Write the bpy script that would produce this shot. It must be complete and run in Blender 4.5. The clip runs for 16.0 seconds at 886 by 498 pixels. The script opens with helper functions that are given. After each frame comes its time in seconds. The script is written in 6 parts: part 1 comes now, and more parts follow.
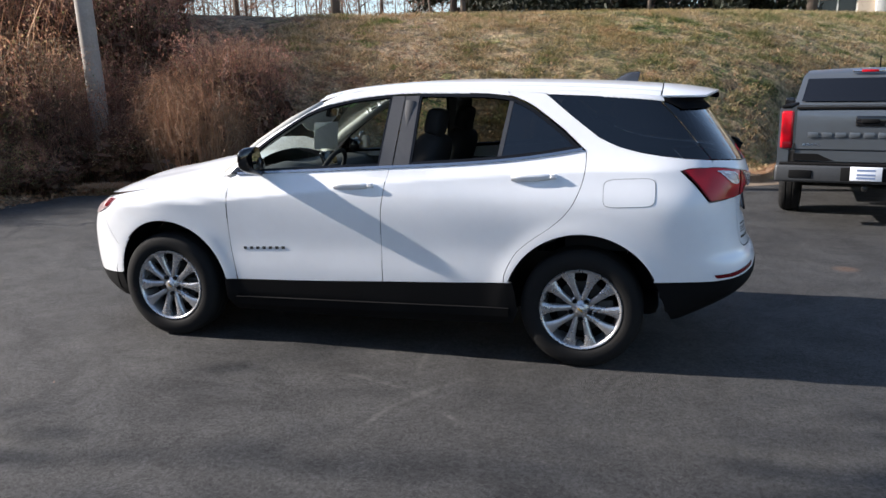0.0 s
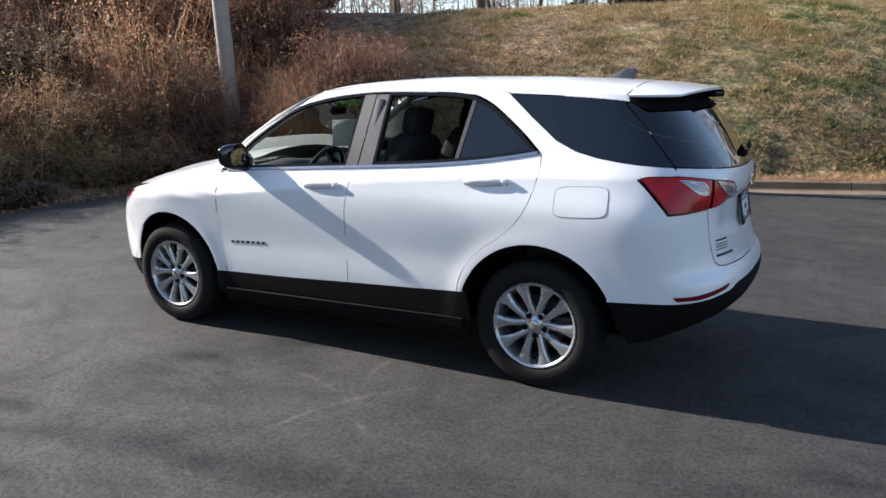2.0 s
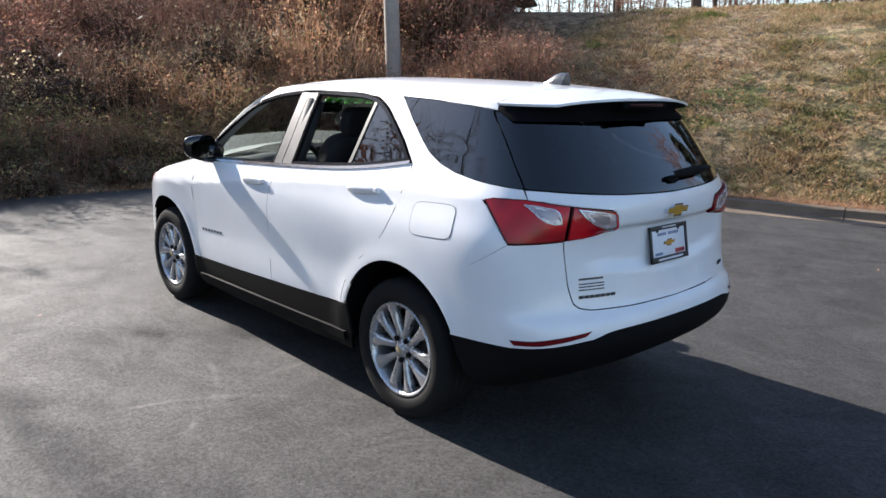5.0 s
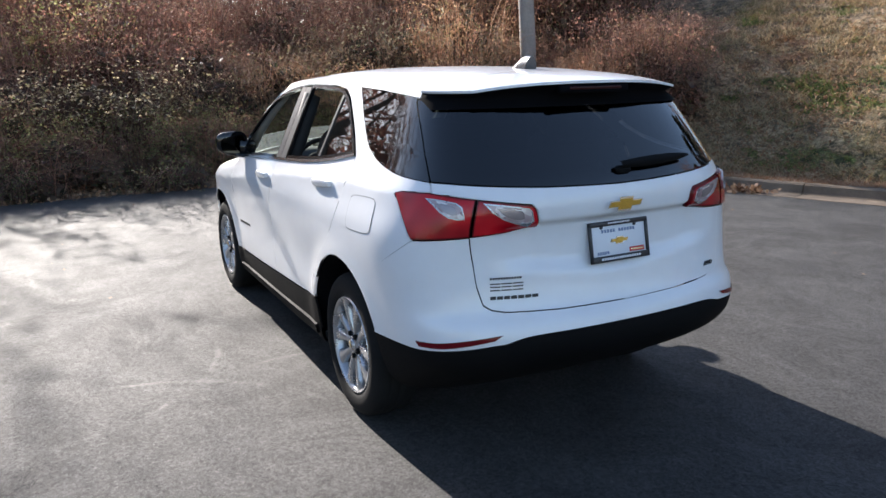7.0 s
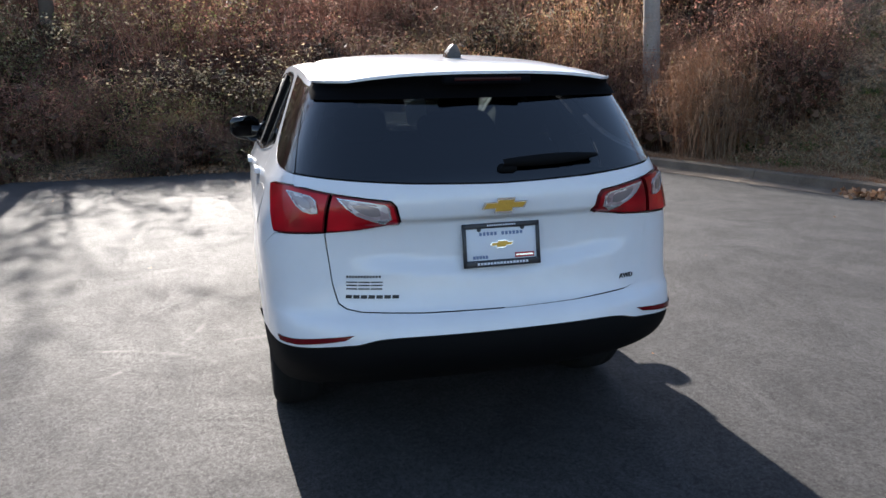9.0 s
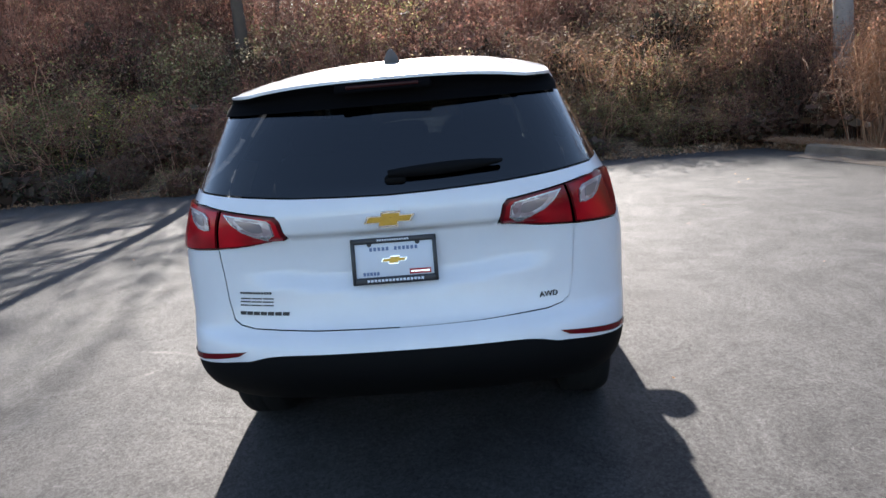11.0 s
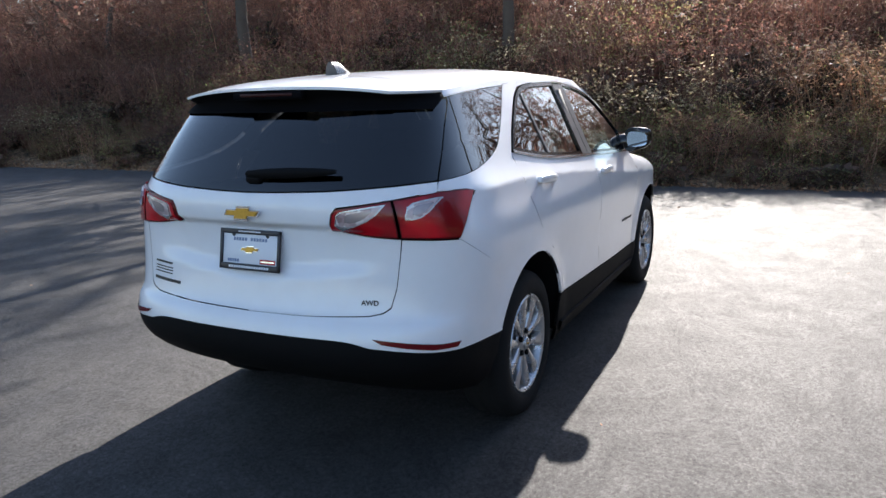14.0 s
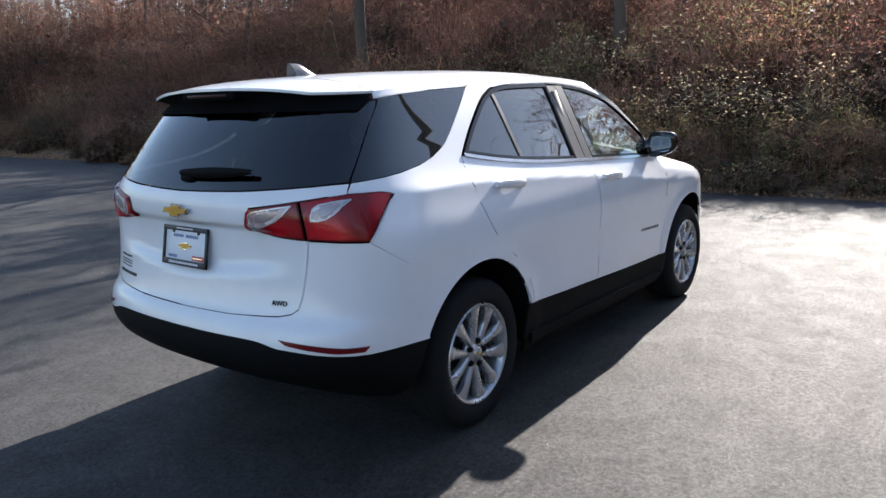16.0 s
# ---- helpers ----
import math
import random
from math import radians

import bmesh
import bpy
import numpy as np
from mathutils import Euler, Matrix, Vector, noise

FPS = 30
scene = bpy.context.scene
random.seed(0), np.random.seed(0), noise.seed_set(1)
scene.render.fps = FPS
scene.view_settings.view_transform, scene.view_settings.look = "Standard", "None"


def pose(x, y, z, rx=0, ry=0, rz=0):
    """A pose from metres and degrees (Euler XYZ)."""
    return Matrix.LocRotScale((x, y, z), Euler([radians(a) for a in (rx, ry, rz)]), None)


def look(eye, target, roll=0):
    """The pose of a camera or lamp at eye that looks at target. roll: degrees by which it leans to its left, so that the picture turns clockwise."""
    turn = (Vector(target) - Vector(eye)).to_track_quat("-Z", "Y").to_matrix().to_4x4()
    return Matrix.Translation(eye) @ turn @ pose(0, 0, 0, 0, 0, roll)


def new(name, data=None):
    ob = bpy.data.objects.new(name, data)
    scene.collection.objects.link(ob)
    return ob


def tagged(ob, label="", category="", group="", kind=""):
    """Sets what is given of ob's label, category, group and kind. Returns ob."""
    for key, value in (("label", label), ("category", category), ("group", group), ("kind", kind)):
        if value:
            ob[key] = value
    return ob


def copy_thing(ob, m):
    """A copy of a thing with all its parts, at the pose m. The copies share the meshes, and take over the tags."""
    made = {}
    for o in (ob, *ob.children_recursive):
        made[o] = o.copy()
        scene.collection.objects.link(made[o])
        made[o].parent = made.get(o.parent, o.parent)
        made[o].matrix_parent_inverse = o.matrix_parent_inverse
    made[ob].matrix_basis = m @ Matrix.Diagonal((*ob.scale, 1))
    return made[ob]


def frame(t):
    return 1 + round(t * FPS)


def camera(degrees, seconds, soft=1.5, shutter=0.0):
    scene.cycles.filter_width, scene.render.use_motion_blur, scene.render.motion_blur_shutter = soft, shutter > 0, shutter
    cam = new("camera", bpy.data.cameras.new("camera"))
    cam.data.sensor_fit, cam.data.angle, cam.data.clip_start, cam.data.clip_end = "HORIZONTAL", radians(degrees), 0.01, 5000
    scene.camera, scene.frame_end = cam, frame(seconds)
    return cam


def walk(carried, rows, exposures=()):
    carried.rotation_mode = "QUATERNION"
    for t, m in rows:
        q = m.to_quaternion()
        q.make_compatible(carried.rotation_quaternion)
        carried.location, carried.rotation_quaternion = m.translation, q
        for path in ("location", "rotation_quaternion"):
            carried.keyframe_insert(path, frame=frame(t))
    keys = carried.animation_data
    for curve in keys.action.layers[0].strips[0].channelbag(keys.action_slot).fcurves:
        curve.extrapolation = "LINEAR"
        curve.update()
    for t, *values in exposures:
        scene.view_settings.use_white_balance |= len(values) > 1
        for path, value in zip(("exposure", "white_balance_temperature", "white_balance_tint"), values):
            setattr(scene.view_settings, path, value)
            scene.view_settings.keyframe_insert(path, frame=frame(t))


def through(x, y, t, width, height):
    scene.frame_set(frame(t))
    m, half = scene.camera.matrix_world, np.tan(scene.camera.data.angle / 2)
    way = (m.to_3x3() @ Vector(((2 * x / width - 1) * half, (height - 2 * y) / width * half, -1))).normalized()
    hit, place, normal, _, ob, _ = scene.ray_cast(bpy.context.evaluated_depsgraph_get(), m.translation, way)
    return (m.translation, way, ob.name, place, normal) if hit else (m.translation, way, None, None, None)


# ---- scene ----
cam = camera(61.5, 16.0)
PATH = [
    (0, (1.713, -5.041, 1.601), (1.188, -3.157, 1.185), -1.0),
    (0.5, (1.95, -4.904, 1.59), (1.312, -3.053, 1.182), -0.6),
    (1, (2.199, -4.717, 1.61), (1.469, -2.908, 1.17), 0.3),
    (1.5, (2.53, -4.592, 1.608), (1.676, -2.833, 1.189), 0.5),
    (2, (2.787, -4.426, 1.605), (1.841, -2.716, 1.182), -1.0),
    (2.5, (2.983, -4.164, 1.613), (1.989, -2.489, 1.159), -0.4),
    (3, (3.24, -3.957, 1.605), (2.118, -2.352, 1.195), -1.2),
    (3.5, (3.511, -3.783, 1.634), (2.3, -2.25, 1.206), -1.9),
    (3.7, (3.578, -3.704, 1.622), (2.36, -2.177, 1.192), -1.9),
    (5.8, (4.269, -2.652, 1.611), (2.708, -1.476, 1.183), 0.6),
    (6, (4.296, -2.556, 1.607), (2.721, -1.4, 1.181), -0.2),
    (6.5, (4.456, -2.305, 1.589), (2.793, -1.269, 1.185), -0.6),
    (7, (4.611, -2.054, 1.597), (2.884, -1.147, 1.154), -1.3),
    (7.5, (4.633, -1.766, 1.601), (2.871, -0.925, 1.169), -0.3),
    (8, (4.729, -1.492, 1.592), (2.902, -0.801, 1.165), -2.0),
    (8.5, (4.892, -1.229, 1.605), (3.033, -0.651, 1.148), -2.2),
    (9, (4.917, -0.934, 1.591), (3.038, -0.436, 1.121), -0.7),
    (9.2, (4.911, -0.854, 1.563), (3.028, -0.374, 1.09), -0.5),
    (11.3, (4.89, 0.542, 1.557), (2.956, 0.322, 1.096), -4.4),
    (11.5, (4.91, 0.7, 1.554), (2.99, 0.404, 1.08), -3.8),
    (12, (4.891, 1.003, 1.557), (2.982, 0.625, 1.095), -4.4),
    (12.5, (4.775, 1.294, 1.547), (2.887, 0.811, 1.1), -4.0),
    (13, (4.781, 1.634, 1.536), (2.941, 0.983, 1.099), -3.7),
    (13.5, (4.751, 1.882, 1.544), (2.956, 1.106, 1.128), -3.4),
    (14, (4.587, 2.056, 1.539), (2.84, 1.172, 1.13), -1.6),
    (14.5, (4.481, 2.3, 1.532), (2.785, 1.318, 1.131), -2.2),
    (15, (4.362, 2.551, 1.527), (2.712, 1.497, 1.118), -3.0),
    (15.5, (4.199, 2.641, 1.51), (2.596, 1.514, 1.113), -1.7),
    (16, (4.065, 2.752, 1.506), (2.511, 1.556, 1.116), -1.6),
]
walk(cam, [(t, look(eye, target, roll)) for t, eye, target, roll in PATH], [(t, e, 6500.0, 13.0) for t, e in ((0.0, 1.16), (3.5, 1.28), (6.5, 1.47), (9.0, 1.4), (11.5, 1.72), (12.2, 1.7), (13.0, 1.58), (14.0, 1.54), (16.0, 1.49))])

# ---- world, sun ----
SUN = Vector((0.885, 0.085, -0.462)).normalized()
world = bpy.data.worlds.new("sky")
scene.world = world
world.use_nodes = True
wn = world.node_tree.nodes
sky = wn.new("ShaderNodeTexSky")
sky.sky_type = "NISHITA"
sky.sun_disc = False
sky.sun_elevation = radians(27.5)
sky.sun_rotation = math.atan2(-SUN.x, -SUN.y)
sky.air_density, sky.dust_density, sky.ozone_density = 1.0, 0.6, 1.2
wn["Background"].inputs["Strength"].default_value = 0.1
world.node_tree.links.new(sky.outputs["Color"], wn["Background"].inputs["Color"])
sun = new("sun", bpy.data.lights.new("sun", "SUN"))
sun.data.energy, sun.data.angle, sun.data.color = 5.0, radians(0.55), (1.0, 0.945, 0.865)
sun.matrix_world = look((0, 0, 30), Vector((0, 0, 30)) + SUN)


# ---- materials ----
def mat(name, base, rough=0.6, metal=0.0, **inputs):
    m = bpy.data.materials.new(name)
    m.use_nodes = True
    b = m.node_tree.nodes["Principled BSDF"]
    b.inputs["Base Color"].default_value = (*base, 1)
    b.inputs["Roughness"].default_value, b.inputs["Metallic"].default_value = rough, metal
    for key, value in inputs.items():
        b.inputs[key.replace("_", " ")].default_value = value
    return m


class Nodes:
    """Short hand for wiring one material."""

    def __init__(self, m):
        self.t = m.node_tree
        self.b = self.t.nodes.get("Principled BSDF")

    def add(self, kind, **values):
        n = self.t.nodes.new("ShaderNode" + kind)
        for key, value in values.items():
            if key in n.inputs:
                n.inputs[key].default_value = value
            else:
                setattr(n, key, value)
        return n

    def link(self, a, b):
        self.t.links.new(a, b)

    def coords(self, scale=None):
        c = self.add("TexCoord")
        return c.outputs["Object"]

    def noise(self, where, scale, detail=4.0, rough=0.6):
        n = self.add("TexNoise")
        n.inputs["Scale"].default_value, n.inputs["Detail"].default_value, n.inputs["Roughness"].default_value = scale, detail, rough
        self.link(where, n.inputs["Vector"])
        return n.outputs["Fac"]

    def ramp(self, fac, stops):
        r = self.add("ValToRGB")
        e = r.color_ramp.elements
        while len(e) < len(stops):
            e.new(0.5)
        for one, (p, c) in zip(e, stops):
            one.position, one.color = p, (*c, 1) if len(c) == 3 else c
        self.link(fac, r.inputs["Fac"])
        return r.outputs["Color"]

    def mix(self, fac, a, b, blend="MIX"):
        n = self.add("Mix", data_type="RGBA", blend_type=blend)
        for value, socket in ((fac, n.inputs[0]), (a, n.inputs[6]), (b, n.inputs[7])):
            if isinstance(value, (int, float)):
                socket.default_value = value
            elif isinstance(value, tuple):
                socket.default_value = (*value, 1)
            else:
                self.link(value, socket)
        return n.outputs[2]

    def grey(self, v):
        return (v, v, v)

    def bump(self, height, strength, distance):
        n = self.add("Bump")
        n.inputs["Strength"].default_value, n.inputs["Distance"].default_value = strength, distance
        self.link(height, n.inputs["Height"])
        self.link(n.outputs["Normal"], self.b.inputs["Normal"])
        return n

    def rough(self, fac, lo, hi):
        r = self.ramp(fac, [(0.25, self.grey(lo)), (0.75, self.grey(hi))])
        self.link(r, self.b.inputs["Roughness"])


def stained(name, base, other, rough, scales=(1.5, 40.0), spread=0.08, bump=0.0, **inputs):
    """A plain material with stains at two scales and fine relief."""
    m = mat(name, base, rough, **inputs)
    n = Nodes(m)
    c = n.coords()
    big, small = n.noise(c, scales[0]), n.noise(c, scales[1], 6, 0.7)
    tone = n.mix(n.ramp(big, [(0.35, (0, 0, 0)), (0.68, (1, 1, 1))]), base, other)
    tone = n.mix(0.35, tone, n.ramp(small, [(0.3, tuple(0.55 * v for v in base)), (0.7, tuple(min(1, 1.35 * v) for v in base))]))
    n.link(tone, n.b.inputs["Base Color"])
    n.rough(big, rough - spread, rough + spread)
    if bump:
        n.bump(small, 0.6, bump)
    return m


def asphalt_material():
    m = mat("asphalt", (0.05, 0.05, 0.052), 0.6)
    n = Nodes(m)
    c = n.coords()
    big, mid = n.noise(c, 0.35, 5), n.noise(c, 2.2, 6, 0.65)
    grain = n.add("TexVoronoi", Scale=140.0)
    n.link(c, grain.inputs["Vector"])
    fine = n.noise(c, 85.0, 7, 0.8)
    tone = n.mix(n.ramp(big, [(0.3, (0, 0, 0)), (0.7, (1, 1, 1))]), (0.024, 0.024, 0.0255), (0.046, 0.0445, 0.0435))
    tone = n.mix(0.5, tone, n.ramp(mid, [(0.3, (0.01, 0.01, 0.011)), (0.7, (0.05, 0.0485, 0.047))]))
    specks = n.ramp(grain.outputs["Color"], [(0.0, (0.4, 0.4, 0.4)), (0.7, (0.9, 0.9, 0.9)), (0.97, (2.3, 2.25, 2.1))])
    tone = n.mix(0.8, tone, n.mix(1.0, tone, specks, "MULTIPLY"))
    # pale worn streaks along the drive lane
    wave = n.add("Mapping")
    wave.inputs["Scale"].default_value = (0.25, 1.6, 1.0)
    wave.inputs["Rotation"].default_value = (0, 0, radians(12))
    n.link(c, wave.inputs["Vector"])
    streak = n.noise(wave.outputs["Vector"], 1.0, 5, 0.7)
    tone = n.mix(n.ramp(streak, [(0.55, (0, 0, 0)), (0.8, (0.5, 0.5, 0.5))]), tone, (0.07, 0.067, 0.062))
    n.link(tone, n.b.inputs["Base Color"])
    patchy = n.noise(c, 4.5, 10, 0.85)
    n.rough(n.mix(0.4, patchy, fine), 0.57, 0.88)
    swirl = n.add("TexNoise", Scale=1.1, Detail=9.0, Roughness=0.78, Distortion=1.6)
    n.link(c, swirl.inputs["Vector"])
    worn = n.mix(1.0, n.ramp(swirl.outputs["Fac"], [(0.38, n.grey(0.5)), (0.5, n.grey(0.76)), (0.6, n.grey(1.0))]), n.ramp(n.noise(c, 42.0, 7, 0.85), [(0.42, n.grey(0.34)), (0.56, n.grey(1.0))]), "MULTIPLY")
    worn = n.mix(1.0, worn, n.ramp(n.noise(c, 13.0, 5, 0.8), [(0.38, n.grey(0.78)), (0.55, n.grey(1.0))]), "MULTIPLY")
    n.link(worn, n.b.inputs["Specular IOR Level"])
    # pale curved tyre scuffs by the rear wheel
    def distance(x, y):
        spot = n.add("Mapping")
        spot.inputs["Location"].default_value = (-x, -y, 0)
        n.link(c, spot.inputs["Vector"])
        far = n.add("VectorMath", operation="LENGTH")
        n.link(spot.outputs["Vector"], far.inputs[0])
        return far.outputs["Value"]

    near = n.ramp(n.mix(0.2, distance(0.55, -1.45), n.noise(c, 2.5, 4)), [(0.45, (0.28, 0.28, 0.28)), (0.85, (0, 0, 0))])
    for x, y, r in ((1.6, -2.05, 1.2), (1.55, -0.85, 1.12), (-0.1, -2.4, 1.15)):
        gap = n.add("Math", operation="SUBTRACT")
        gap.inputs[1].default_value = r
        n.link(distance(x, y), gap.inputs[0])
        size = n.add("Math", operation="ABSOLUTE")
        n.link(gap.outputs[0], size.inputs[0])
        line = n.ramp(size.outputs[0], [(0.0, (1, 1, 1)), (0.03, (0, 0, 0))])
        worn = n.mix(1.0, line, n.ramp(n.noise(c, 3.0, 5, 0.7), [(0.42, (0, 0, 0)), (0.6, (1, 1, 1))]), "MULTIPLY")
        tone = n.mix(n.mix(1.0, worn, near, "MULTIPLY"), tone, (0.2, 0.195, 0.18))
    # a rusty brown stain
    spot = n.add("Mapping")
    spot.inputs["Location"].default_value = (-3.42, -2.05, 0)
    n.link(c, spot.inputs["Vector"])
    far = n.add("VectorMath", operation="LENGTH")
    n.link(spot.outputs["Vector"], far.inputs[0])
    tone = n.mix(n.ramp(far.outputs["Value"], [(0.06, (0.6, 0.6, 0.6)), (0.13, (0, 0, 0))]), tone, (0.11, 0.06, 0.035))
    n.link(tone, n.b.inputs["Base Color"])
    lumps = n.noise(c, 48.0, 4, 0.7)
    height = n.mix(0.35, n.noise(c, 150.0, 5, 0.75), lumps)
    n.bump(height, 1.0, 0.013)
    return m


def bank_tone(n, c):
    """Patches of green, straw and leaf-brown drawn out along the bank."""
    along = n.add("Mapping")
    along.inputs["Scale"].default_value = (0.62, 1.15, 1.0)
    n.link(c, along.inputs["Vector"])
    v = along.outputs["Vector"]
    mid, big = n.noise(v, 2.3, 8, 0.74), n.noise(v, 0.5, 4)
    tone = n.ramp(mid, [(0.35, (0.035, 0.06, 0.014)), (0.43, (0.1, 0.14, 0.035)), (0.48, (0.21, 0.18, 0.08)), (0.55, (0.4, 0.3, 0.16)), (0.63, (0.25, 0.14, 0.075))])
    tone = n.mix(n.ramp(big, [(0.4, (0, 0, 0)), (0.62, (0.5, 0.5, 0.5))]), tone, (0.26, 0.18, 0.095))
    axis = n.add("SeparateXYZ")
    n.link(c, axis.inputs[0])
    dry = n.add("MapRange")
    for key, value in (("From Min", -1.0), ("From Max", 6.0), ("To Min", 0.0), ("To Max", 0.62)):
        dry.inputs[key].default_value = value
    n.link(axis.outputs["X"], dry.inputs["Value"])
    straw = n.ramp(mid, [(0.38, (0.1, 0.125, 0.035)), (0.45, (0.23, 0.22, 0.105)), (0.52, (0.36, 0.3, 0.195)), (0.62, (0.29, 0.22, 0.135))])
    tone = n.mix(dry.outputs["Result"], tone, straw)
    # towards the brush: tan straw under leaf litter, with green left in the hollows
    # also paler than the litter's own tone, brightening the dim end by colour
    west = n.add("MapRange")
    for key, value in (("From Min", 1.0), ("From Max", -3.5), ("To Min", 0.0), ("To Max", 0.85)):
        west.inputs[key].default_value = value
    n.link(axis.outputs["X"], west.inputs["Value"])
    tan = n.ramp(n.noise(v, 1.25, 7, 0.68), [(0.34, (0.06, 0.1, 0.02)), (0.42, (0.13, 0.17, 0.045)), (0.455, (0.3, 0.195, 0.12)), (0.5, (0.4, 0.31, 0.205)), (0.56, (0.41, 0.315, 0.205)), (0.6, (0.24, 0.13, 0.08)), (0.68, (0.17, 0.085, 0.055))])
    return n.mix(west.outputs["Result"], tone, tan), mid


def ground_material():
    """Thin winter lawn with bare, straw-coloured and leaf-brown patches."""
    m = mat("winter_grass", (0.12, 0.1, 0.05), 0.95)
    n = Nodes(m)
    c = n.coords()
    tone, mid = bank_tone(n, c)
    fine = n.noise(c, 16.0, 8, 0.8)
    # leaf-strewn end of the bank below the brush
    axis = n.add("SeparateXYZ")
    n.link(c, axis.inputs[0])
    ragged = n.add("Math", operation="MULTIPLY_ADD")
    ragged.inputs[1].default_value, ragged.inputs[2].default_value = 5.0, -2.5
    n.link(mid, ragged.inputs[0])
    end = n.add("Math", operation="ADD")
    n.link(axis.outputs["X"], end.inputs[0])
    n.link(ragged.outputs[0], end.inputs[1])
    strewn = n.add("MapRange")
    for key, value in (("From Min", -2.5), ("From Max", -6.0), ("To Min", 0.0), ("To Max", 0.6)):
        strewn.inputs[key].default_value = value
    n.link(end.outputs[0], strewn.inputs["Value"])
    tone = n.mix(strewn.outputs["Result"], tone, (0.26, 0.15, 0.085))
    tone = n.mix(1.0, tone, n.ramp(n.noise(c, 4.0, 6, 0.75), [(0.4, (0.4, 0.42, 0.4)), (0.6, (1.5, 1.45, 1.4))]), "MULTIPLY")
    tone = n.mix(1.0, tone, n.ramp(fine, [(0.3, n.grey(0.3)), (0.68, n.grey(1.4))]), "MULTIPLY")
    n.link(tone, n.b.inputs["Base Color"])
    n.bump(fine, 1.0, 0.09)
    return m


def blade_material():
    """Grass blades that take the tone of the patch they grow in."""
    m = mat("grass_blades", (0.15, 0.14, 0.06), 0.8)
    n = Nodes(m)
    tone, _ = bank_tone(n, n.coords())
    g = n.add("NewGeometry")
    tone = n.mix(1.0, tone, n.ramp(g.outputs["Random Per Island"], [(0.0, (0.55, 0.6, 0.5)), (0.5, (1.1, 1.1, 1.0)), (1.0, (1.7, 1.55, 1.45))]), "MULTIPLY")
    n.link(tone, n.b.inputs["Base Color"])
    t = n.add("BsdfTranslucent")
    n.link(tone, t.inputs["Color"])
    x = n.add("MixShader")
    x.inputs[0].default_value = 0.3
    n.link(n.b.outputs[0], x.inputs[1])
    n.link(t.outputs[0], x.inputs[2])
    n.link(x.outputs[0], n.t.nodes["Material Output"].inputs["Surface"])
    return m


def leafy(name, colours, through=0.35, rough=0.7):
    """Leaves or blades: a colour of its own for each island, and light passing through."""
    m = mat(name, colours[0], rough)
    n = Nodes(m)
    g = n.add("NewGeometry")
    stops = [(k / max(1, len(colours) - 1), c) for k, c in enumerate(colours)]
    tone = n.ramp(g.outputs["Random Per Island"], stops)
    o = n.add("ObjectInfo")
    tone = n.mix(1.0, tone, n.ramp(o.outputs["Random"], [(0.0, (0.5, 0.54, 0.54)), (0.35, (0.9, 0.86, 0.82)), (0.7, (1.25, 1.12, 1.05)), (1.0, (1.6, 1.38, 1.22))]), "MULTIPLY")
    n.link(tone, n.b.inputs["Base Color"])
    t = n.add("BsdfTranslucent")
    n.link(tone, t.inputs["Color"])
    x = n.add("MixShader")
    x.inputs[0].default_value = through
    n.link(n.b.outputs[0], x.inputs[1])
    n.link(t.outputs[0], x.inputs[2])
    n.link(x.outputs[0], n.t.nodes["Material Output"].inputs["Surface"])
    return m


def glass_material(name, tint, gloss=1.0):
    """A pane: a mirror by Fresnel over a tinted see-through sheet."""
    m = bpy.data.materials.new(name)
    m.use_nodes = True
    n = Nodes(m)
    n.t.nodes.remove(n.b)
    see = n.add("BsdfTransparent")
    see.inputs["Color"].default_value = (*tint, 1)
    shine = n.add("BsdfGlossy")
    shine.inputs["Roughness"].default_value = 0.015
    f = n.add("Fresnel", IOR=1.52)
    k = n.add("Math", operation="MULTIPLY")
    k.inputs[1].default_value = 0.95 * gloss
    k.use_clamp = True
    n.link(f.outputs[0], k.inputs[0])
    x = n.add("MixShader")
    n.link(k.outputs[0], x.inputs[0])
    n.link(see.outputs[0], x.inputs[1])
    n.link(shine.outputs[0], x.inputs[2])
    n.link(x.outputs[0], n.t.nodes["Material Output"].inputs["Surface"])
    return m


def paint_material(name, base, rough=0.35, metal=0.0):
    m = mat(name, base, rough, metal, Coat_Weight=0.8, Coat_Roughness=0.03)
    n = Nodes(m)
    c = n.coords()
    film = n.noise(c, 5.0, 5)
    n.link(n.mix(n.ramp(film, [(0.4, (0, 0, 0)), (0.75, (0.5, 0.5, 0.5))]), base, tuple(0.9 * v for v in base)), n.b.inputs["Base Color"])
    r = n.ramp(film, [(0.3, n.grey(0.02)), (0.8, n.grey(0.07))])
    n.link(r, n.b.inputs["Coat Roughness"])
    return m


ASPHALT, GRASS = asphalt_material(), ground_material()
# near-black, almost without gloss: spoiler underside, brake housing and arch liners
BAND_BLACK = mat("matte_near_black", (0.005, 0.005, 0.006), 0.9, Specular_IOR_Level=0.05)
CONCRETE = stained("concrete", (0.2, 0.15, 0.105), (0.085, 0.062, 0.042), 0.85, (2.0, 60.0), bump=0.004)
WHITE = paint_material("white_paint", (0.81, 0.82, 0.84))
GREY_PAINT = paint_material("grey_metallic_paint", (0.12, 0.135, 0.15), 0.3, 0.5)
CLADDING = stained("black_textured_plastic", (0.0035, 0.0035, 0.004), (0.006, 0.006, 0.0065), 0.74, (3.0, 300.0), 0.06, 0.0006, Specular_IOR_Level=0.12)
GLOSS_BLACK = mat("gloss_black", (0.006, 0.006, 0.007), 0.12, Coat_Weight=0.5)
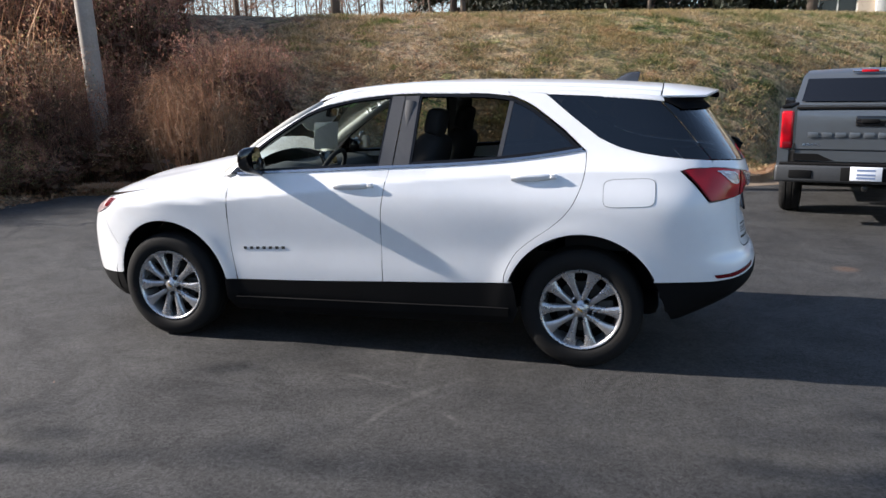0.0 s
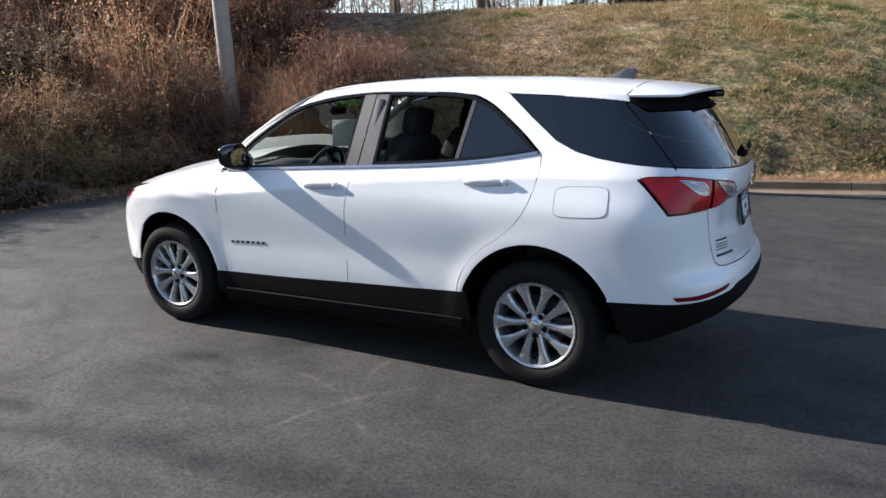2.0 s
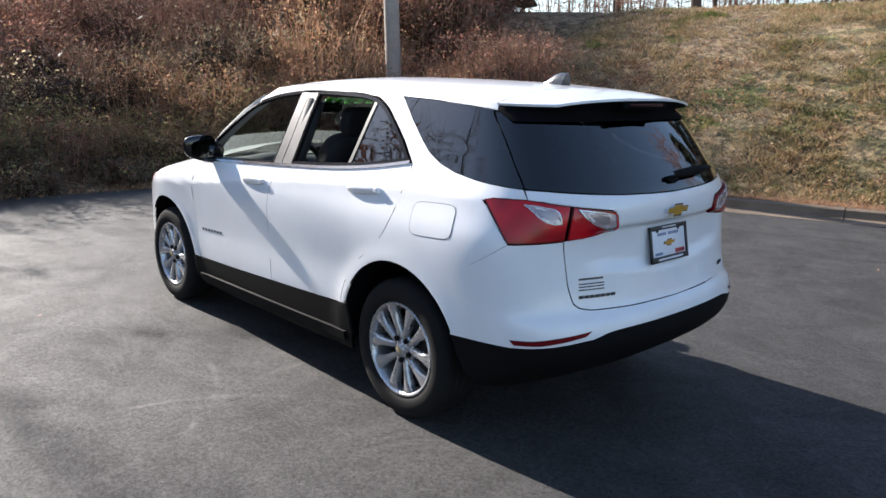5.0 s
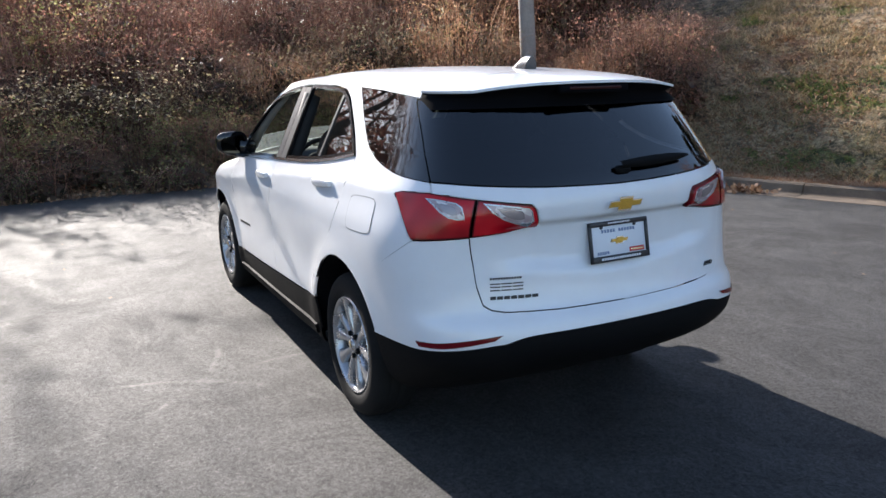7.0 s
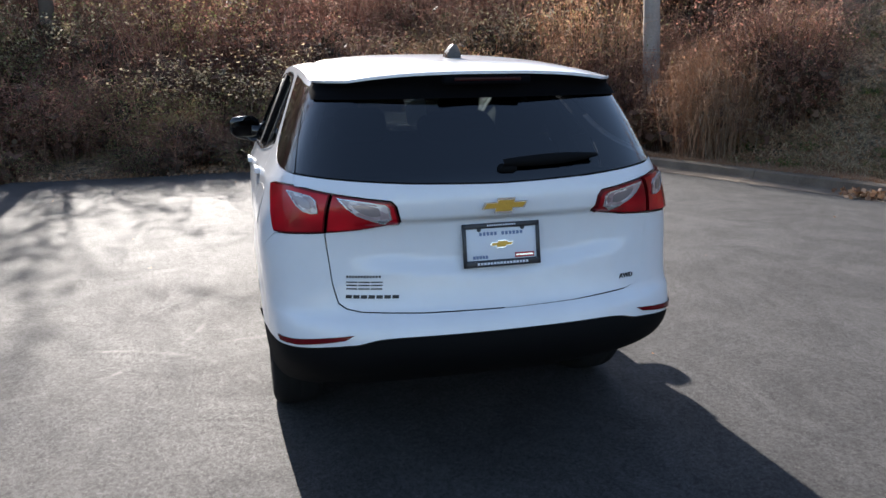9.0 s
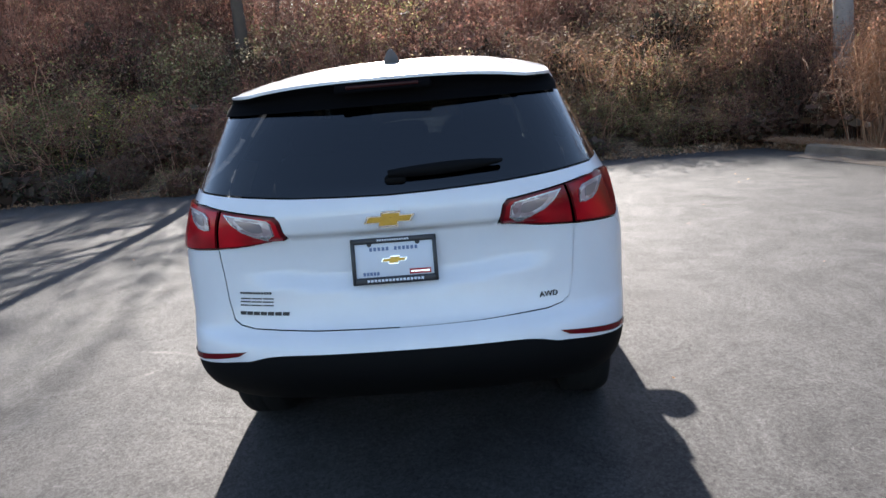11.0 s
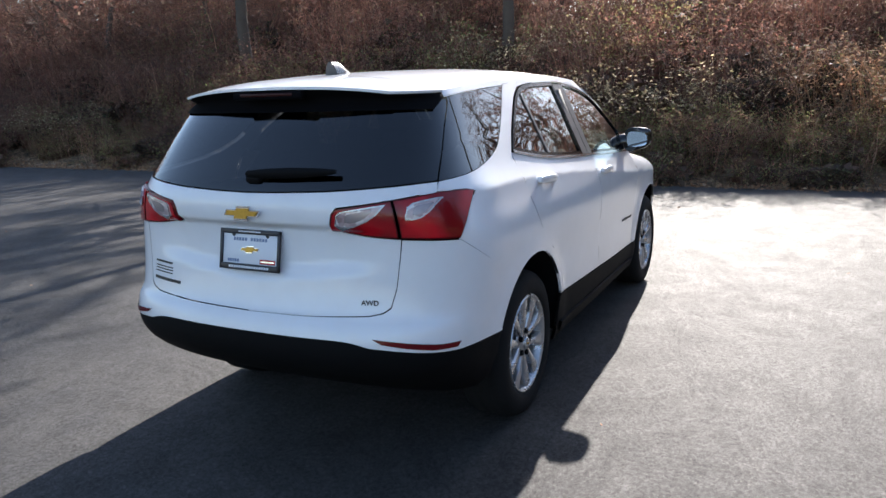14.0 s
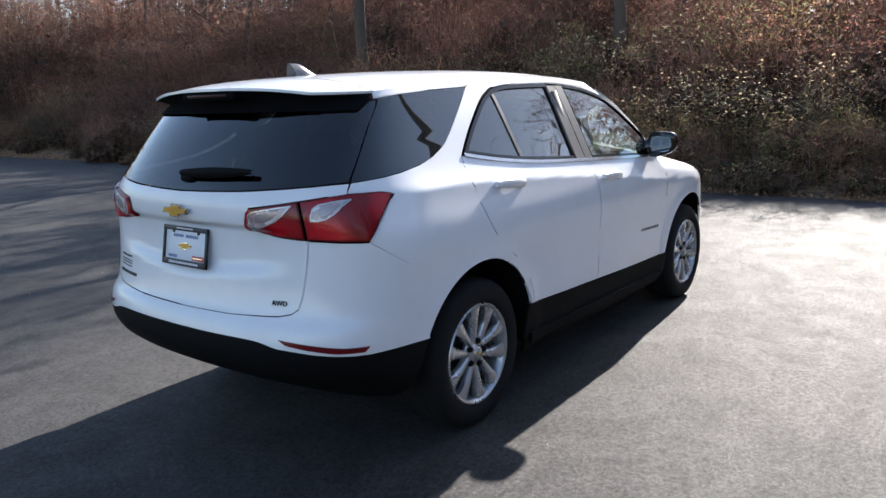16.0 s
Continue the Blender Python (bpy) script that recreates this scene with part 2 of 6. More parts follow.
SATIN_BLACK = stained("satin_black", (0.045, 0.045, 0.048), (0.06, 0.06, 0.063), 0.4, (3.0, 80.0), 0.05)
RUBBER = stained("tyre_rubber", (0.008, 0.008, 0.0085), (0.015, 0.0145, 0.014), 0.8, (6.0, 90.0), 0.08, 0.001, Specular_IOR_Level=0.2)
ALLOY = stained("alloy", (0.52, 0.525, 0.54), (0.44, 0.445, 0.46), 0.28, (9.0, 120.0), 0.06, Metallic=0.75)
FIN_GREY = mat("dark_grey_gloss", (0.035, 0.036, 0.04), 0.25, Coat_Weight=1.0)
DARK_GREY_PAINT = stained("dark_grey_bumper", (0.035, 0.038, 0.042), (0.025, 0.027, 0.03), 0.45, (3.0, 60.0), 0.06)
DARK_METAL = stained("dark_metal", (0.06, 0.058, 0.055), (0.03, 0.03, 0.03), 0.5, (6.0, 60.0), 0.1, Metallic=0.6)
CHROME = mat("chrome", (0.75, 0.76, 0.78), 0.12, 1.0)
GOLD = stained("gold", (0.55, 0.33, 0.05), (0.45, 0.26, 0.04), 0.3, (30.0, 200.0), 0.05, Metallic=0.5)
RED_LENS = mat("red_lens", (0.42, 0.004, 0.006), 0.2, Coat_Weight=0.4, Coat_Roughness=0.02, Specular_IOR_Level=0.25)
rib = Nodes(RED_LENS)
spots = rib.noise(rib.coords(), 6.0, 1)
rib.link(rib.ramp(spots, [(0.36, (0.2, 0.002, 0.006)), (0.64, (0.56, 0.005, 0.014))]), rib.b.inputs["Base Color"])
facet = rib.add("TexVoronoi", Scale=90.0)
rib.link(rib.coords(), facet.inputs["Vector"])
rib.bump(facet.outputs["Distance"], 0.12, 0.003)
BRAKE_RED = mat("unlit_brake_lens", (0.03, 0.002, 0.003), 0.3, Specular_IOR_Level=0.2)
DARK_RED = mat("dark_red_lens", (0.13, 0.004, 0.008), 0.12, Specular_IOR_Level=0.3)
CLEAR_LENS = mat("clear_lens_reflector", (0.62, 0.62, 0.63), 0.32, 0.25, Coat_Weight=0.6)
rib = Nodes(CLEAR_LENS)
facet = rib.add("TexVoronoi", Scale=45.0)
rib.link(rib.coords(), facet.inputs["Vector"])
rib.link(rib.ramp(facet.outputs["Color"], [(0.1, (0.26, 0.17, 0.18)), (0.5, (0.46, 0.37, 0.38)), (0.85, (0.74, 0.7, 0.7))]), rib.b.inputs["Base Color"])
rib.bump(facet.outputs["Distance"], 0.15, 0.004)
GLASS = glass_material("clear_glass", (0.62, 0.7, 0.64), 2.3)
PRIVACY = glass_material("privacy_glass", (0.07, 0.077, 0.083), 2.2)
BRIGHT_TRIM = mat("bright_window_trim", (0.42, 0.42, 0.43), 0.2, 1.0)
TRIM_BLACK = mat("black_window_trim", (0.01, 0.01, 0.011), 0.12, Specular_IOR_Level=0.25)
CABIN = stained("black_cloth", (0.013, 0.013, 0.0145), (0.02, 0.02, 0.022), 0.9, (8.0, 200.0), 0.05, 0.001)
CABIN_GREY = stained("grey_cabin_plastic", (0.05, 0.052, 0.055), (0.038, 0.038, 0.04), 0.7, (6.0, 120.0), 0.06)
HEADLINER = stained("pale_headliner", (0.42, 0.42, 0.40), (0.36, 0.36, 0.34), 0.95, (5.0, 200.0), 0.04)
PAPER = stained("paper", (0.72, 0.72, 0.68), (0.62, 0.62, 0.6), 0.9, (20.0, 200.0), 0.04)
GREEN_MARK = mat("green_marker_paint", (0.12, 0.62, 0.05), 0.6)
PLATE_WHITE = mat("plate_white", (0.72, 0.75, 0.8), 0.35)
PLATE_BLACK = mat("plate_black", (0.015, 0.016, 0.022), 0.35)
BLUE_INK = mat("blue_ink", (0.16, 0.22, 0.36), 0.5)
RED_INK = mat("red_ink", (0.45, 0.02, 0.03), 0.5)
MIRROR = mat("mirror_glass", (0.8, 0.82, 0.84), 0.02, 1.0)
WOOD_POLE = stained("weathered_pole_wood", (0.36, 0.32, 0.285), (0.25, 0.215, 0.19), 0.9, (2.0, 25.0), 0.05, 0.006)
BARK = stained("bark", (0.11, 0.085, 0.065), (0.065, 0.05, 0.04), 0.95, (2.0, 30.0), 0.04, 0.02)
TWIG = leafy("dry_twigs", [(0.131, 0.063, 0.049), (0.227, 0.108, 0.0805), (0.438, 0.289, 0.219), (0.175, 0.0735, 0.056)], 0.3, 0.85)
# dark leaf colour that puts shade into the hearts of the bushes
CORE = leafy("core_filler_leaves", [(0.08, 0.045, 0.032), (0.11, 0.062, 0.042), (0.06, 0.055, 0.028)], 0.15)
STRAW = leafy("dry_stalks", [(0.35, 0.225, 0.14), (0.41, 0.27, 0.16), (0.31, 0.155, 0.09), (0.47, 0.38, 0.28)], 0.25, 0.85)
BROWN_LEAF = leafy("brown_leaves", [(0.24, 0.125, 0.1), (0.33, 0.18, 0.14), (0.29, 0.13, 0.108), (0.2, 0.14, 0.105), (0.42, 0.29, 0.22)], 0.5)
RUSSET_LEAF = leafy("russet_leaves", [(0.33, 0.185, 0.13), (0.42, 0.27, 0.19), (0.28, 0.145, 0.11), (0.36, 0.28, 0.17), (0.22, 0.165, 0.09)], 0.56)
# darker copy of the dry twigs: the woods' shade put into the colour
WOOD_TWIG = leafy("shaded_wood_twigs", [(0.11, 0.06, 0.045), (0.17, 0.09, 0.065), (0.24, 0.15, 0.11), (0.085, 0.05, 0.04)], 0.1, 0.85)
GREEN_LEAF = leafy("honeysuckle_leaves", [(0.13, 0.17, 0.065), (0.2, 0.24, 0.095), (0.34, 0.34, 0.17), (0.26, 0.18, 0.095), (0.12, 0.15, 0.06)], 0.5)
YELLOW_LEAF = leafy("yellow_green_leaves", [(0.3, 0.32, 0.07), (0.22, 0.24, 0.06), (0.38, 0.33, 0.09)], 0.5)
PALE_LEAF = leafy("pale_seed_heads", [(0.504, 0.444, 0.3), (0.312, 0.264, 0.144), (0.6, 0.54, 0.396), (0.12, 0.12, 0.048)], 0.55)
BLADE = blade_material()
NEEDLE = leafy("conifer_needles", [(0.012, 0.019, 0.01), (0.02, 0.028, 0.013), (0.028, 0.034, 0.017)], 0.08)
LITTER = leafy("fallen_leaves", [(0.3, 0.165, 0.09), (0.42, 0.26, 0.15), (0.22, 0.115, 0.065), (0.5, 0.37, 0.24)], 0.25)
STUCCO = stained("beige_stucco", (0.55, 0.46, 0.36), (0.47, 0.39, 0.31), 0.9, (0.6, 20.0), 0.05)


# ---- mesh helpers ----
def link_mesh(name, me, material, parent=None, label=""):
    ob = new(name, me)
    for m in material if isinstance(material, (list, tuple)) else [material]:
        me.materials.append(m)
    if parent is not None:
        ob.parent = parent
    if label:
        ob["label"] = label
    return ob


def part(name, bm, material, parent=None, label="", smooth=True):
    me = bpy.data.meshes.new(name)
    bm.normal_update()
    bm.to_mesh(me)
    bm.free()
    if smooth:
        for p in me.polygons:
            p.use_smooth = True
    return link_mesh(name, me, material, parent, label)


def raw(name, verts, faces, material, parent=None, label="", smooth=False):
    me = bpy.data.meshes.new(name)
    me.from_pydata([tuple(v) for v in verts], [], [tuple(int(i) for i in f) for f in faces])
    if smooth:
        for p in me.polygons:
            p.use_smooth = True
    me.update()
    return link_mesh(name, me, material, parent, label)


def thing(name, label, category, m=None, group="", kind=""):
    ob = new(name)
    ob.empty_display_size = 0.1
    if m is not None:
        ob.matrix_world = m
    return tagged(ob, label, category, group, kind)


def box(bm, size, m=Matrix(), bevel=0.0, segments=2):
    """Adds a bevelled box of that size at the pose m."""
    made = bmesh.ops.create_cube(bm, size=1.0, matrix=m @ Matrix.Diagonal((*size, 1)))["verts"]
    if bevel:
        edges = list({e for v in made for e in v.link_edges})
        bmesh.ops.bevel(bm, geom=edges, offset=bevel, segments=segments, affect="EDGES", profile=0.5)
    return bm


def box_part(name, size, m, material, parent=None, label="", bevel=0.0, segments=2):
    bm = box(bmesh.new(), size, m, bevel, segments)
    ob = part(name, bm, material, parent, label, smooth=bool(bevel))
    if bevel:
        ob.data.shade_smooth()
        sharp_by_angle(ob.data, 50)
    return ob


def sharp_by_angle(me, degrees):
    bm = bmesh.new()
    bm.from_mesh(me)
    for e in bm.edges:
        if len(e.link_faces) == 2 and e.calc_face_angle(0) > radians(degrees):
            e.smooth = False
    bm.to_mesh(me)
    bm.free()


def tube_data(path, radii, sides=6, cap=True):
    """Verts and faces of a tube along a path."""
    path = [Vector(p) for p in path]
    verts, faces = [], []
    up = Vector((0, 0, 1))
    for k, p in enumerate(path):
        ahead = (path[min(k + 1, len(path) - 1)] - path[max(k - 1, 0)]).normalized()
        a = ahead.cross(up if abs(ahead.z) < 0.95 else Vector((1, 0, 0))).normalized()
        b = a.cross(ahead)
        r = float(radii[k] if hasattr(radii, "__len__") else radii)
        verts += [p + r * (math.cos(2 * math.pi * s / sides) * a + math.sin(2 * math.pi * s / sides) * b) for s in range(sides)]
    for k in range(len(path) - 1):
        for s in range(sides):
            t = (s + 1) % sides
            faces.append((k * sides + s, k * sides + t, (k + 1) * sides + t, (k + 1) * sides + s))
    if cap:
        faces += [tuple(range(sides - 1, -1, -1)), tuple(range((len(path) - 1) * sides, len(path) * sides))]
    return verts, faces


def tube(name, path, radii, material, parent=None, label="", sides=8):
    return raw(name, *tube_data(path, radii, sides), material, parent, label, smooth=True)


def lathe(name, profile, material, parent=None, label="", m=Matrix(), steps=48, angle=50):
    """Turns a profile of (radius, height along y) round the y axis."""
    verts, faces = [], []
    for k in range(steps):
        c, s = math.cos(2 * math.pi * k / steps), math.sin(2 * math.pi * k / steps)
        verts += [m @ Vector((r * c, h, r * s)) for r, h in profile]
    n = len(profile)
    for k in range(steps):
        j = (k + 1) % steps
        faces += [(k * n + i, k * n + i + 1, j * n + i + 1, j * n + i) for i in range(n - 1)]
    ob = raw(name, verts, faces, material, parent, label, smooth=True)
    sharp_by_angle(ob.data, angle)
    return ob


def smoothed(points, steps=6):
    """A Catmull-Rom line through the points."""
    pts = [np.array(p, float) for p in points]
    pts = [2 * pts[0] - pts[1], *pts, 2 * pts[-1] - pts[-2]]
    out = []
    for a, b, c, d in zip(pts, pts[1:], pts[2:], pts[3:]):
        for k in range(steps):
            t = k / steps
            out.append(0.5 * (2 * b + (c - a) * t + (2 * a - 5 * b + 4 * c - d) * t * t + (3 * b - a - 3 * c + d) * t**3))
    return [tuple(p) for p in out] + [tuple(pts[-2])]


def curve(points):
    """A natural cubic through (t, v) pairs, straight beyond its ends."""
    t, v = (np.array(c, float) for c in zip(*points))
    n, h = len(t), np.diff(t)
    a, r = np.eye(n), np.zeros(n)
    for i in range(1, n - 1):
        a[i, i - 1 : i + 2] = h[i - 1], 2 * (h[i - 1] + h[i]), h[i]
        r[i] = 6 * ((v[i + 1] - v[i]) / h[i] - (v[i] - v[i - 1]) / h[i - 1])
    m = np.linalg.solve(a, r)
    e0, e1 = (v[1] - v[0]) / h[0] - h[0] * m[1] / 6, (v[-1] - v[-2]) / h[-1] + h[-1] * m[-2] / 6

    def f(s):
        s = np.asarray(s, float)
        i = np.clip(np.searchsorted(t, s) - 1, 0, n - 2)
        c, d = np.clip(s, t[0], t[-1]), t[i + 1] - t[i]
        p, q = (t[i + 1] - c) / d, (c - t[i]) / d
        y = p * v[i] + q * v[i + 1] + ((p**3 - p) * m[i] + (q**3 - q) * m[i + 1]) * d * d / 6
        return y + np.where(s < t[0], (s - t[0]) * e0, 0) + np.where(s > t[-1], (s - t[-1]) * e1, 0)

    return f


# ---- setting: ground, car park, kerb ----
def kerb_y(x):
    """The kerb's edge towards the car park."""
    x = np.asarray(x, float)
    v = np.clip((x - 3.45) / 0.9, 0, 1)
    return 7.27 + 0.285 * x - 0.004 * x * x + 2.1 * v * v * (3 - 2 * v)


def hill_height(x, y):
    """The land: level car park, a grass bank past the kerb and a brushy slope past the far edge."""
    c = np.clip(x, -14.0, 30.0)
    back = np.clip((-5.6 - c) / 2.6, 0, 1)
    d = (y - kerb_y(c)) * 0.962
    d = d - 3.0 * back * back * (3 - 2 * back) * np.clip(1 - d / 7.5, 0, 1)
    v = np.clip((c - 1.5) / 7.0, 0, 1)
    even = (y - (7.27 + 0.285 * c - 0.004 * c * c + 2.1 * v * v * (3 - 2 * v))) * 0.962
    u = np.clip(d / 2.0, 0, 1)
    lift = np.where(c > 1.5, u * u * (3 - 2 * u), 1.0)
    d = np.where(c > 1.5, np.maximum(np.minimum(even, d + 2.0), np.minimum(d, 0.45)), d)
    bank = np.interp(d, [0.0, 0.45, 0.9, 1.6, 2.6, 3.6, 4.6, 5.6, 7.0, 10.0, 30.0, 200.0], [0.0, 0.13, 0.3, 0.75, 1.42, 2.05, 2.55, 2.98, 3.42, 3.72, 4.35, 6.3])
    bank = np.where(c > 1.5, np.where(y > kerb_y(c), np.maximum(bank * lift, np.minimum(bank, 0.13)), 0.0), bank)
    s = -7.7 - x
    slope = np.interp(s, [0.0, 0.6, 2.0, 4.0, 7.0, 12.0, 25.0, 200.0], [0.0, 0.05, 0.3, 0.8, 1.4, 2.0, 2.6, 6.0])
    return np.maximum(bank, slope) + 0.15 * np.minimum(bank, slope)


def build_ground():
    xs = np.concatenate([np.linspace(-400, -45, 12), np.linspace(-40, -12, 45), np.linspace(-11.6, 14, 100), np.linspace(15, 60, 24), np.linspace(90, 400, 8)])
    ys = np.concatenate([np.linspace(-400, -70, 10), np.linspace(-60, 3, 50), np.linspace(3.4, 20, 84), np.linspace(21, 60, 26), np.linspace(90, 400, 8)])
    gx, gy = np.meshgrid(xs, ys)
    gz = hill_height(gx, gy)
    rough = np.array([noise.noise((x * 0.7, y * 0.7, 3.0)) for x, y in zip(gx.ravel(), gy.ravel())]).reshape(gx.shape)
    gz = np.where(gz > 0.02, gz + 0.07 * rough * np.minimum(1, gz * 2), -0.03)
    n = len(xs)
    verts = np.stack([gx, gy, gz], -1).reshape(-1, 3)
    faces = [(j * n + i, j * n + i + 1, (j + 1) * n + i + 1, (j + 1) * n + i) for j in range(len(ys) - 1) for i in range(n - 1)]
    ob = raw("ground", verts, faces, GRASS, smooth=True)
    return tagged(ob, "winter lawn bank with patchy green and straw grass", "ground", kind="structure")


def build_car_park():
    """The asphalt, edged by the kerb on one side and ragged under the brush on the other."""
    far = [(x, float(kerb_y(x)) + 0.12) for x in np.linspace(-6.2, 30.0, 120)]
    edge = []
    for y in np.arange(-60, 5.4, 0.35):
        edge.append((-7.55 + 0.28 * noise.noise((0.0, y * 0.45, 7.0)) + 0.1 * noise.noise((5.0, y * 2.1, 1.0)), float(y)))
    outline = [*far, (60.0, 15.0), (60.0, -60.0), *edge]
    bm = bmesh.new()
    bm.faces.new([bm.verts.new((x, y, 0.0)) for x, y in outline])
    bmesh.ops.triangulate(bm, faces=bm.faces[:])
    bmesh.ops.recalc_face_normals(bm, faces=bm.faces[:])
    if sum(f.normal.z for f in bm.faces) < 0:
        bmesh.ops.reverse_faces(bm, faces=bm.faces[:])
    return tagged(part("car_park", bm, ASPHALT, smooth=False), "dark worn asphalt car park with pale scuffs", "road", kind="structure")


def build_kerb():
    """Concrete kerb stones with a flat gutter, laid end to end along the bank."""
    kerb = thing("kerb", "pale weathered concrete kerb with a flat gutter", "kerb", kind="structure")
    section = [(-0.32, 0.004), (-0.02, 0.012), (0.0, 0.03), (0.03, 0.125), (0.06, 0.145), (0.2, 0.15), (0.21, -0.05), (-0.32, -0.05)]
    line = [(x, float(kerb_y(x))) for x in np.linspace(-6.4, 14.0, 150)]
    pts = [Vector((x, y, 0)) for x, y in line]
    length = [0.0]
    for a, b in zip(pts, pts[1:]):
        length.append(length[-1] + (b - a).length)

    def at(s):
        return Vector((np.interp(s, length, [p.x for p in pts]), np.interp(s, length, [p.y for p in pts]), 0))

    s = 0.0
    while s < length[-1] - 0.3:
        e = min(s + 2.4, length[-1])
        verts, faces = [], []
        steps = 7
        for k in range(steps):
            u = s + 0.006 + (e - s - 0.012) * k / (steps - 1)
            p, ahead = at(u), (at(u + 0.05) - at(u - 0.05)).normalized()
            side = Vector((-ahead.y, ahead.x, 0))
            wob = 0.006 * noise.noise((u, 0.3, 2.0))
            verts += [p + side * a + Vector((0, 0, b + (wob if b > 0.02 else 0))) for a, b in section]
        n = len(section)
        for k in range(steps - 1):
            faces += [(k * n + i, k * n + (i + 1) % n, (k + 1) * n + (i + 1) % n, (k + 1) * n + i) for i in range(n)]
        faces += [tuple(range(n)), tuple(range((steps - 1) * n + n - 1, (steps - 1) * n - 1, -1))]
        ob = raw("kerb_stone", verts, faces, CONCRETE, kerb)
        s = e
    return kerb


def build_pole():
    lean = Vector((0.0, -0.05, 1.0))
    base = Vector((-7.98, 6.66, 0.0))
    base.z = float(hill_height(base.x, base.y)) - 0.15
    path = [base + lean * h for h in (0, 0.4, 1, 2, 3, 4.5, 6, 8, 9.5)]
    pole = tagged(tube("utility_pole", path, [0.165, 0.16, 0.158, 0.155, 0.15, 0.145, 0.14, 0.13, 0.12], WOOD_POLE, sides=20), "grey weathered wooden utility pole leaning by the brush", "pole")
    return pole


build_ground()
build_car_park()
build_kerb()
build_pole()


# ---- white SUV: its skin, as plan curves by height ----
WIDE = curve([(0.18, 0.80), (0.28, 0.862), (0.38, 0.882), (0.5, 0.893), (0.65, 0.900), (0.8, 0.906), (0.92, 0.907), (1.0, 0.895), (1.08, 0.867), (1.15, 0.840), (1.25, 0.798), (1.35, 0.755), (1.45, 0.711), (1.55, 0.664), (1.62, 0.63)])
REAR = curve([(0.2, 1.85), (0.3, 2.03), (0.36, 2.15), (0.43, 2.26), (0.5, 2.325), (0.6, 2.345), (0.7, 2.315), (0.8, 2.29), (0.9, 2.278), (1.0, 2.278), (1.1, 2.29), (1.17, 2.275), (1.25, 2.225), (1.35, 2.155), (1.45, 2.08), (1.55, 1.995), (1.62, 1.93)])
REAR_FROM = curve([(0.2, 1.0), (0.9, 1.0), (1.6, 1.0)])
NOSE = curve([(0.2, -2.1), (0.3, -2.21), (0.45, -2.265), (0.6, -2.27), (0.75, -2.25), (0.85, -2.19), (0.95, -2.09), (1.05, -2.0)])
SCREEN = curve([(1.0, -1.16), (1.08, -1.07), (1.12, -1.02), (1.26, -0.86), (1.4, -0.66), (1.5, -0.48), (1.6, -0.27), (1.66, -0.13)])


def slim(x):
    """The body draws in a little towards the front."""
    v = np.clip((0.8 - np.asarray(x, float)) / 2.6, 0, 1)
    return 1 - 0.036 * v * v * (3 - 2 * v)


def plan(q, z, upper=False):
    """Half the body's plan at height z. q is x along the flank and runs on round both ends; gives x and y > 0."""
    q, z = np.broadcast_arrays(np.asarray(q, float), np.asarray(z, float))
    w, xr, rc = WIDE(z), REAR(z), REAR_FROM(z)
    xf = SCREEN(z) if upper else NOSE(z)
    fc = xf + 0.2 if upper else xf * 0 - 1.2
    lo, hi = np.zeros_like(q), np.ones_like(q)
    upward = np.clip((z - 1.1) / 0.4, 0, 1)
    square, turn = 9 + 2.5 * upward, 0.42 + 0.13 * upward
    rear, front = q > rc, q < fc
    for _ in range(36):
        s = (lo + hi) / 2
        t = np.sin(s * np.pi / 2)
        yr, x1 = w * (1 - t**square) ** turn, rc + (xr - rc) * t
        yf, x2 = w * ((1 - t**2.5) ** 0.5 if upper else (1 - t**3.2) ** 0.38), fc + (xf - fc) * t
        low = np.where(rear, x1 + w - yr, -(x2 - (w - yf))) < np.where(rear, q, -q)
        lo, hi = np.where(low, s, lo), np.where(low, hi, s)
    x = np.where(rear, x1, np.where(front, x2, q))
    return x, np.where(rear, yr, np.where(front, yf, w)) * slim(x)


CREASE = curve([(-2.2, 0.83), (-1.4, 0.90), (-0.86, 0.945), (0.18, 1.062), (1.1, 1.13), (1.86, 1.158), (2.4, 1.16)])
SHOULDER = curve([(-2.3, 0.84), (-2.1, 0.905), (-1.8, 0.955), (-1.5, 0.995), (-1.2, 1.035), (-0.85, 1.088), (-0.6, 1.11)])
AXLE, HUB_Z, ARCH = 1.3625, 0.352, 0.445


def bell(v):
    return np.exp(-v * v)


def step01(v):
    v = np.clip(v, 0, 1)
    return v * v * (3 - 2 * v)


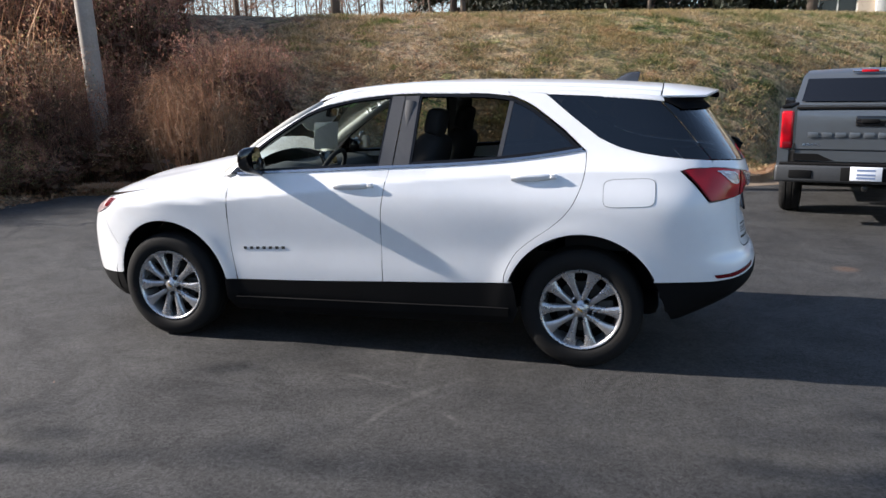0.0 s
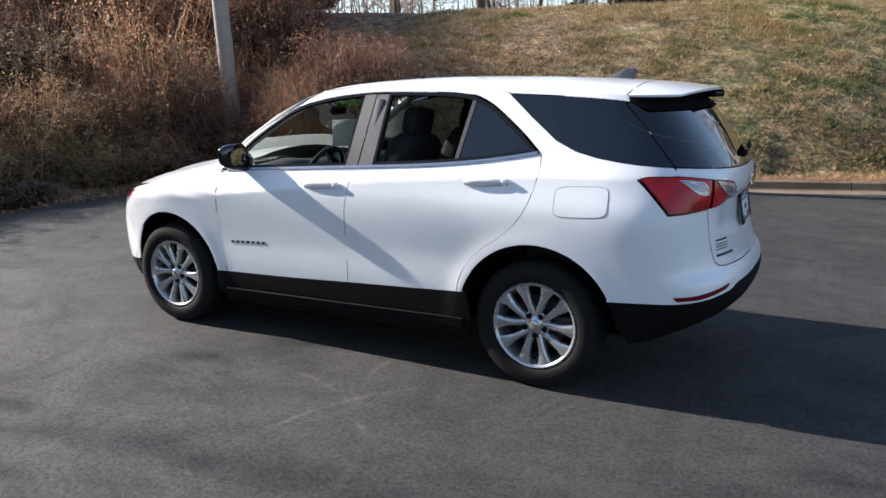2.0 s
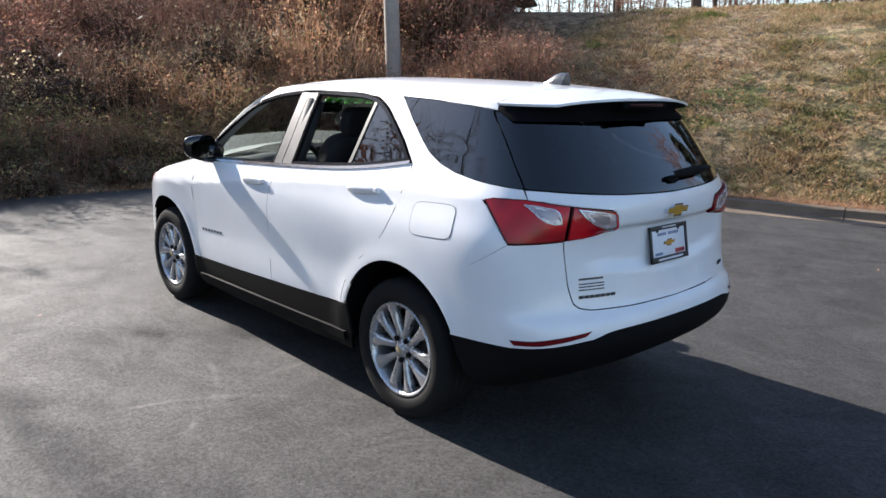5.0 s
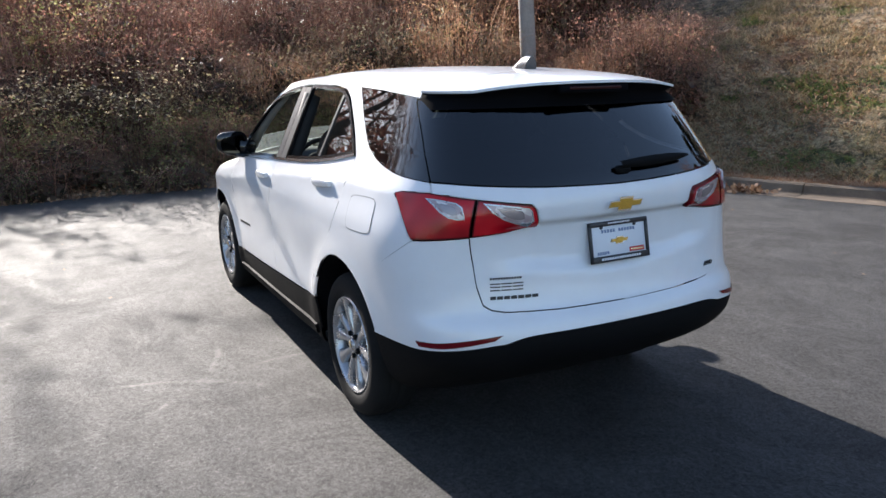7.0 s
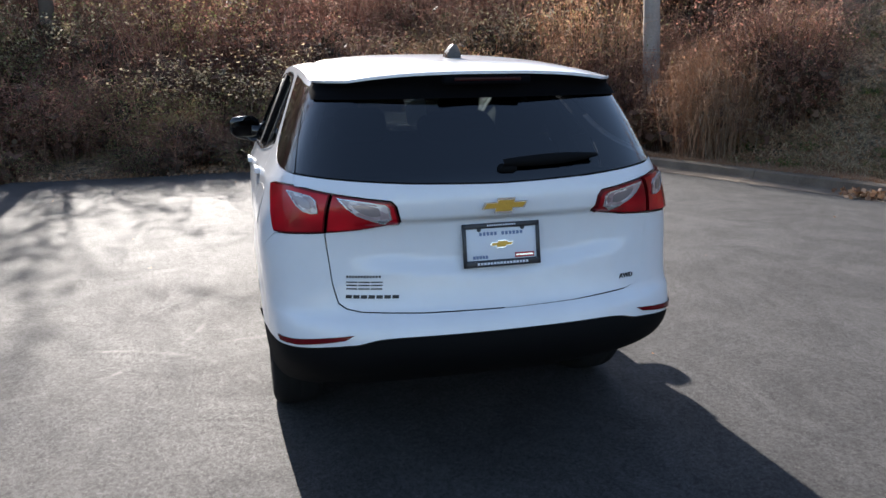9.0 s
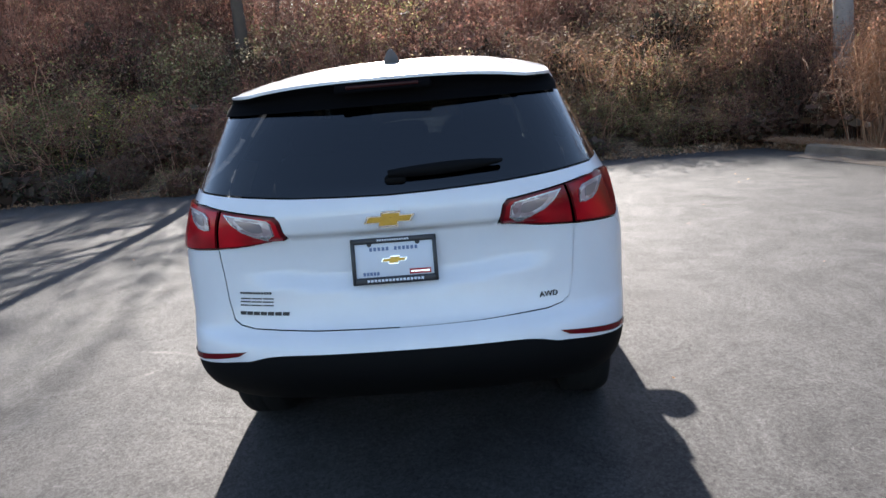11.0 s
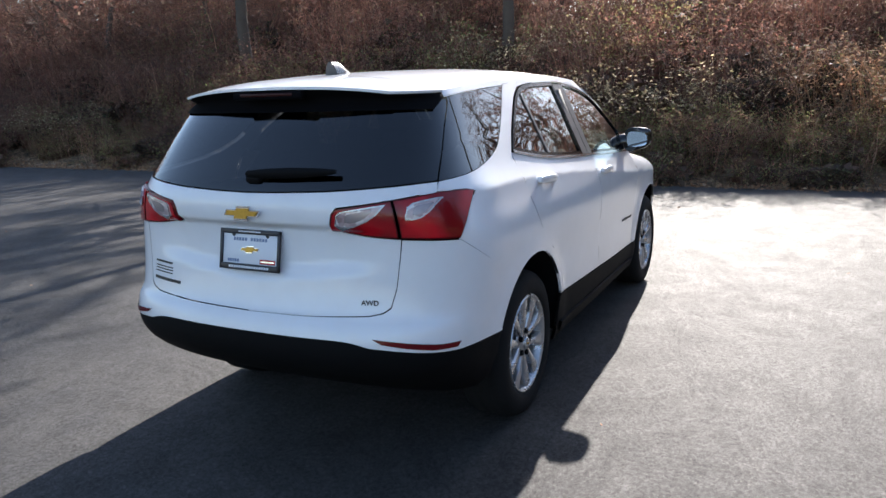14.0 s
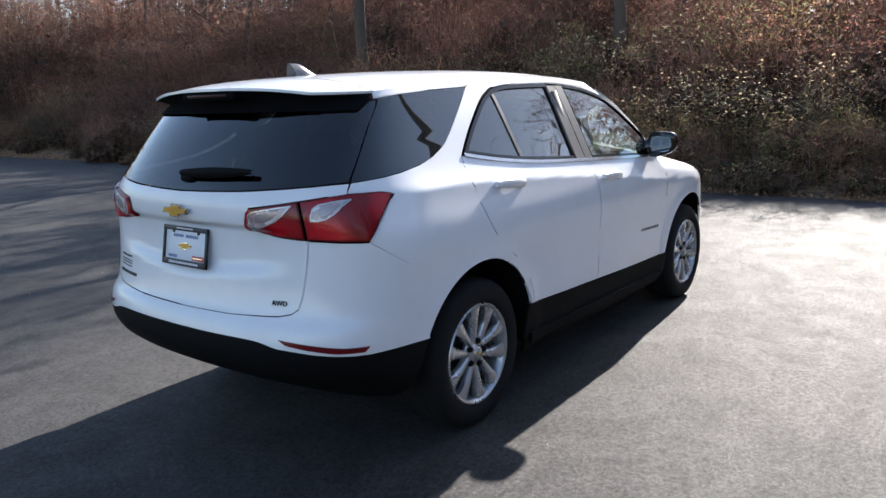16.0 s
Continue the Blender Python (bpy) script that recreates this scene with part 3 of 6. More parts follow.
def relief(x, y, z):
    """How far the body's side and rear stand out of the plain skin."""
    flank = step01((2.05 - x) / 0.35) * step01((x + 2.2) / 0.3) * (z < 1.35)
    out = 0.015 * np.exp(-(np.hypot(z - CREASE(x), 0.006) - 0.006) / np.where(z < CREASE(x), 0.10, 0.05)) * flank * step01((x + 1.9) / 0.5)
    low = 0.60 + 0.03 * x
    out -= 0.005 * bell((z - low - 0.06) / 0.11) * flank * step01((x + 1.05) / 0.25) * step01((1.25 - x) / 0.3)
    for ax in (-AXLE, AXLE):
        r = np.hypot(x - ax, z - HUB_Z)
        out += 0.009 * np.exp(-(np.maximum(r - ARCH, 0) / 0.07) ** 2) * flank
    # plate recess, its ledge and the bar over it
    mid = step01((0.62 - np.abs(y)) / 0.22) * (x > 1.9)
    out -= 0.024 * mid * step01((1.052 - z) / 0.018) * step01((z - 0.80 - 0.10 * np.abs(y)) / 0.07)
    # bumper shelf under the tailgate
    out += 0.017 * step01((0.705 - z) / 0.05) * step01((z - 0.3) / 0.2) * step01((x - 1.98) / 0.22)
    # fender rolls over into the bonnet
    k = np.clip((z - (SHOULDER(x) - 0.09)) / 0.09, 0, 0.97)
    out -= 0.075 * (1 - np.sqrt(1 - k * k)) * step01((-0.80 - x) / 0.12)
    return out


def skin(q, z, side, upper=False, off=0.0):
    """Places and normals of the body's skin; side is +1 or -1."""
    q, z = np.asarray(q, float), np.asarray(z, float)

    def plain(q, z):
        x, y = plan(q, z, upper)
        return np.stack([x, y, z + 0 * x], -1)

    def normal(f, e):
        c = np.minimum(q, q_mid(z) - 0.02)
        a, b = f(c + e, z) - f(c - e, z), f(c, z + e) - f(c, z - e)
        n = np.cross(b, a)
        n = n / np.maximum(np.linalg.norm(n, axis=-1, keepdims=True), 1e-12)
        return n

    def full(q, z):
        p = plain(q, z)
        c = np.minimum(q, q_mid(z) - 8e-3)
        a = plain(c + 2e-3, z) - plain(c - 2e-3, z)
        a[..., 2] = 0
        n = np.stack([-a[..., 1], a[..., 0], 0 * a[..., 0]], -1)
        n /= np.maximum(np.linalg.norm(n, axis=-1, keepdims=True), 1e-12)
        d = relief(p[..., 0], p[..., 1], p[..., 2]) if not upper else np.where(p[..., 2] < 1.35, 0.015 * np.exp(-(np.hypot(p[..., 2] - CREASE(p[..., 0]), 0.006) - 0.006) / 0.05), 0)
        return p + n * d[..., None]

    p, n = full(q, z), normal(full, 4e-3)
    n = np.where(n[..., 1:2] < -0.35, -n, n)
    p = p + n * off
    flip = np.array([1, side, 1])
    return p * flip, n * flip


def q_mid(z):
    return REAR(z) + WIDE(z)


def cut_outline(outline, dq, dz):
    """A flat face of that outline, cut into a fine grid: places in the plane and faces."""
    bm = bmesh.new()
    pts = [p for k, p in enumerate(outline) if math.dist(p, outline[k - 1]) > 1e-4]
    bm.faces.new([bm.verts.new((a, b, 0)) for a, b in pts])
    lo, hi = np.min(pts, 0), np.max(pts, 0)
    for axis, step in ((0, dq), (1, dz)):
        for v in np.arange(math.floor(lo[axis] / step) * step + step, hi[axis], step):
            co, no = ((v, 0, 0), (1, 0, 0)) if axis == 0 else ((0, v, 0), (0, 1, 0))
            bmesh.ops.bisect_plane(bm, geom=bm.verts[:] + bm.edges[:] + bm.faces[:], plane_co=co, plane_no=no, dist=1e-5)
    bmesh.ops.remove_doubles(bm, verts=bm.verts[:], dist=2e-4)
    bmesh.ops.triangulate(bm, faces=[f for f in bm.faces if len(f.verts) > 4])
    bm.verts.index_update()
    flat = np.array([v.co[:2] for v in bm.verts])
    faces = [[v.index for v in f.verts] for f in bm.faces]
    rim = [(e.verts[0].index, e.verts[1].index) for e in bm.edges if len(e.link_faces) == 1]
    bm.free()
    return flat, faces, rim


def panel(name, outline, material, parent, side=-1, centre=False, upper=False, off=0.0, flange=0.014, dq=0.035, dz=0.03, label="", both=False):
    """A body panel: an outline in (q, z) laid on the skin with a turned-in edge. centre: the outline is half of a panel across the rear."""
    if centre:
        half = [(float(q_mid(z) - q), z) for q, z in outline]
        outline = half + [(-a, b) for a, b in reversed(half)]
    flat, faces, rim = cut_outline(outline, dq, dz)
    a, z = flat.T
    if centre:
        p, n = skin(q_mid(z) - np.abs(a), z, 1, upper, off)
        s = np.where(a < 0, -1, 1)[:, None] * np.array([0, 1, 0]) + np.array([1, 0, 1])
        p, n = p * s, n * s
    else:
        p, n = skin(a, z, side, upper, off)
    # the rim goes inwards as an island of its own, so that the face keeps its smooth normals
    count = len(p)
    if flange:
        used = sorted({i for e in rim for i in e})
        at = {v: count + k for k, v in enumerate(used)}
        deep = {v: count + len(used) + k for k, v in enumerate(used)}
        p = np.concatenate([p, p[used], p[used] - flange * n[used]])
        n = np.concatenate([n, n[used], n[used]])
        faces = faces + [[at[i], at[j], deep[j], deep[i]] for i, j in rim]
    me = bpy.data.meshes.new(name)
    me.from_pydata(p.tolist(), [], faces)
    for f in me.polygons:
        f.use_smooth = True
    me.update()
    # faces look outwards
    flips = [f.index for f in me.polygons if f.index < len(me.polygons) and np.dot(f.normal, n[f.vertices[0]]) < 0]
    if flips:
        bm = bmesh.new()
        bm.from_mesh(me)
        bm.faces.ensure_lookup_table()
        bmesh.ops.reverse_faces(bm, faces=[bm.faces[i] for i in flips])
        bm.to_mesh(me)
        bm.free()
    me.normals_split_custom_set_from_vertices([tuple(v) for v in n])
    return link_mesh(name, me, material, parent, label)


def arc(cx, cz, r, a0, a1, steps=20, squash=1.0):
    return [(cx + r * math.cos(radians(a)), cz + squash * r * math.sin(radians(a))) for a in np.linspace(a0, a1, steps)]


BELT = [(-0.862, 1.10), (-0.62, 1.112), (0.24, 1.156), (0.94, 1.202), (1.2, 1.236), (1.362, 1.264)]
BELT_Z = curve(BELT)
SILL_Z = curve([(-0.93, 0.424), (-0.2, 0.448), (0.16, 0.465), (0.92, 0.50), (1.0, 0.505)])
WINDOW_TOP = [(-0.84, 1.125), (-0.70, 1.255), (-0.5, 1.395), (-0.325, 1.492), (-0.08, 1.553), (0.175, 1.580), (0.35, 1.585), (0.737, 1.577), (0.88, 1.564)]
WINDOW_REAR = [(0.94, 1.551), (1.03, 1.51), (1.12, 1.45), (1.24, 1.36), (1.345, 1.268)]
GLASS_FRONT = [(1.137, 1.566), (1.28, 1.452), (1.441, 1.331), (1.55, 1.282), (1.666, 1.252), (1.80, 1.232), (1.902, 1.222), (2.0, 1.216), (2.095, 1.211)]
GATE_SEAM = [(2.413, 1.0), (2.446, 0.892), (2.464, 0.809), (2.498, 0.738), (2.54, 0.718), (2.613, 0.706), (2.9, 0.695)]
BLACK_EDGE = [(1.79, 0.545), (1.99, 0.552), (2.13, 0.556), (2.383, 0.573), (2.56, 0.588), (2.62, 0.592), (2.70, 0.608), (2.80, 0.615), (3.0, 0.616)]
ROOF_EDGE = [(-0.31, 1.545), (-0.15, 1.587), (0.1, 1.611), (0.5, 1.616), (1.0, 1.602), (1.5, 1.577), (1.78, 1.553)]


def belt_line(x0, x1, drop=0.0, n=14):
    return [(float(x), float(BELT_Z(x)) - drop) for x in np.linspace(x0, x1, n)]


def sill_line(x0, x1, n=12):
    return [(float(x), float(SILL_Z(x))) for x in np.linspace(x0, x1, n)]


def shifted(points, dq, dz):
    return [(a + dq, b + dz) for a, b in points]


def grid_part(name, rows, material, parent, label=""):
    """A smooth sheet through rows of points."""
    n = len(rows[0])
    verts = [p for row in rows for p in row]
    faces = [(j * n + i, j * n + i + 1, (j + 1) * n + i + 1, (j + 1) * n + i) for j in range(len(rows) - 1) for i in range(n - 1)]
    ob = raw(name, verts, faces, material, parent, label, smooth=True)
    return ob


def strip(name, outer, inner, material, parent, side, upper=False, off=0.0, deep=0.012, label=""):
    """A moulding between two lines of (q, z) with as many points each."""
    a, b = np.array(outer), np.array(inner)
    rows = []
    for line, o in ((a, off - deep), (a, off), (b, off), (b, off - deep)):
        p, _ = skin(line[:, 0], line[:, 1], side, upper, o)
        rows.append([tuple(v) for v in p])
    ob = grid_part(name, rows, material, parent, label)
    sharp_by_angle(ob.data, 40)
    return ob


def resampled(points, n):
    pts = np.array(points, float)
    d = np.r_[0, np.cumsum(np.hypot(*np.diff(pts, axis=0).T))]
    s = np.linspace(0, d[-1], n)
    return list(zip(np.interp(s, d, pts[:, 0]).tolist(), np.interp(s, d, pts[:, 1]).tolist()))


def inset(outline, by):
    """A closed outline moved inwards."""
    pts = np.array(resampled([*outline, outline[0]], 90)[:-1])
    area = 0.5 * np.sum(pts[:, 0] * np.roll(pts[:, 1], -1) - np.roll(pts[:, 0], -1) * pts[:, 1])
    t = np.roll(pts, -1, 0) - np.roll(pts, 1, 0)
    t /= np.maximum(np.linalg.norm(t, axis=1, keepdims=True), 1e-9)
    nrm = np.stack([-t[:, 1], t[:, 0]], 1) * (1 if area > 0 else -1)
    return [tuple(p) for p in pts], [tuple(p) for p in pts + by * nrm]


def ring(name, outline, by, material, parent, side, upper=False, off=0.0, deep=0.012, label=""):
    outer, inner = inset(outline, by)
    return strip(name, outer + outer[:1], inner + inner[:1], material, parent, side, upper, off, deep, label), inner


suv = thing("suv", "white compact SUV with tinted rear glass and two lowered door windows", "car")
rear_arch = arc(AXLE + 0.005, HUB_Z, ARCH + 0.006, 160, 27, 26)
front_arch = arc(-AXLE, HUB_Z, ARCH, 10, 171, 28)
for side in (-1, 1):
    # doors
    gap = smoothed([(0.215, float(BELT_Z(0.215))), (0.19, 1.0), (0.176, 0.9), (0.17, 0.7), (0.168, float(SILL_Z(0.168)))], 5)
    front_edge = smoothed([(-0.862, 1.098), (-0.866, 0.95), (-0.872, 0.8), (-0.87, 0.656), (-0.85, 0.5), (-0.84, float(SILL_Z(-0.84)))], 5)
    outline = belt_line(-0.862, 0.212) + shifted(gap, -0.0022, 0) + sill_line(0.16, -0.84) + shifted(front_edge, 0.003, 0)[::-1]
    front_door = panel("front_door", outline, WHITE, suv, side, dz=0.018)
    rear_edge = smoothed([(1.371, 1.256), (1.374, 1.20), (1.366, 1.12), (1.335, 1.02), (1.285, 0.93), (1.2, 0.845), (1.089, 0.765), (1.0, 0.69), (0.955, 0.62), (0.925, 0.55), (0.919, 0.50)], 4)
    outline = belt_line(0.218, 1.355) + shifted(rear_edge, -0.0022, 0) + sill_line(0.915, 0.175) + shifted(gap, 0.0022, 0)[::-1]
    panel("rear_door", outline, WHITE, suv, side, dz=0.018)
    # wings
    top = [(float(x), float(SHOULDER(x))) for x in np.linspace(-0.868, -2.02, 24)]
    outline = [(-0.868, 1.092)] + top + [(-2.0, 0.80), (-1.93, 0.72)] + [(-1.80, 0.62)] + front_arch[::-1][6:] + [(-0.92, 0.424)] + shifted(front_edge, -0.004, 0)[::-1]
    panel("front_wing", outline, WHITE, suv, side)
    outline = shifted(rear_edge, 0.0022, 0) + [(0.968, 0.503)] + rear_arch[:20] + [(2.088, 0.985), (1.882, 1.157), (1.94, 1.169), (2.128, 1.175)]
    outline += [(2.094, 1.206)] + shifted(GLASS_FRONT, 0, -0.004)[::-1] + [(1.12, 1.575), (0.95, 1.588), (0.90, 1.592), (0.93, 1.565)] + shifted(smoothed(WINDOW_REAR, 4), 0.012, 0.008)
    panel("quarter_panel", outline, WHITE, suv, side, dz=0.02)
    # dark strips added behind the door gaps to give them an even shade
    for line in (gap, rear_edge, front_edge):
        line = line[1:] if line is rear_edge else line
        strip("gap_backing", shifted(line, -0.008, 0), shifted(line, 0.008, 0), CLADDING, suv, side, False, -0.007, 0.004)
    # roof rail and windscreen pillar
    low = smoothed(WINDOW_TOP, 5)
    outline = [(-1.05, 1.098), (-0.9, 1.098), (-0.85, 1.105)] + shifted(low, 0, 0.006) + [(0.93, 1.566), (0.90, 1.589), (1.12, 1.577), (1.137, 1.571)] + [(1.4, 1.558), (1.6, 1.545), (1.80, 1.528), (1.79, 1.552)]
    outline += smoothed(ROOF_EDGE, 5)[::-1] + smoothed([(-0.42, 1.51), (-0.575, 1.43), (-0.79, 1.28), (-0.99, 1.14), (-1.05, 1.104)], 5)
    panel("roof_rail", outline, WHITE, suv, side, upper=True)
# tailgate and bumper, across the rear
gate = [(9.0, 1.168), (2.95, 1.171), (2.716, 1.178), (2.472, 1.190), (2.217, 1.203), (2.106, 1.206), (2.139, 1.167)]
gate += [(2.24, 1.166), (2.42, 1.149), (2.688, 1.122), (2.721, 1.10), (2.762, 1.030), (2.586, 1.009), (2.419, 0.999)] + shifted(GATE_SEAM, 0.0035, 0.0015)[1:] + [(9.0, 0.6925)]
gate[0], gate[-1] = (float(q_mid(1.168)), 1.168), (float(q_mid(0.6925)), 0.6925)
tailgate = panel("tailgate", gate, WHITE, suv, centre=True, dq=0.03, dz=0.02)
bumper = [(float(q_mid(0.6885)), 0.6885)] + shifted(GATE_SEAM, -0.001, -0.0028)[::-1] + [(2.25, 0.990), (2.0895, 0.9834)] + rear_arch[19:] + [(1.765, 0.545)] + smoothed(BLACK_EDGE, 3) + [(float(q_mid(0.616)), 0.616)]
panel("rear_bumper", bumper, WHITE, suv, centre=True, dz=0.02)
lower = [(float(q_mid(0.612)), 0.612)] + shifted(smoothed(BLACK_EDGE, 3), 0, -0.004)[::-1] + [(1.768, 0.541), (1.80, 0.46), (1.84, 0.38), (1.92, 0.315), (2.1, 0.30), (2.6, 0.34), (float(q_mid(0.355)), 0.355)]
panel("lower_bumper", lower, CLADDING, suv, centre=True, dz=0.02, label="black textured lower bumper")
# front: nose, bonnet, windscreen
for side in (-1, 1):
    outline = [(-2.006, 0.80), (-2.024, float(SHOULDER(-2.02)))]
    nose = [(-3.2, 0.86), (-2.6, 0.885), (-2.03, 0.915), (-2.006, 0.80), (-1.935, 0.72), (-1.806, 0.62)] + front_arch[::-1][:7][::-1] + [(-1.80, 0.416), (-2.1, 0.40), (-3.2, 0.40)]
    panel("front_bumper", nose, WHITE, suv, side, dq=0.05)
    low = [(-1.80, 0.41), (-1.78, 0.30), (-1.80, 0.24), (-2.1, 0.22), (-3.2, 0.22), (-3.2, 0.396), (-2.1, 0.396)]
    panel("front_lower_bumper", low, CLADDING, suv, side, dq=0.06, label="black textured lower bumper")
    lamp = [(-1.86, 0.925), (-2.0, 0.918), (-2.25, 0.86), (-2.45, 0.82), (-2.4, 0.79), (-2.15, 0.81), (-1.96, 0.86)]
    panel("headlight", lamp, CLEAR_LENS, suv, side, off=0.006, dq=0.05, label="clear headlight with a red side marker")
    mark = [(-1.88, 0.918), (-1.97, 0.914), (-2.03, 0.86), (-1.97, 0.862)]
    panel("side_marker", mark, DARK_RED, suv, side, off=0.010, dq=0.05, label="red-orange side marker")
    sill = sill_line(-0.93, 0.97, 24) + [(0.985, 0.45), (1.0, 0.34), (0.97, 0.25), (0.4, 0.225), (-0.5, 0.21), (-0.88, 0.22), (-0.93, 0.30)]
    panel("sill_cladding", shifted(sill, 0, -0.004), CLADDING, suv, side, off=0.006, label="black textured sill cladding")
    lip = [(x, 0.30 + 0.02 * x) for x in np.linspace(-0.86, 0.95, 16)]
    strip("sill_step", shifted(lip, 0, 0.03), shifted(lip, 0, -0.02), CLADDING, suv, side, off=0.022, deep=0.03)

E_HOOD = [(-2.215, 0.80), (-2.19, 0.86), (-2.12, 0.91), (-2.0, 0.955), (-1.8, 1.005), (-1.6, 1.04), (-1.4, 1.068), (-1.2, 1.092), (-1.08, 1.105)]
HOOD_TOP = curve([(x, z + 0.05 * min(1.0, (x + 2.19) / 0.4) + 0.03 * float(step01((x + 1.7) / 0.6))) for x, z in E_HOOD[1:]])


def nose_y(x, z):
    """Half width of the front end at that x and height."""
    t = min(1.0, max(0.0, (x + 1.2) / (float(NOSE(z)) + 1.2)))
    return float(WIDE(z)) * (1 - t**3.2) ** 0.38 * float(slim(x))


rows = []
for x in np.linspace(-2.165, -0.86, 44):
    zs = float(SHOULDER(x))
    ye = nose_y(x, zs) - 0.056
    zt = float(HOOD_TOP(x)) if x < -1.1 else float(HOOD_TOP(-1.1)) + 0.08 * (x + 1.1)
    rows.append([(x, ye * v, zs + (max(zt, zs + 0.01) - zs) * (1 - abs(v) ** 1.9) - 0.006 * bell((abs(v) - 0.55) / 0.1)) for v in np.linspace(1, -1, 37)])
grid_part("bonnet", rows, WHITE, suv)
rows = [[(x, (nose_y(x, float(SHOULDER(x)) - 0.02) - 0.03) * v, float(SHOULDER(x)) - 0.02 - 0.03 * max(0.0, -2.14 - x) / 0.06) for v in np.linspace(1, -1, 21)] for x in np.linspace(-2.195, -1.9, 8)]
grid_part("bonnet_edge", rows, WHITE, suv)
rows = []
for z in np.linspace(1.075, 1.60, 22):
    q0 = float(SCREEN(z)) - float(WIDE(z))
    q1 = float(np.interp(z, [1.1, 1.14, 1.28, 1.43, 1.51, 1.6], [-1.045, -0.985, -0.785, -0.575, -0.425, -0.19]))
    p, _ = skin(np.linspace(q1, q0, 20), np.full(20, z), 1, True)
    rows.append([tuple(v * (1, -1, 1)) for v in p] + [tuple(v) for v in p[::-1]])
windscreen = grid_part("windscreen", rows, GLASS, suv, "clear windscreen")
grid_part("cowl", [[(x, y, 1.0 + 0.02 * (1 - (y / 0.8) ** 2) - 0.1 * (x + 0.9)) for y in np.linspace(-0.72, 0.72, 15)] for x in (-1.16, -1.05, -0.9, -0.8)], CLADDING, suv)

# roof and spoiler
EDGE_Z = curve(ROOF_EDGE)
ROOF_Z = curve([(-0.36, 1.588), (-0.2, 1.622), (0.0, 1.649), (0.3, 1.668), (0.6, 1.673), (0.9, 1.669), (1.2, 1.660), (1.5, 1.646), (1.78, 1.626)])
rows = []
for x in np.linspace(-0.31, 1.775, 50):
    ze = float(EDGE_Z(x))
    e, _ = skin(np.array([x]), np.array([ze]), 1, True)
    ye, zc = float(e[0][1]), float(ROOF_Z(x))
    bow, turn = 0.07 * step01((0.25 - x) / 0.5), (float(e[0][0]) - x if x > 0.5 else 0.0)
    rows.append([(x - bow * (1 - v * v) + turn * abs(v) ** 3, ye * v, ze + (zc - ze) * (1 - abs(v) ** 2.8) - 0.009 * bell((abs(v) - 0.80) / 0.035)) for v in np.linspace(-1, 1, 61)])
grid_part("roof", rows, WHITE, suv)
top_rows = []
e, _ = skin(np.array([1.782]), np.array([float(EDGE_Z(1.782))]), 1, True)
for u in np.linspace(0, 1, 14):
    row = []
    for v in np.linspace(-1, 1, 41):
        ye = float(e[0][1]) + 0.002 + (0.532 - float(e[0][1])) * u**2.2
        front, back = 1.782 + (float(e[0][0]) + 0.004 - 1.782) * abs(v) ** 3, 2.007 + 0.10 * (1 - abs(v) ** 2.2)
        ze = float(EDGE_Z(1.78)) - 0.006 * u + 0.004 * u * u
        zc = float(ROOF_Z(1.78)) - 0.022 * u - 0.024 * u * u
        row.append((front + u * (back - front), ye * v, ze + (zc - ze) * (1 - abs(v) ** 2.8)))
    top_rows.append(row)
spoiler = grid_part("spoiler", top_rows, WHITE, suv)


# the underside runs from the edge all round to the glass below it
edge = [row[0] for row in top_rows[:-1]] + top_rows[-1] + [row[-1] for row in top_rows[:-1]][::-1]
along = np.r_[0, np.cumsum([math.dist(a, b) for a, b in zip(edge, edge[1:])])]
along = 1 - np.abs(2 * along / along[-1] - 1)


def under_edge(z, off):
    start, mid = 1.784 + max(0.0, 1.53 - z) * 2.4, float(q_mid(z))
    p, _ = skin(start + (mid - start) * along, np.full(len(edge), z), 1, off=off)
    return [(x, math.copysign(y, e[1]) if abs(e[1]) > 1e-6 else 0.0, c) for (x, y, c), e in zip(p.tolist(), edge)]


low = under_edge(1.522, 0.002)
drop = [0.009 for a in along]
rows = [[(x, y * 0.995, z - d) for (x, y, z), d in zip(edge, drop)], [tuple(0.5 * np.array((a[0], a[1], a[2] - d)) + 0.5 * np.array(b)) for a, b, d in zip(edge, low, drop)], low, under_edge(1.50, 0.006), under_edge(1.474, 0.009)]
grid_part("spoiler_underside", rows, BAND_BLACK, spoiler, "black underside")
grid_part("spoiler_edge", [[(x, y, z + 0.002) for x, y, z in edge], [(x, y * 1.002, z - 0.5 * d) for (x, y, z), d in zip(edge, drop)], [(x, y * 0.995, z - d) for (x, y, z), d in zip(edge, drop)]], WHITE, spoiler)
housing = box_part("brake_light", (0.034, 0.36, 0.034), pose(2.088, 0, 1.549), BAND_BLACK, spoiler, "black housing of the high brake light", 0.01)
box_part("brake_lens", (0.01, 0.27, 0.013), pose(2.1025, 0, 1.552), BRAKE_RED, housing, "dark red lens", 0.003)

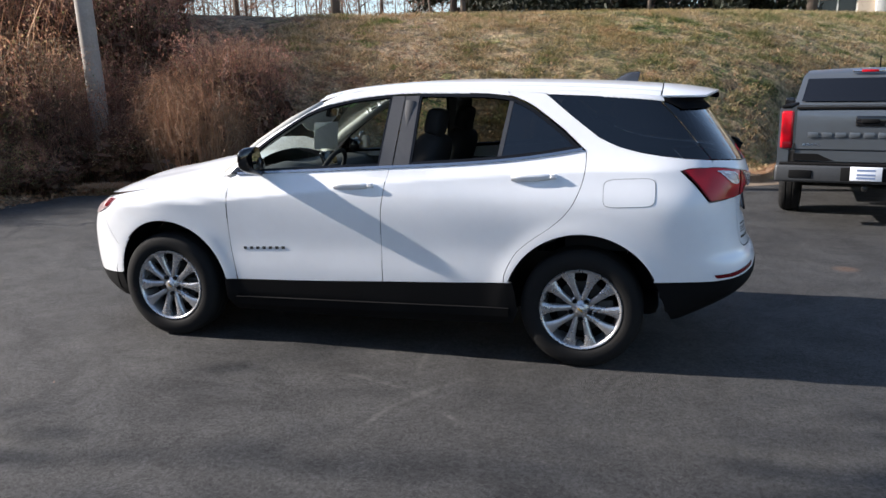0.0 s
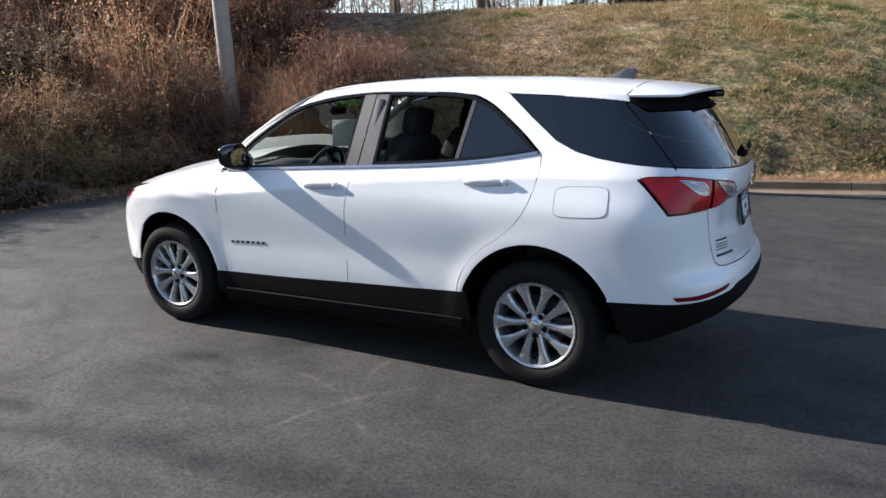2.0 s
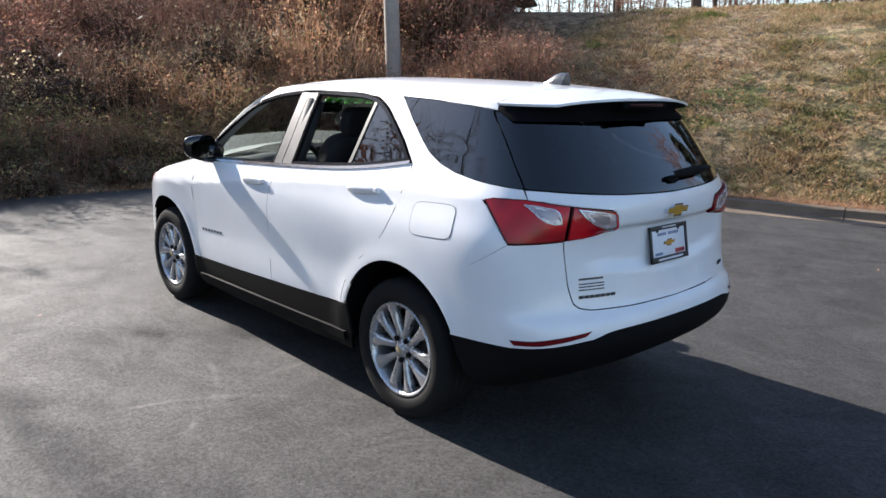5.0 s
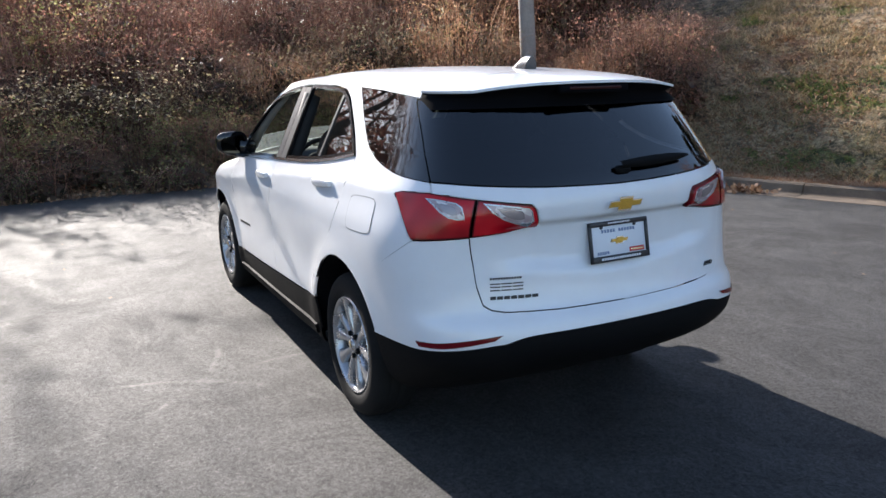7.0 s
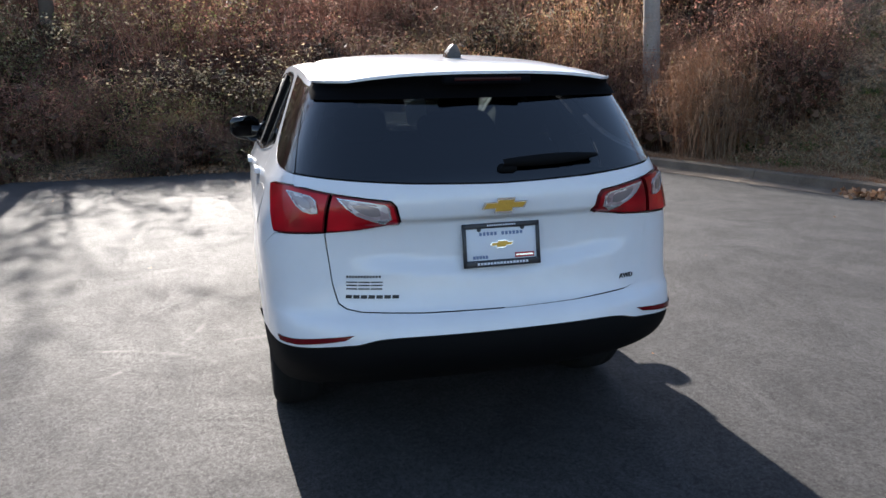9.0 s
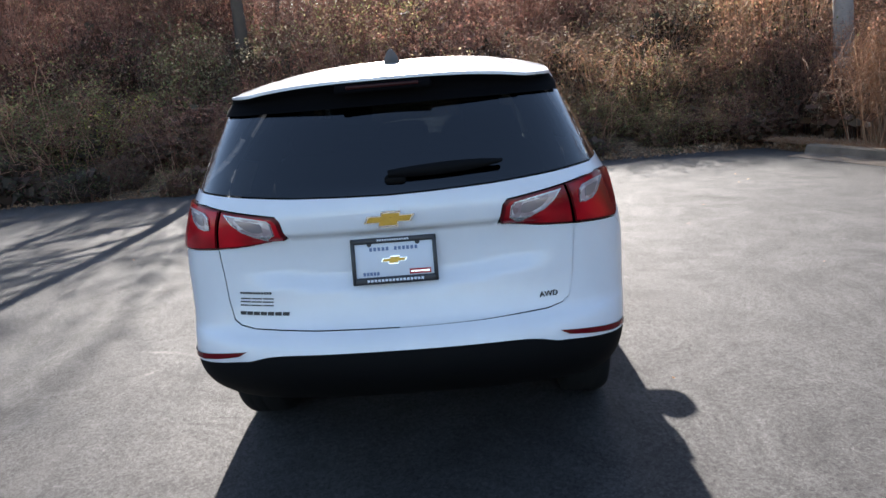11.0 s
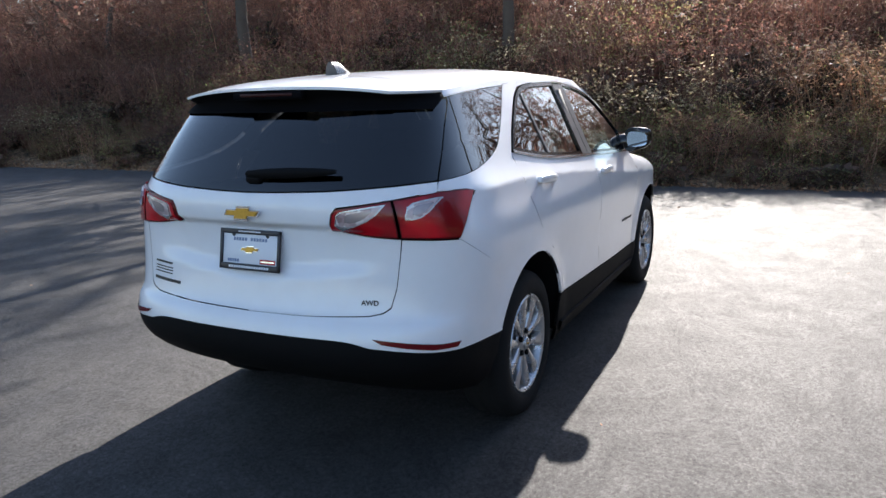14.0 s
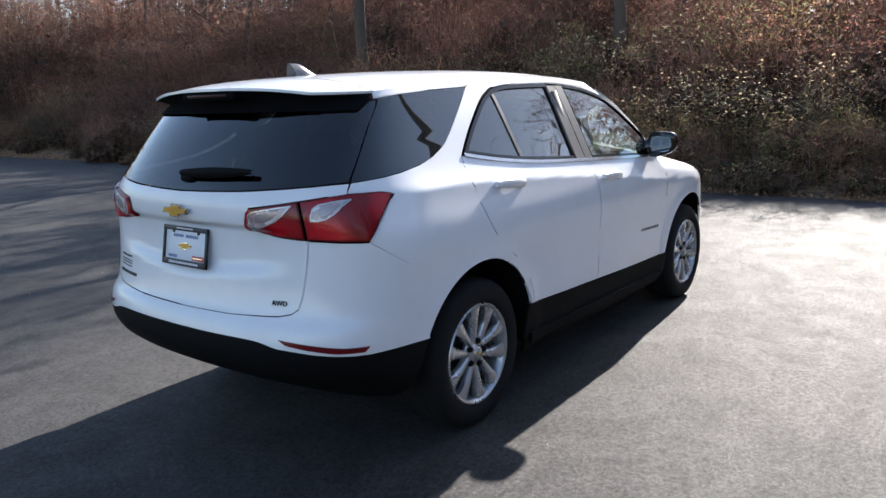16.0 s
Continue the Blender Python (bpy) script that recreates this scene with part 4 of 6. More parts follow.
# glass of the rear
glass = [(float(q_mid(1.484)), 1.484), (2.3, 1.484), (1.97, 1.484), (1.87, 1.506), (1.788, 1.518), (1.816, 1.484), (1.90, 1.41), (2.0, 1.31), (2.104, 1.213), (2.217, 1.209), (2.472, 1.196), (2.716, 1.184), (2.95, 1.177), (float(q_mid(1.174)), 1.174)]
panel("rear_window", glass, PRIVACY, suv, centre=True, flange=0.0, label="dark tinted rear window")
for side in (-1, 1):
    outline = smoothed(GLASS_FRONT, 3) + [(1.992, 1.31), (1.892, 1.41), (1.784, 1.505), (1.775, 1.525), (1.6, 1.541), (1.4, 1.554), (1.16, 1.567)]
    panel("quarter_window", outline, PRIVACY, suv, side, flange=0.0, label="dark tinted quarter window")
    # side windows with black frames
    top = smoothed(WINDOW_TOP, 5)
    a = [p for p in top if p[0] < 0.19] + [(0.195, 1.581)]
    front = belt_line(-0.79, 0.155, -0.012) + [(0.157, 1.2)] + a[::-1][:-1] + [(-0.825, 1.115)]
    rim, hole = ring("window_frame", front, 0.016, TRIM_BLACK, suv, side, True, 0.002, 0.02)
    if side > 0:
        panel("front_window", inset(hole, -0.004)[1], GLASS, suv, side, upper=True, off=-0.008, flange=0.0, label="clear front door glass")
    b = [(0.36, 1.583)] + [p for p in top if p[0] > 0.37] + smoothed(WINDOW_REAR, 4)
    back = belt_line(0.335, 1.30, -0.012) + [(1.335, 1.264)] + b[::-1]
    rim, hole = ring("window_frame", back, 0.018, TRIM_BLACK, suv, side, True, 0.002, 0.02)
    hole = np.array(hole)
    mid = np.array(inset(hole.tolist(), -0.004)[1])
    cut = np.interp(mid[:, 1], [1.18, 1.56], [0.873, 0.932])
    ahead, behind = mid.copy(), mid.copy()
    ahead[:, 0], behind[:, 0] = np.minimum(mid[:, 0], cut), np.maximum(mid[:, 0], cut)
    if side > 0:
        panel("rear_door_window", [tuple(p) for p in ahead], glass_material("tinted_glass", (0.2, 0.215, 0.21), 2.3), suv, side, upper=True, off=-0.008, flange=0.0, label="tinted rear door glass")
    panel("rear_door_corner_window", [tuple(p) for p in behind], PRIVACY, suv, side, upper=True, off=-0.006, flange=0.0, label="dark fixed corner glass")
    bar = [(float(np.interp(z, [1.18, 1.56], [0.873, 0.932])), float(z)) for z in np.linspace(1.205, 1.548, 8)]
    strip("window_bar", shifted(bar, -0.012, 0), shifted(bar, 0.012, 0), SATIN_BLACK, suv, side, True, 0.0, 0.02)
    # pillar covers between the doors
    for x0, x1, t0, t1 in ((0.150, 0.232, 0.192, 0.270), (0.240, 0.338, 0.278, 0.362)):
        c = [(x0, float(BELT_Z(x0)) + 0.004), (x1, float(BELT_Z(x1)) + 0.004), (t1, 1.572), (t0, 1.570)]
        panel("pillar_cover", c, SATIN_BLACK, suv, side, upper=True, off=0.004, label="satin black pillar cover")
    line = belt_line(-0.80, 1.35, 0, 40)
    strip("belt_moulding", shifted(line, 0, 0.012), shifted(line, 0, -0.003), BRIGHT_TRIM, suv, side, False, 0.007, 0.012)
    sail = [(-0.862, 1.104), (-0.78, 1.112), (-0.69, 1.118), (-0.69, 1.255), (-0.76, 1.195), (-0.84, 1.122)]
    panel("mirror_sail", sail, GLOSS_BLACK, suv, side, upper=True, off=0.003)


def wheel(name, parent, x, side):
    """A tyre on a ten-spoke alloy rim, its face at y = 0 looking to -y."""
    hub = new(name)
    hub.parent = parent
    hub.matrix_local = pose(x, side * (0.874 if x > 0 else 0.868), HUB_Z, 0, 36 if side < 0 else 14, 0 if side < 0 else 180)
    tread = [(0.236, 0.018), (0.242, 0.006), (0.266, -0.004), (0.30, -0.004), (0.33, 0.006), (0.344, 0.022), (0.351, 0.04), (0.353, 0.06), (0.3515, 0.065), (0.3515, 0.072), (0.353, 0.077), (0.354, 0.11), (0.352, 0.114), (0.352, 0.12), (0.354, 0.124), (0.354, 0.15), (0.35, 0.155), (0.352, 0.19), (0.34, 0.212), (0.30, 0.226), (0.23, 0.21)]
    lathe("tyre", tread, RUBBER, hub, "black tyre", steps=64)
    lathe("rim", [(0.240, 0.012), (0.234, 0.003), (0.226, 0.005), (0.218, 0.018), (0.21, 0.05), (0.206, 0.14), (0.22, 0.2)], ALLOY, hub, steps=64)
    lathe("brake_disc", [(0.02, 0.10), (0.15, 0.10), (0.152, 0.104), (0.152, 0.12), (0.02, 0.12)], DARK_METAL, hub, "rusty brake disc", steps=40)
    lathe("back_plate", [(0.0, 0.15), (0.21, 0.15)], CLADDING, hub, steps=24)
    box_part("brake_caliper", (0.12, 0.05, 0.09), pose(0.10, 0.095, 0.08, 0, -40, 0), DARK_METAL, hub, bevel=0.012)
    for k in range(5):
        for lean in (-1, 1):
            a = radians(72 * k + 90)
            m = Matrix.Rotation(-a, 4, "Y")
            rows = []
            for u in np.linspace(0, 1, 9):
                r = 0.046 + u * 0.176
                off = lean * (0.023 + 0.045 * u**1.1)
                w = 0.0165 + 0.005 * u + 0.027 * u**4
                y = 0.004 + 0.022 * (1 - u) ** 1.5 + 0.008 * u * u
                rows.append([tuple(m @ Vector((r, yy, off + ww))) for ww, yy in ((-w, y + 0.034), (-w, y + 0.008), (-w * 0.55, y), (w * 0.55, y), (w, y + 0.008), (w, y + 0.034))])
            spoke = grid_part("spoke", rows, ALLOY, hub)
            sharp_by_angle(spoke.data, 50)
    lathe("hub_face", [(0.0, 0.016), (0.034, 0.016), (0.044, 0.026), (0.07, 0.03), (0.078, 0.04), (0.07, 0.06)], ALLOY, hub, steps=40)
    cap = lathe("centre_cap", [(0.0, 0.006), (0.026, 0.007), (0.031, 0.012), (0.031, 0.02)], ALLOY, hub, steps=32)
    box_part("emblem", (0.032, 0.003, 0.009), pose(0, 0.005, 0), GOLD, hub, "small gold emblem", 0.001)
    for k in range(5):
        a = radians(72 * k + 90)
        lathe("wheel_nut", [(0.0, 0.014), (0.0125, 0.014), (0.015, 0.019), (0.015, 0.04)], CLADDING, hub, m=Matrix.Translation((0.058 * math.cos(a), 0.0, 0.058 * math.sin(a))), steps=6, angle=20)
    return hub


for x in (-AXLE, AXLE):
    for side in (-1, 1):
        wheel("wheel", suv, x, side)
        rows = []
        for a in np.linspace(24 if x > 0 else -8, 188, 30):
            c, s = math.cos(radians(a)), math.sin(radians(a))
            edge, _ = skin(np.array([x + (ARCH + 0.012) * c]), np.array([max(0.22, HUB_Z + (ARCH + 0.012) * s)]), 1)
            e = float(edge[0][1]) - 0.012
            rows.append([(x + (ARCH + 0.012 - d) * c, side * y, HUB_Z + (ARCH + 0.012 - d) * s) for y, d in ((e, 0.0), (e - 0.04, 0.02), (0.75, 0.02), (0.58, 0.03))])
        grid_part("wheel_arch_liner", rows, BAND_BLACK, suv)
# floor pan and dark underside
box_part("floor_pan", (3.6, 1.15, 0.14), pose(0.0, 0, 0.32), CLADDING, suv, "dark underbody", 0.05)
box_part("cabin_floor", (1.70, 1.62, 0.1), pose(0.03, 0, 0.34), CLADDING, suv, "", 0.03)
box_part("boot_floor", (0.5, 1.1, 0.22), pose(1.88, 0, 0.50), CLADDING, suv, "", 0.05)
box_part("engine_bay", (0.95, 1.14, 0.5), pose(-1.45, 0, 0.55), CLADDING, suv, "", 0.05)


def cushion(name, size, m, material, parent, power=0.45):
    """A padded block with swollen faces."""
    bm = bmesh.new()
    bmesh.ops.create_icosphere(bm, subdivisions=4, radius=1.0)
    for v in bm.verts:
        v.co = Vector([math.copysign(abs(c) ** power, c) * s / 2 for c, s in zip(v.co, size)])
    bm.transform(m)
    return part(name, bm, material, parent)


# ---- SUV: lamps, badges, plate, handles, mirrors ----
def dot_bars(name, parent, material, line, height, count, side=None, centre=False, off=0.003, width=0.72, slim=False):
    """A row of small raised bars for lettering that is not spelled out."""
    (q0, z0), (q1, z1) = line
    for k in range(count):
        a = (k + (1 - width) / 2) / count
        b = (k + (1 + width) / 2) / count
        pts = [(q0 + (q1 - q0) * a, z0 + (z1 - z0) * a), (q0 + (q1 - q0) * b, z0 + (z1 - z0) * b)]
        o = [pts[0], pts[1], (pts[1][0], pts[1][1] + height), (pts[0][0], pts[0][1] + height)]
        panel(name, o, material, parent, side or -1, off=off, flange=off, dq=0.06, dz=0.06)


OUTER = [(1.902, 1.158), (1.95, 1.166), (2.13, 1.169), (2.24, 1.160), (2.392, 1.146), (2.412, 1.007), (2.25, 0.998), (2.094, 0.991)]
INNER = [(2.406, 1.144), (2.42, 1.143), (2.685, 1.116), (2.712, 1.10), (2.752, 1.034), (2.586, 1.016), (2.426, 1.007)]
OUTER_CLEAR = [(2.125, 1.147), (2.17, 1.147), (2.23, 1.1425), (2.30, 1.1345), (2.335, 1.121), (2.36, 1.09), (2.366, 1.076), (2.33, 1.074), (2.28, 1.081), (2.23, 1.099), (2.18, 1.124)]
INNER_CLEAR = [(2.436, 1.132), (2.50, 1.1265), (2.60, 1.116), (2.668, 1.107), (2.69, 1.096), (2.712, 1.056), (2.68, 1.049), (2.62, 1.054), (2.555, 1.072), (2.50, 1.096)]
for side in (-1, 1):
    for name, outline, clear in (("tail_light", OUTER, OUTER_CLEAR), ("tail_light_inner", INNER, INNER_CLEAR)):
        outer, inner = inset(outline, 0.006)
        lamp = panel(name, outline, DARK_RED, suv, side, off=0.008, flange=0.03, dq=0.02, dz=0.02, label="red tail light with a clear insert")
        panel("red_lens", inner, RED_LENS, lamp, side, off=0.013, flange=0.01, dq=0.02, dz=0.02)
        panel("clear_lens", clear, CLEAR_LENS, lamp, side, off=0.017, flange=0.008, dq=0.02, dz=0.02, label="clear silvery insert")
        ring("lens_rim", clear, 0.0045, ALLOY, lamp, side, False, 0.0195, 0.004)
        centre = np.mean(clear, 0)
        small = [tuple(centre + 0.55 * (np.array(p) - centre)) for p in clear]
        panel("bulb_cover", small, mat("lamp_grey", (0.34, 0.3, 0.31), 0.25, 0.5) if "lamp_grey" not in bpy.data.materials else bpy.data.materials["lamp_grey"], lamp, side, off=0.0185, flange=0.003, dq=0.03, dz=0.03)
    reflector = [(2.125, 0.590), (2.25, 0.596), (2.45, 0.614), (2.60, 0.627), (2.56, 0.608), (2.45, 0.594), (2.30, 0.578), (2.15, 0.572)]
    panel("reflector", reflector, DARK_RED, suv, side, off=0.006, flange=0.008, dq=0.03, dz=0.03, label="dark red bumper reflector")
    # fuel flap on the left, with a rounded gap round it
    if side < 0:
        flap = []
        for a in np.linspace(0, 2 * math.pi, 48, endpoint=False):
            u, v = (math.copysign(abs(f(a)) ** 0.38, f(a)) for f in (math.cos, math.sin))
            flap.append((1.615 + 0.141 * u, 1.036 + 0.077 * v + 0.006 * u))
        ring("fuel_flap_gap", flap, 0.0022, SATIN_BLACK, suv, side, False, 0.0012, 0.004)
        panel("fuel_flap", inset(flap, 0.0026)[1], WHITE, suv, side, off=0.0018, flange=0.002)
    # door handles with their cups
    for x, z in ((1.075, 1.112), (-0.01, 1.045)):
        rows = []
        for u in np.linspace(-1, 1, 15):
            p, n = skin(np.array([x + 0.112 * u]), np.array([z + 0.006 * u]), side)
            lift = 0.005 + 0.011 * (1 - abs(u) ** 3.5)
            h = 0.022 * (1 - 0.35 * abs(u) ** 3)
            c = p[0] + n[0] * lift
            up = np.array([0, 0, 1.0])
            rows.append([tuple(c + up * h * math.sin(a) + n[0] * 0.012 * math.cos(a)) for a in np.linspace(0, 2 * math.pi, 13)])
        handle = grid_part("door_handle", rows, WHITE, suv, "body-coloured pull handle")
        cap = cushion("handle_cap", (0.036, 0.028, 0.03), Matrix.Translation(skin(np.array([x + 0.125]), np.array([z + 0.008]), side, off=0.012)[0][0]), WHITE, handle)
    # door mirrors
    mirror = new("door_mirror")
    mirror.parent = suv
    mirror["label"] = "black door mirror with a silvery glass"
    at_y, half = (0.915, 0.106) if side < 0 else (0.936, 0.089)
    bm = bmesh.new()
    bmesh.ops.create_icosphere(bm, subdivisions=4, radius=1.0)
    for v in bm.verts:
        x, y, z = v.co
        sq = 0.62
        x, y, z = (math.copysign(abs(c) ** sq, c) for c in (x, y, z))
        taper = 1 - 0.18 * y
        v.co = (-0.645 + x * 0.038 * taper - 0.03 * y, side * (at_y + y * half), 1.198 + z * (0.084 if side < 0 else 0.077) * taper + 0.012 * y)
        # the glass side is flat and turned towards the driver
        face = -0.618 + (0.024 if side < 0 else 0.010) * y + (-0.10 * (v.co.z - 1.196) if side < 0 else 0.0)
        v.co.x = min(v.co.x, face)
    part("mirror_housing", bm, GLOSS_BLACK, mirror)
    glass_line = [(math.copysign(abs(math.cos(a)) ** 0.55, math.cos(a)), math.copysign(abs(math.sin(a)) ** 0.55, math.sin(a))) for a in np.linspace(0, 2 * math.pi, 40, endpoint=False)]
    verts = [(-0.616 + (0.024 if side < 0 else 0.010) * 0.84 * a + (0.001 - 0.10 * 0.057 * b * (1 - 0.12 * a) if side < 0 else 0.0), side * (at_y + 0.002 + (half - 0.018) * a), 1.195 + (0.057 if side < 0 else 0.05) * b * (1 - 0.12 * a)) for a, b in glass_line]
    raw("mirror_face", verts, [tuple(range(40))], MIRROR, mirror, "silvery mirror glass")
    tube("mirror_arm", [(-0.70, side * 0.78, 1.165), (-0.68, side * 0.82, 1.172), (-0.66, side * 0.88, 1.18)], [0.06, 0.054, 0.052], GLOSS_BLACK, mirror, sides=12)
    # lettering on the front doors and rear, as bars
    line = ((-0.785, 0.628), (-0.47, 0.642)) if side < 0 else ((-0.785, 0.628), (-0.47, 0.642))
    dot_bars("badge_bar", front_door if side > 0 else suv, DARK_METAL, line, 0.017, 7, side, off=0.003, width=0.5)
dot_bars("badge_bar", tailgate, DARK_METAL, ((2.53, 0.757), (2.775, 0.752)), 0.0125, 7, -1, off=0.004, width=0.82)
dot_bars("dealer_bar", tailgate, DARK_METAL, ((2.53, 0.834), (2.69, 0.831)), 0.008, 12, -1, off=0.003, width=0.7)
for z in (0.815, 0.803, 0.790):
    dot_bars("dealer_bar", tailgate, DARK_METAL, ((2.53, z), (2.70, z - 0.003)), 0.0045, 3, -1, off=0.003, width=0.9)


def lettering(name, text, size, m, material, parent, depth=0.002):
    c = bpy.data.curves.new(name, "FONT")
    c.body, c.size, c.extrude, c.align_x, c.align_y = text, size, depth, "CENTER", "CENTER"
    ob = new(name, c)
    me = bpy.data.meshes.new_from_object(ob.evaluated_get(bpy.context.evaluated_depsgraph_get()))
    bpy.data.objects.remove(ob)
    out = link_mesh(name, me, material, parent)
    out.matrix_local = m
    return out


p, n = skin(np.array([2.60]), np.array([0.755]), 1, off=0.003)
yaw = math.degrees(math.atan2(n[0][1], n[0][0]))
lettering("drive_badge", "AWD", 0.029, pose(*p[0], 90, 0, 90 + yaw), DARK_METAL, tailgate)


def emblem(parent, m, s):
    """A plain gold cross-bar badge in a chrome rim."""
    shape = [(-0.115, -0.014), (-0.048, -0.014), (-0.052, -0.036), (0.035, -0.036), (0.04, -0.014), (0.098, -0.014), (0.115, 0.018), (0.05, 0.018), (0.054, 0.036), (-0.034, 0.036), (-0.038, 0.018), (-0.098, 0.018)]
    made = None
    for name, k, y, material in (("emblem", 1.0, 0.0, CHROME), ("emblem_face", 0.86, 0.004, GOLD)):
        bm = bmesh.new()
        f = bm.faces.new([bm.verts.new((0.0 + y, a * s * (k if k == 1 else 0.9), b * s * (k if k == 1 else 0.72))) for a, b in shape])
        e = bmesh.ops.extrude_face_region(bm, geom=[f])
        bmesh.ops.translate(bm, verts=[v for v in e["geom"] if isinstance(v, bmesh.types.BMVert)], vec=(0.007 * s, 0, 0))
        bmesh.ops.recalc_face_normals(bm, faces=bm.faces[:])
        ob = part(name, bm, material, made or parent, smooth=False)
        if made is None:
            ob.matrix_local = m
            made = ob
    return made


emblem(tailgate, pose(2.303, 0, 1.089, 0, -4, 0), 0.8)["label"] = "gold emblem with a chrome rim"
# dealer plate in a black frame
plate = new("dealer_plate")
plate.parent = tailgate
plate.matrix_local = pose(2.272, 0, 0.933, 0, -10, 0)
plate["label"] = "white dealer plate in a black frame"
for dy, dz, w, h in ((0, 0.073, 0.312, 0.02), (0, -0.072, 0.312, 0.026), (-0.149, 0, 0.014, 0.166), (0.149, 0, 0.014, 0.166)):
    box_part("plate_frame", (0.012, w, h), pose(0.004, dy, dz), PLATE_BLACK, plate, bevel=0.003)
box_part("plate_sheet", (0.004, 0.3, 0.15), pose(0, 0, 0), PLATE_WHITE, plate, bevel=0.001)
for k in range(12):
    if k != 5:
        box_part("name_bar", (0.002, 0.0095, 0.013), pose(0.003, -0.083 + 0.015 * k, 0.042), BLUE_INK, plate)
for k in range(5):
    box_part("maker_bar", (0.002, 0.009, 0.012), pose(0.003, -0.112 + 0.0125 * k, -0.047), BLUE_INK, plate)
box_part("maker_mark", (0.002, 0.078, 0.019), pose(0.003, 0.092, -0.046), RED_INK, plate)
box_part("maker_mark_face", (0.002, 0.068, 0.006), pose(0.0035, 0.092, -0.046), CHROME, plate)
for k in range(16):
    box_part("address_bar", (0.002, 0.0095, 0.009), pose(0.0105, -0.098 + 0.0131 * k, -0.072), PLATE_WHITE, plate)
for k in range(13):
    box_part("place_bar", (0.002, 0.0062, 0.006), pose(0.0105, -0.054 + 0.009 * k, 0.074), PLATE_WHITE, plate)
for y in (-0.088, 0.088):
    lathe("screw", [(0.0, 0.0), (0.007, 0.0), (0.009, 0.004)], PLATE_BLACK, plate, m=Matrix.Translation((0.006, y, 0.060)) @ Matrix.Rotation(radians(90), 4, "Z"), steps=12)
emblem(plate, pose(0.003, 0, 0.0), 0.42)
# wiper under the rear window
wiper = new("rear_wiper")
wiper.parent = suv
wiper["label"] = "black rear wiper at rest"
rows = []
for u in np.linspace(0, 1, 12):
    y = 0.02 + 0.44 * u
    p, n = skin(np.array([q_mid(1.215 + 0.014 * u) - (REAR(1.22) + WIDE(1.22) - 0)]) * 0 + np.array([q_mid(1.22) - abs(y) - 0.06 * y * y]), np.array([1.232 + 0.012 * u]), 1, off=0.02)
    w = 0.021 * math.sin(math.pi * (0.14 + 0.82 * u)) ** 0.6
    c = p[0]
    rows.append([tuple(c + np.array([dx, 0, dz])) for dx, dz in ((0.0, -w), (0.012, -w), (0.022, 0), (0.012, w), (0.0, w))])
grid_part("wiper_arm", rows, CLADDING, wiper)
box_part("wiper_pivot", (0.035, 0.08, 0.036), pose(2.25, 0.03, 1.222, 0, -35, 0), CLADDING, wiper, bevel=0.018, segments=3)
# shark-fin aerial with a dark rear face
rows = []
for u in np.linspace(0, 1, 18):
    x = 1.452 + 0.172 * u
    h, w = 0.004 + 0.060 * float(step01(0.06 + u / 0.85)), 0.033 * (0.25 + 0.75 * min(1.0, u * 1.7) ** 0.7)
    base = 1.636 - 0.035 * (x - 1.548)
    rows.append([(x + 0.012 * math.sin(a) * u, w * math.copysign(abs(math.cos(a)) ** 0.8, math.cos(a)) * (1 - 0.55 * math.sin(a)), base + h * abs(math.sin(a)) ** 0.6) for a in np.linspace(0, math.pi, 17)])
fin = grid_part("aerial_fin", rows, FIN_GREY, suv, "dark grey glossy shark-fin aerial")
raw("fin_back", [(x + 0.002, y, z) for x, y, z in rows[-1]], [tuple(range(17))], SATIN_BLACK, fin, "dark grey rear face")

# ---- SUV: cabin ----
for y in (-0.38, 0.38):
    seat = new("front_seat")
    seat.parent = suv
    seat["label"] = "black cloth front seat with a headrest"
    cushion("seat_cushion", (0.52, 0.52, 0.2), pose(-0.04, y, 0.70, 0, -8, 0), CABIN, seat)
    cushion("seat_back", (0.19, 0.50, 0.66), pose(0.28, y, 1.02, 0, 20, 0), CABIN, seat)
    cushion("headrest", (0.11, 0.25, 0.17), pose(0.39, y, 1.405, 0, 14, 0), CABIN, seat)
    for d in (-0.06, 0.06):
        tube("headrest_post", [(0.35, y + d, 1.26), (0.40, y + d, 1.42)], 0.007, CHROME, seat, sides=8)
bench = new("rear_seat")
bench.parent = suv
bench["label"] = "black cloth rear bench with headrests"
cushion("seat_cushion", (0.5, 1.3, 0.2), pose(0.95, 0, 0.72, 0, -8, 0), CABIN, bench)
cushion("seat_back", (0.18, 1.3, 0.62), pose(1.27, 0, 1.0, 0, 22, 0), CABIN, bench)
for y in (-0.4, 0.0, 0.4):
    cushion("headrest", (0.12, 0.24, 0.15), pose(1.40, y, 1.34 if y else 1.30, 0, 12, 0), CABIN, bench)
rows = []
for x, z in ((-1.02, 1.075), (-0.9, 1.10), (-0.72, 1.115), (-0.6, 1.10), (-0.52, 1.05), (-0.48, 0.92), (-0.5, 0.7)):
    rows.append([(x + 0.05 * (abs(y) / 0.75) ** 2, y, z + (0.03 * bell((y + 0.38) / 0.18) if -0.8 < x < -0.55 else 0)) for y in np.linspace(-0.78, 0.78, 25)])
grid_part("dashboard", rows, CABIN_GREY, suv, "dark grey dashboard")
m = pose(-0.37, -0.38, 1.055, 0, -64, 0)
ringpts = [m @ Vector((0.185 * math.cos(a), 0.185 * math.sin(a), 0)) for a in np.linspace(0, 2 * math.pi, 33)]
steering = tube("steering_wheel", ringpts, 0.016, CABIN, suv, "black steering wheel", 10)
cushion("steering_hub", (0.16, 0.18, 0.05), m, CABIN, steering)
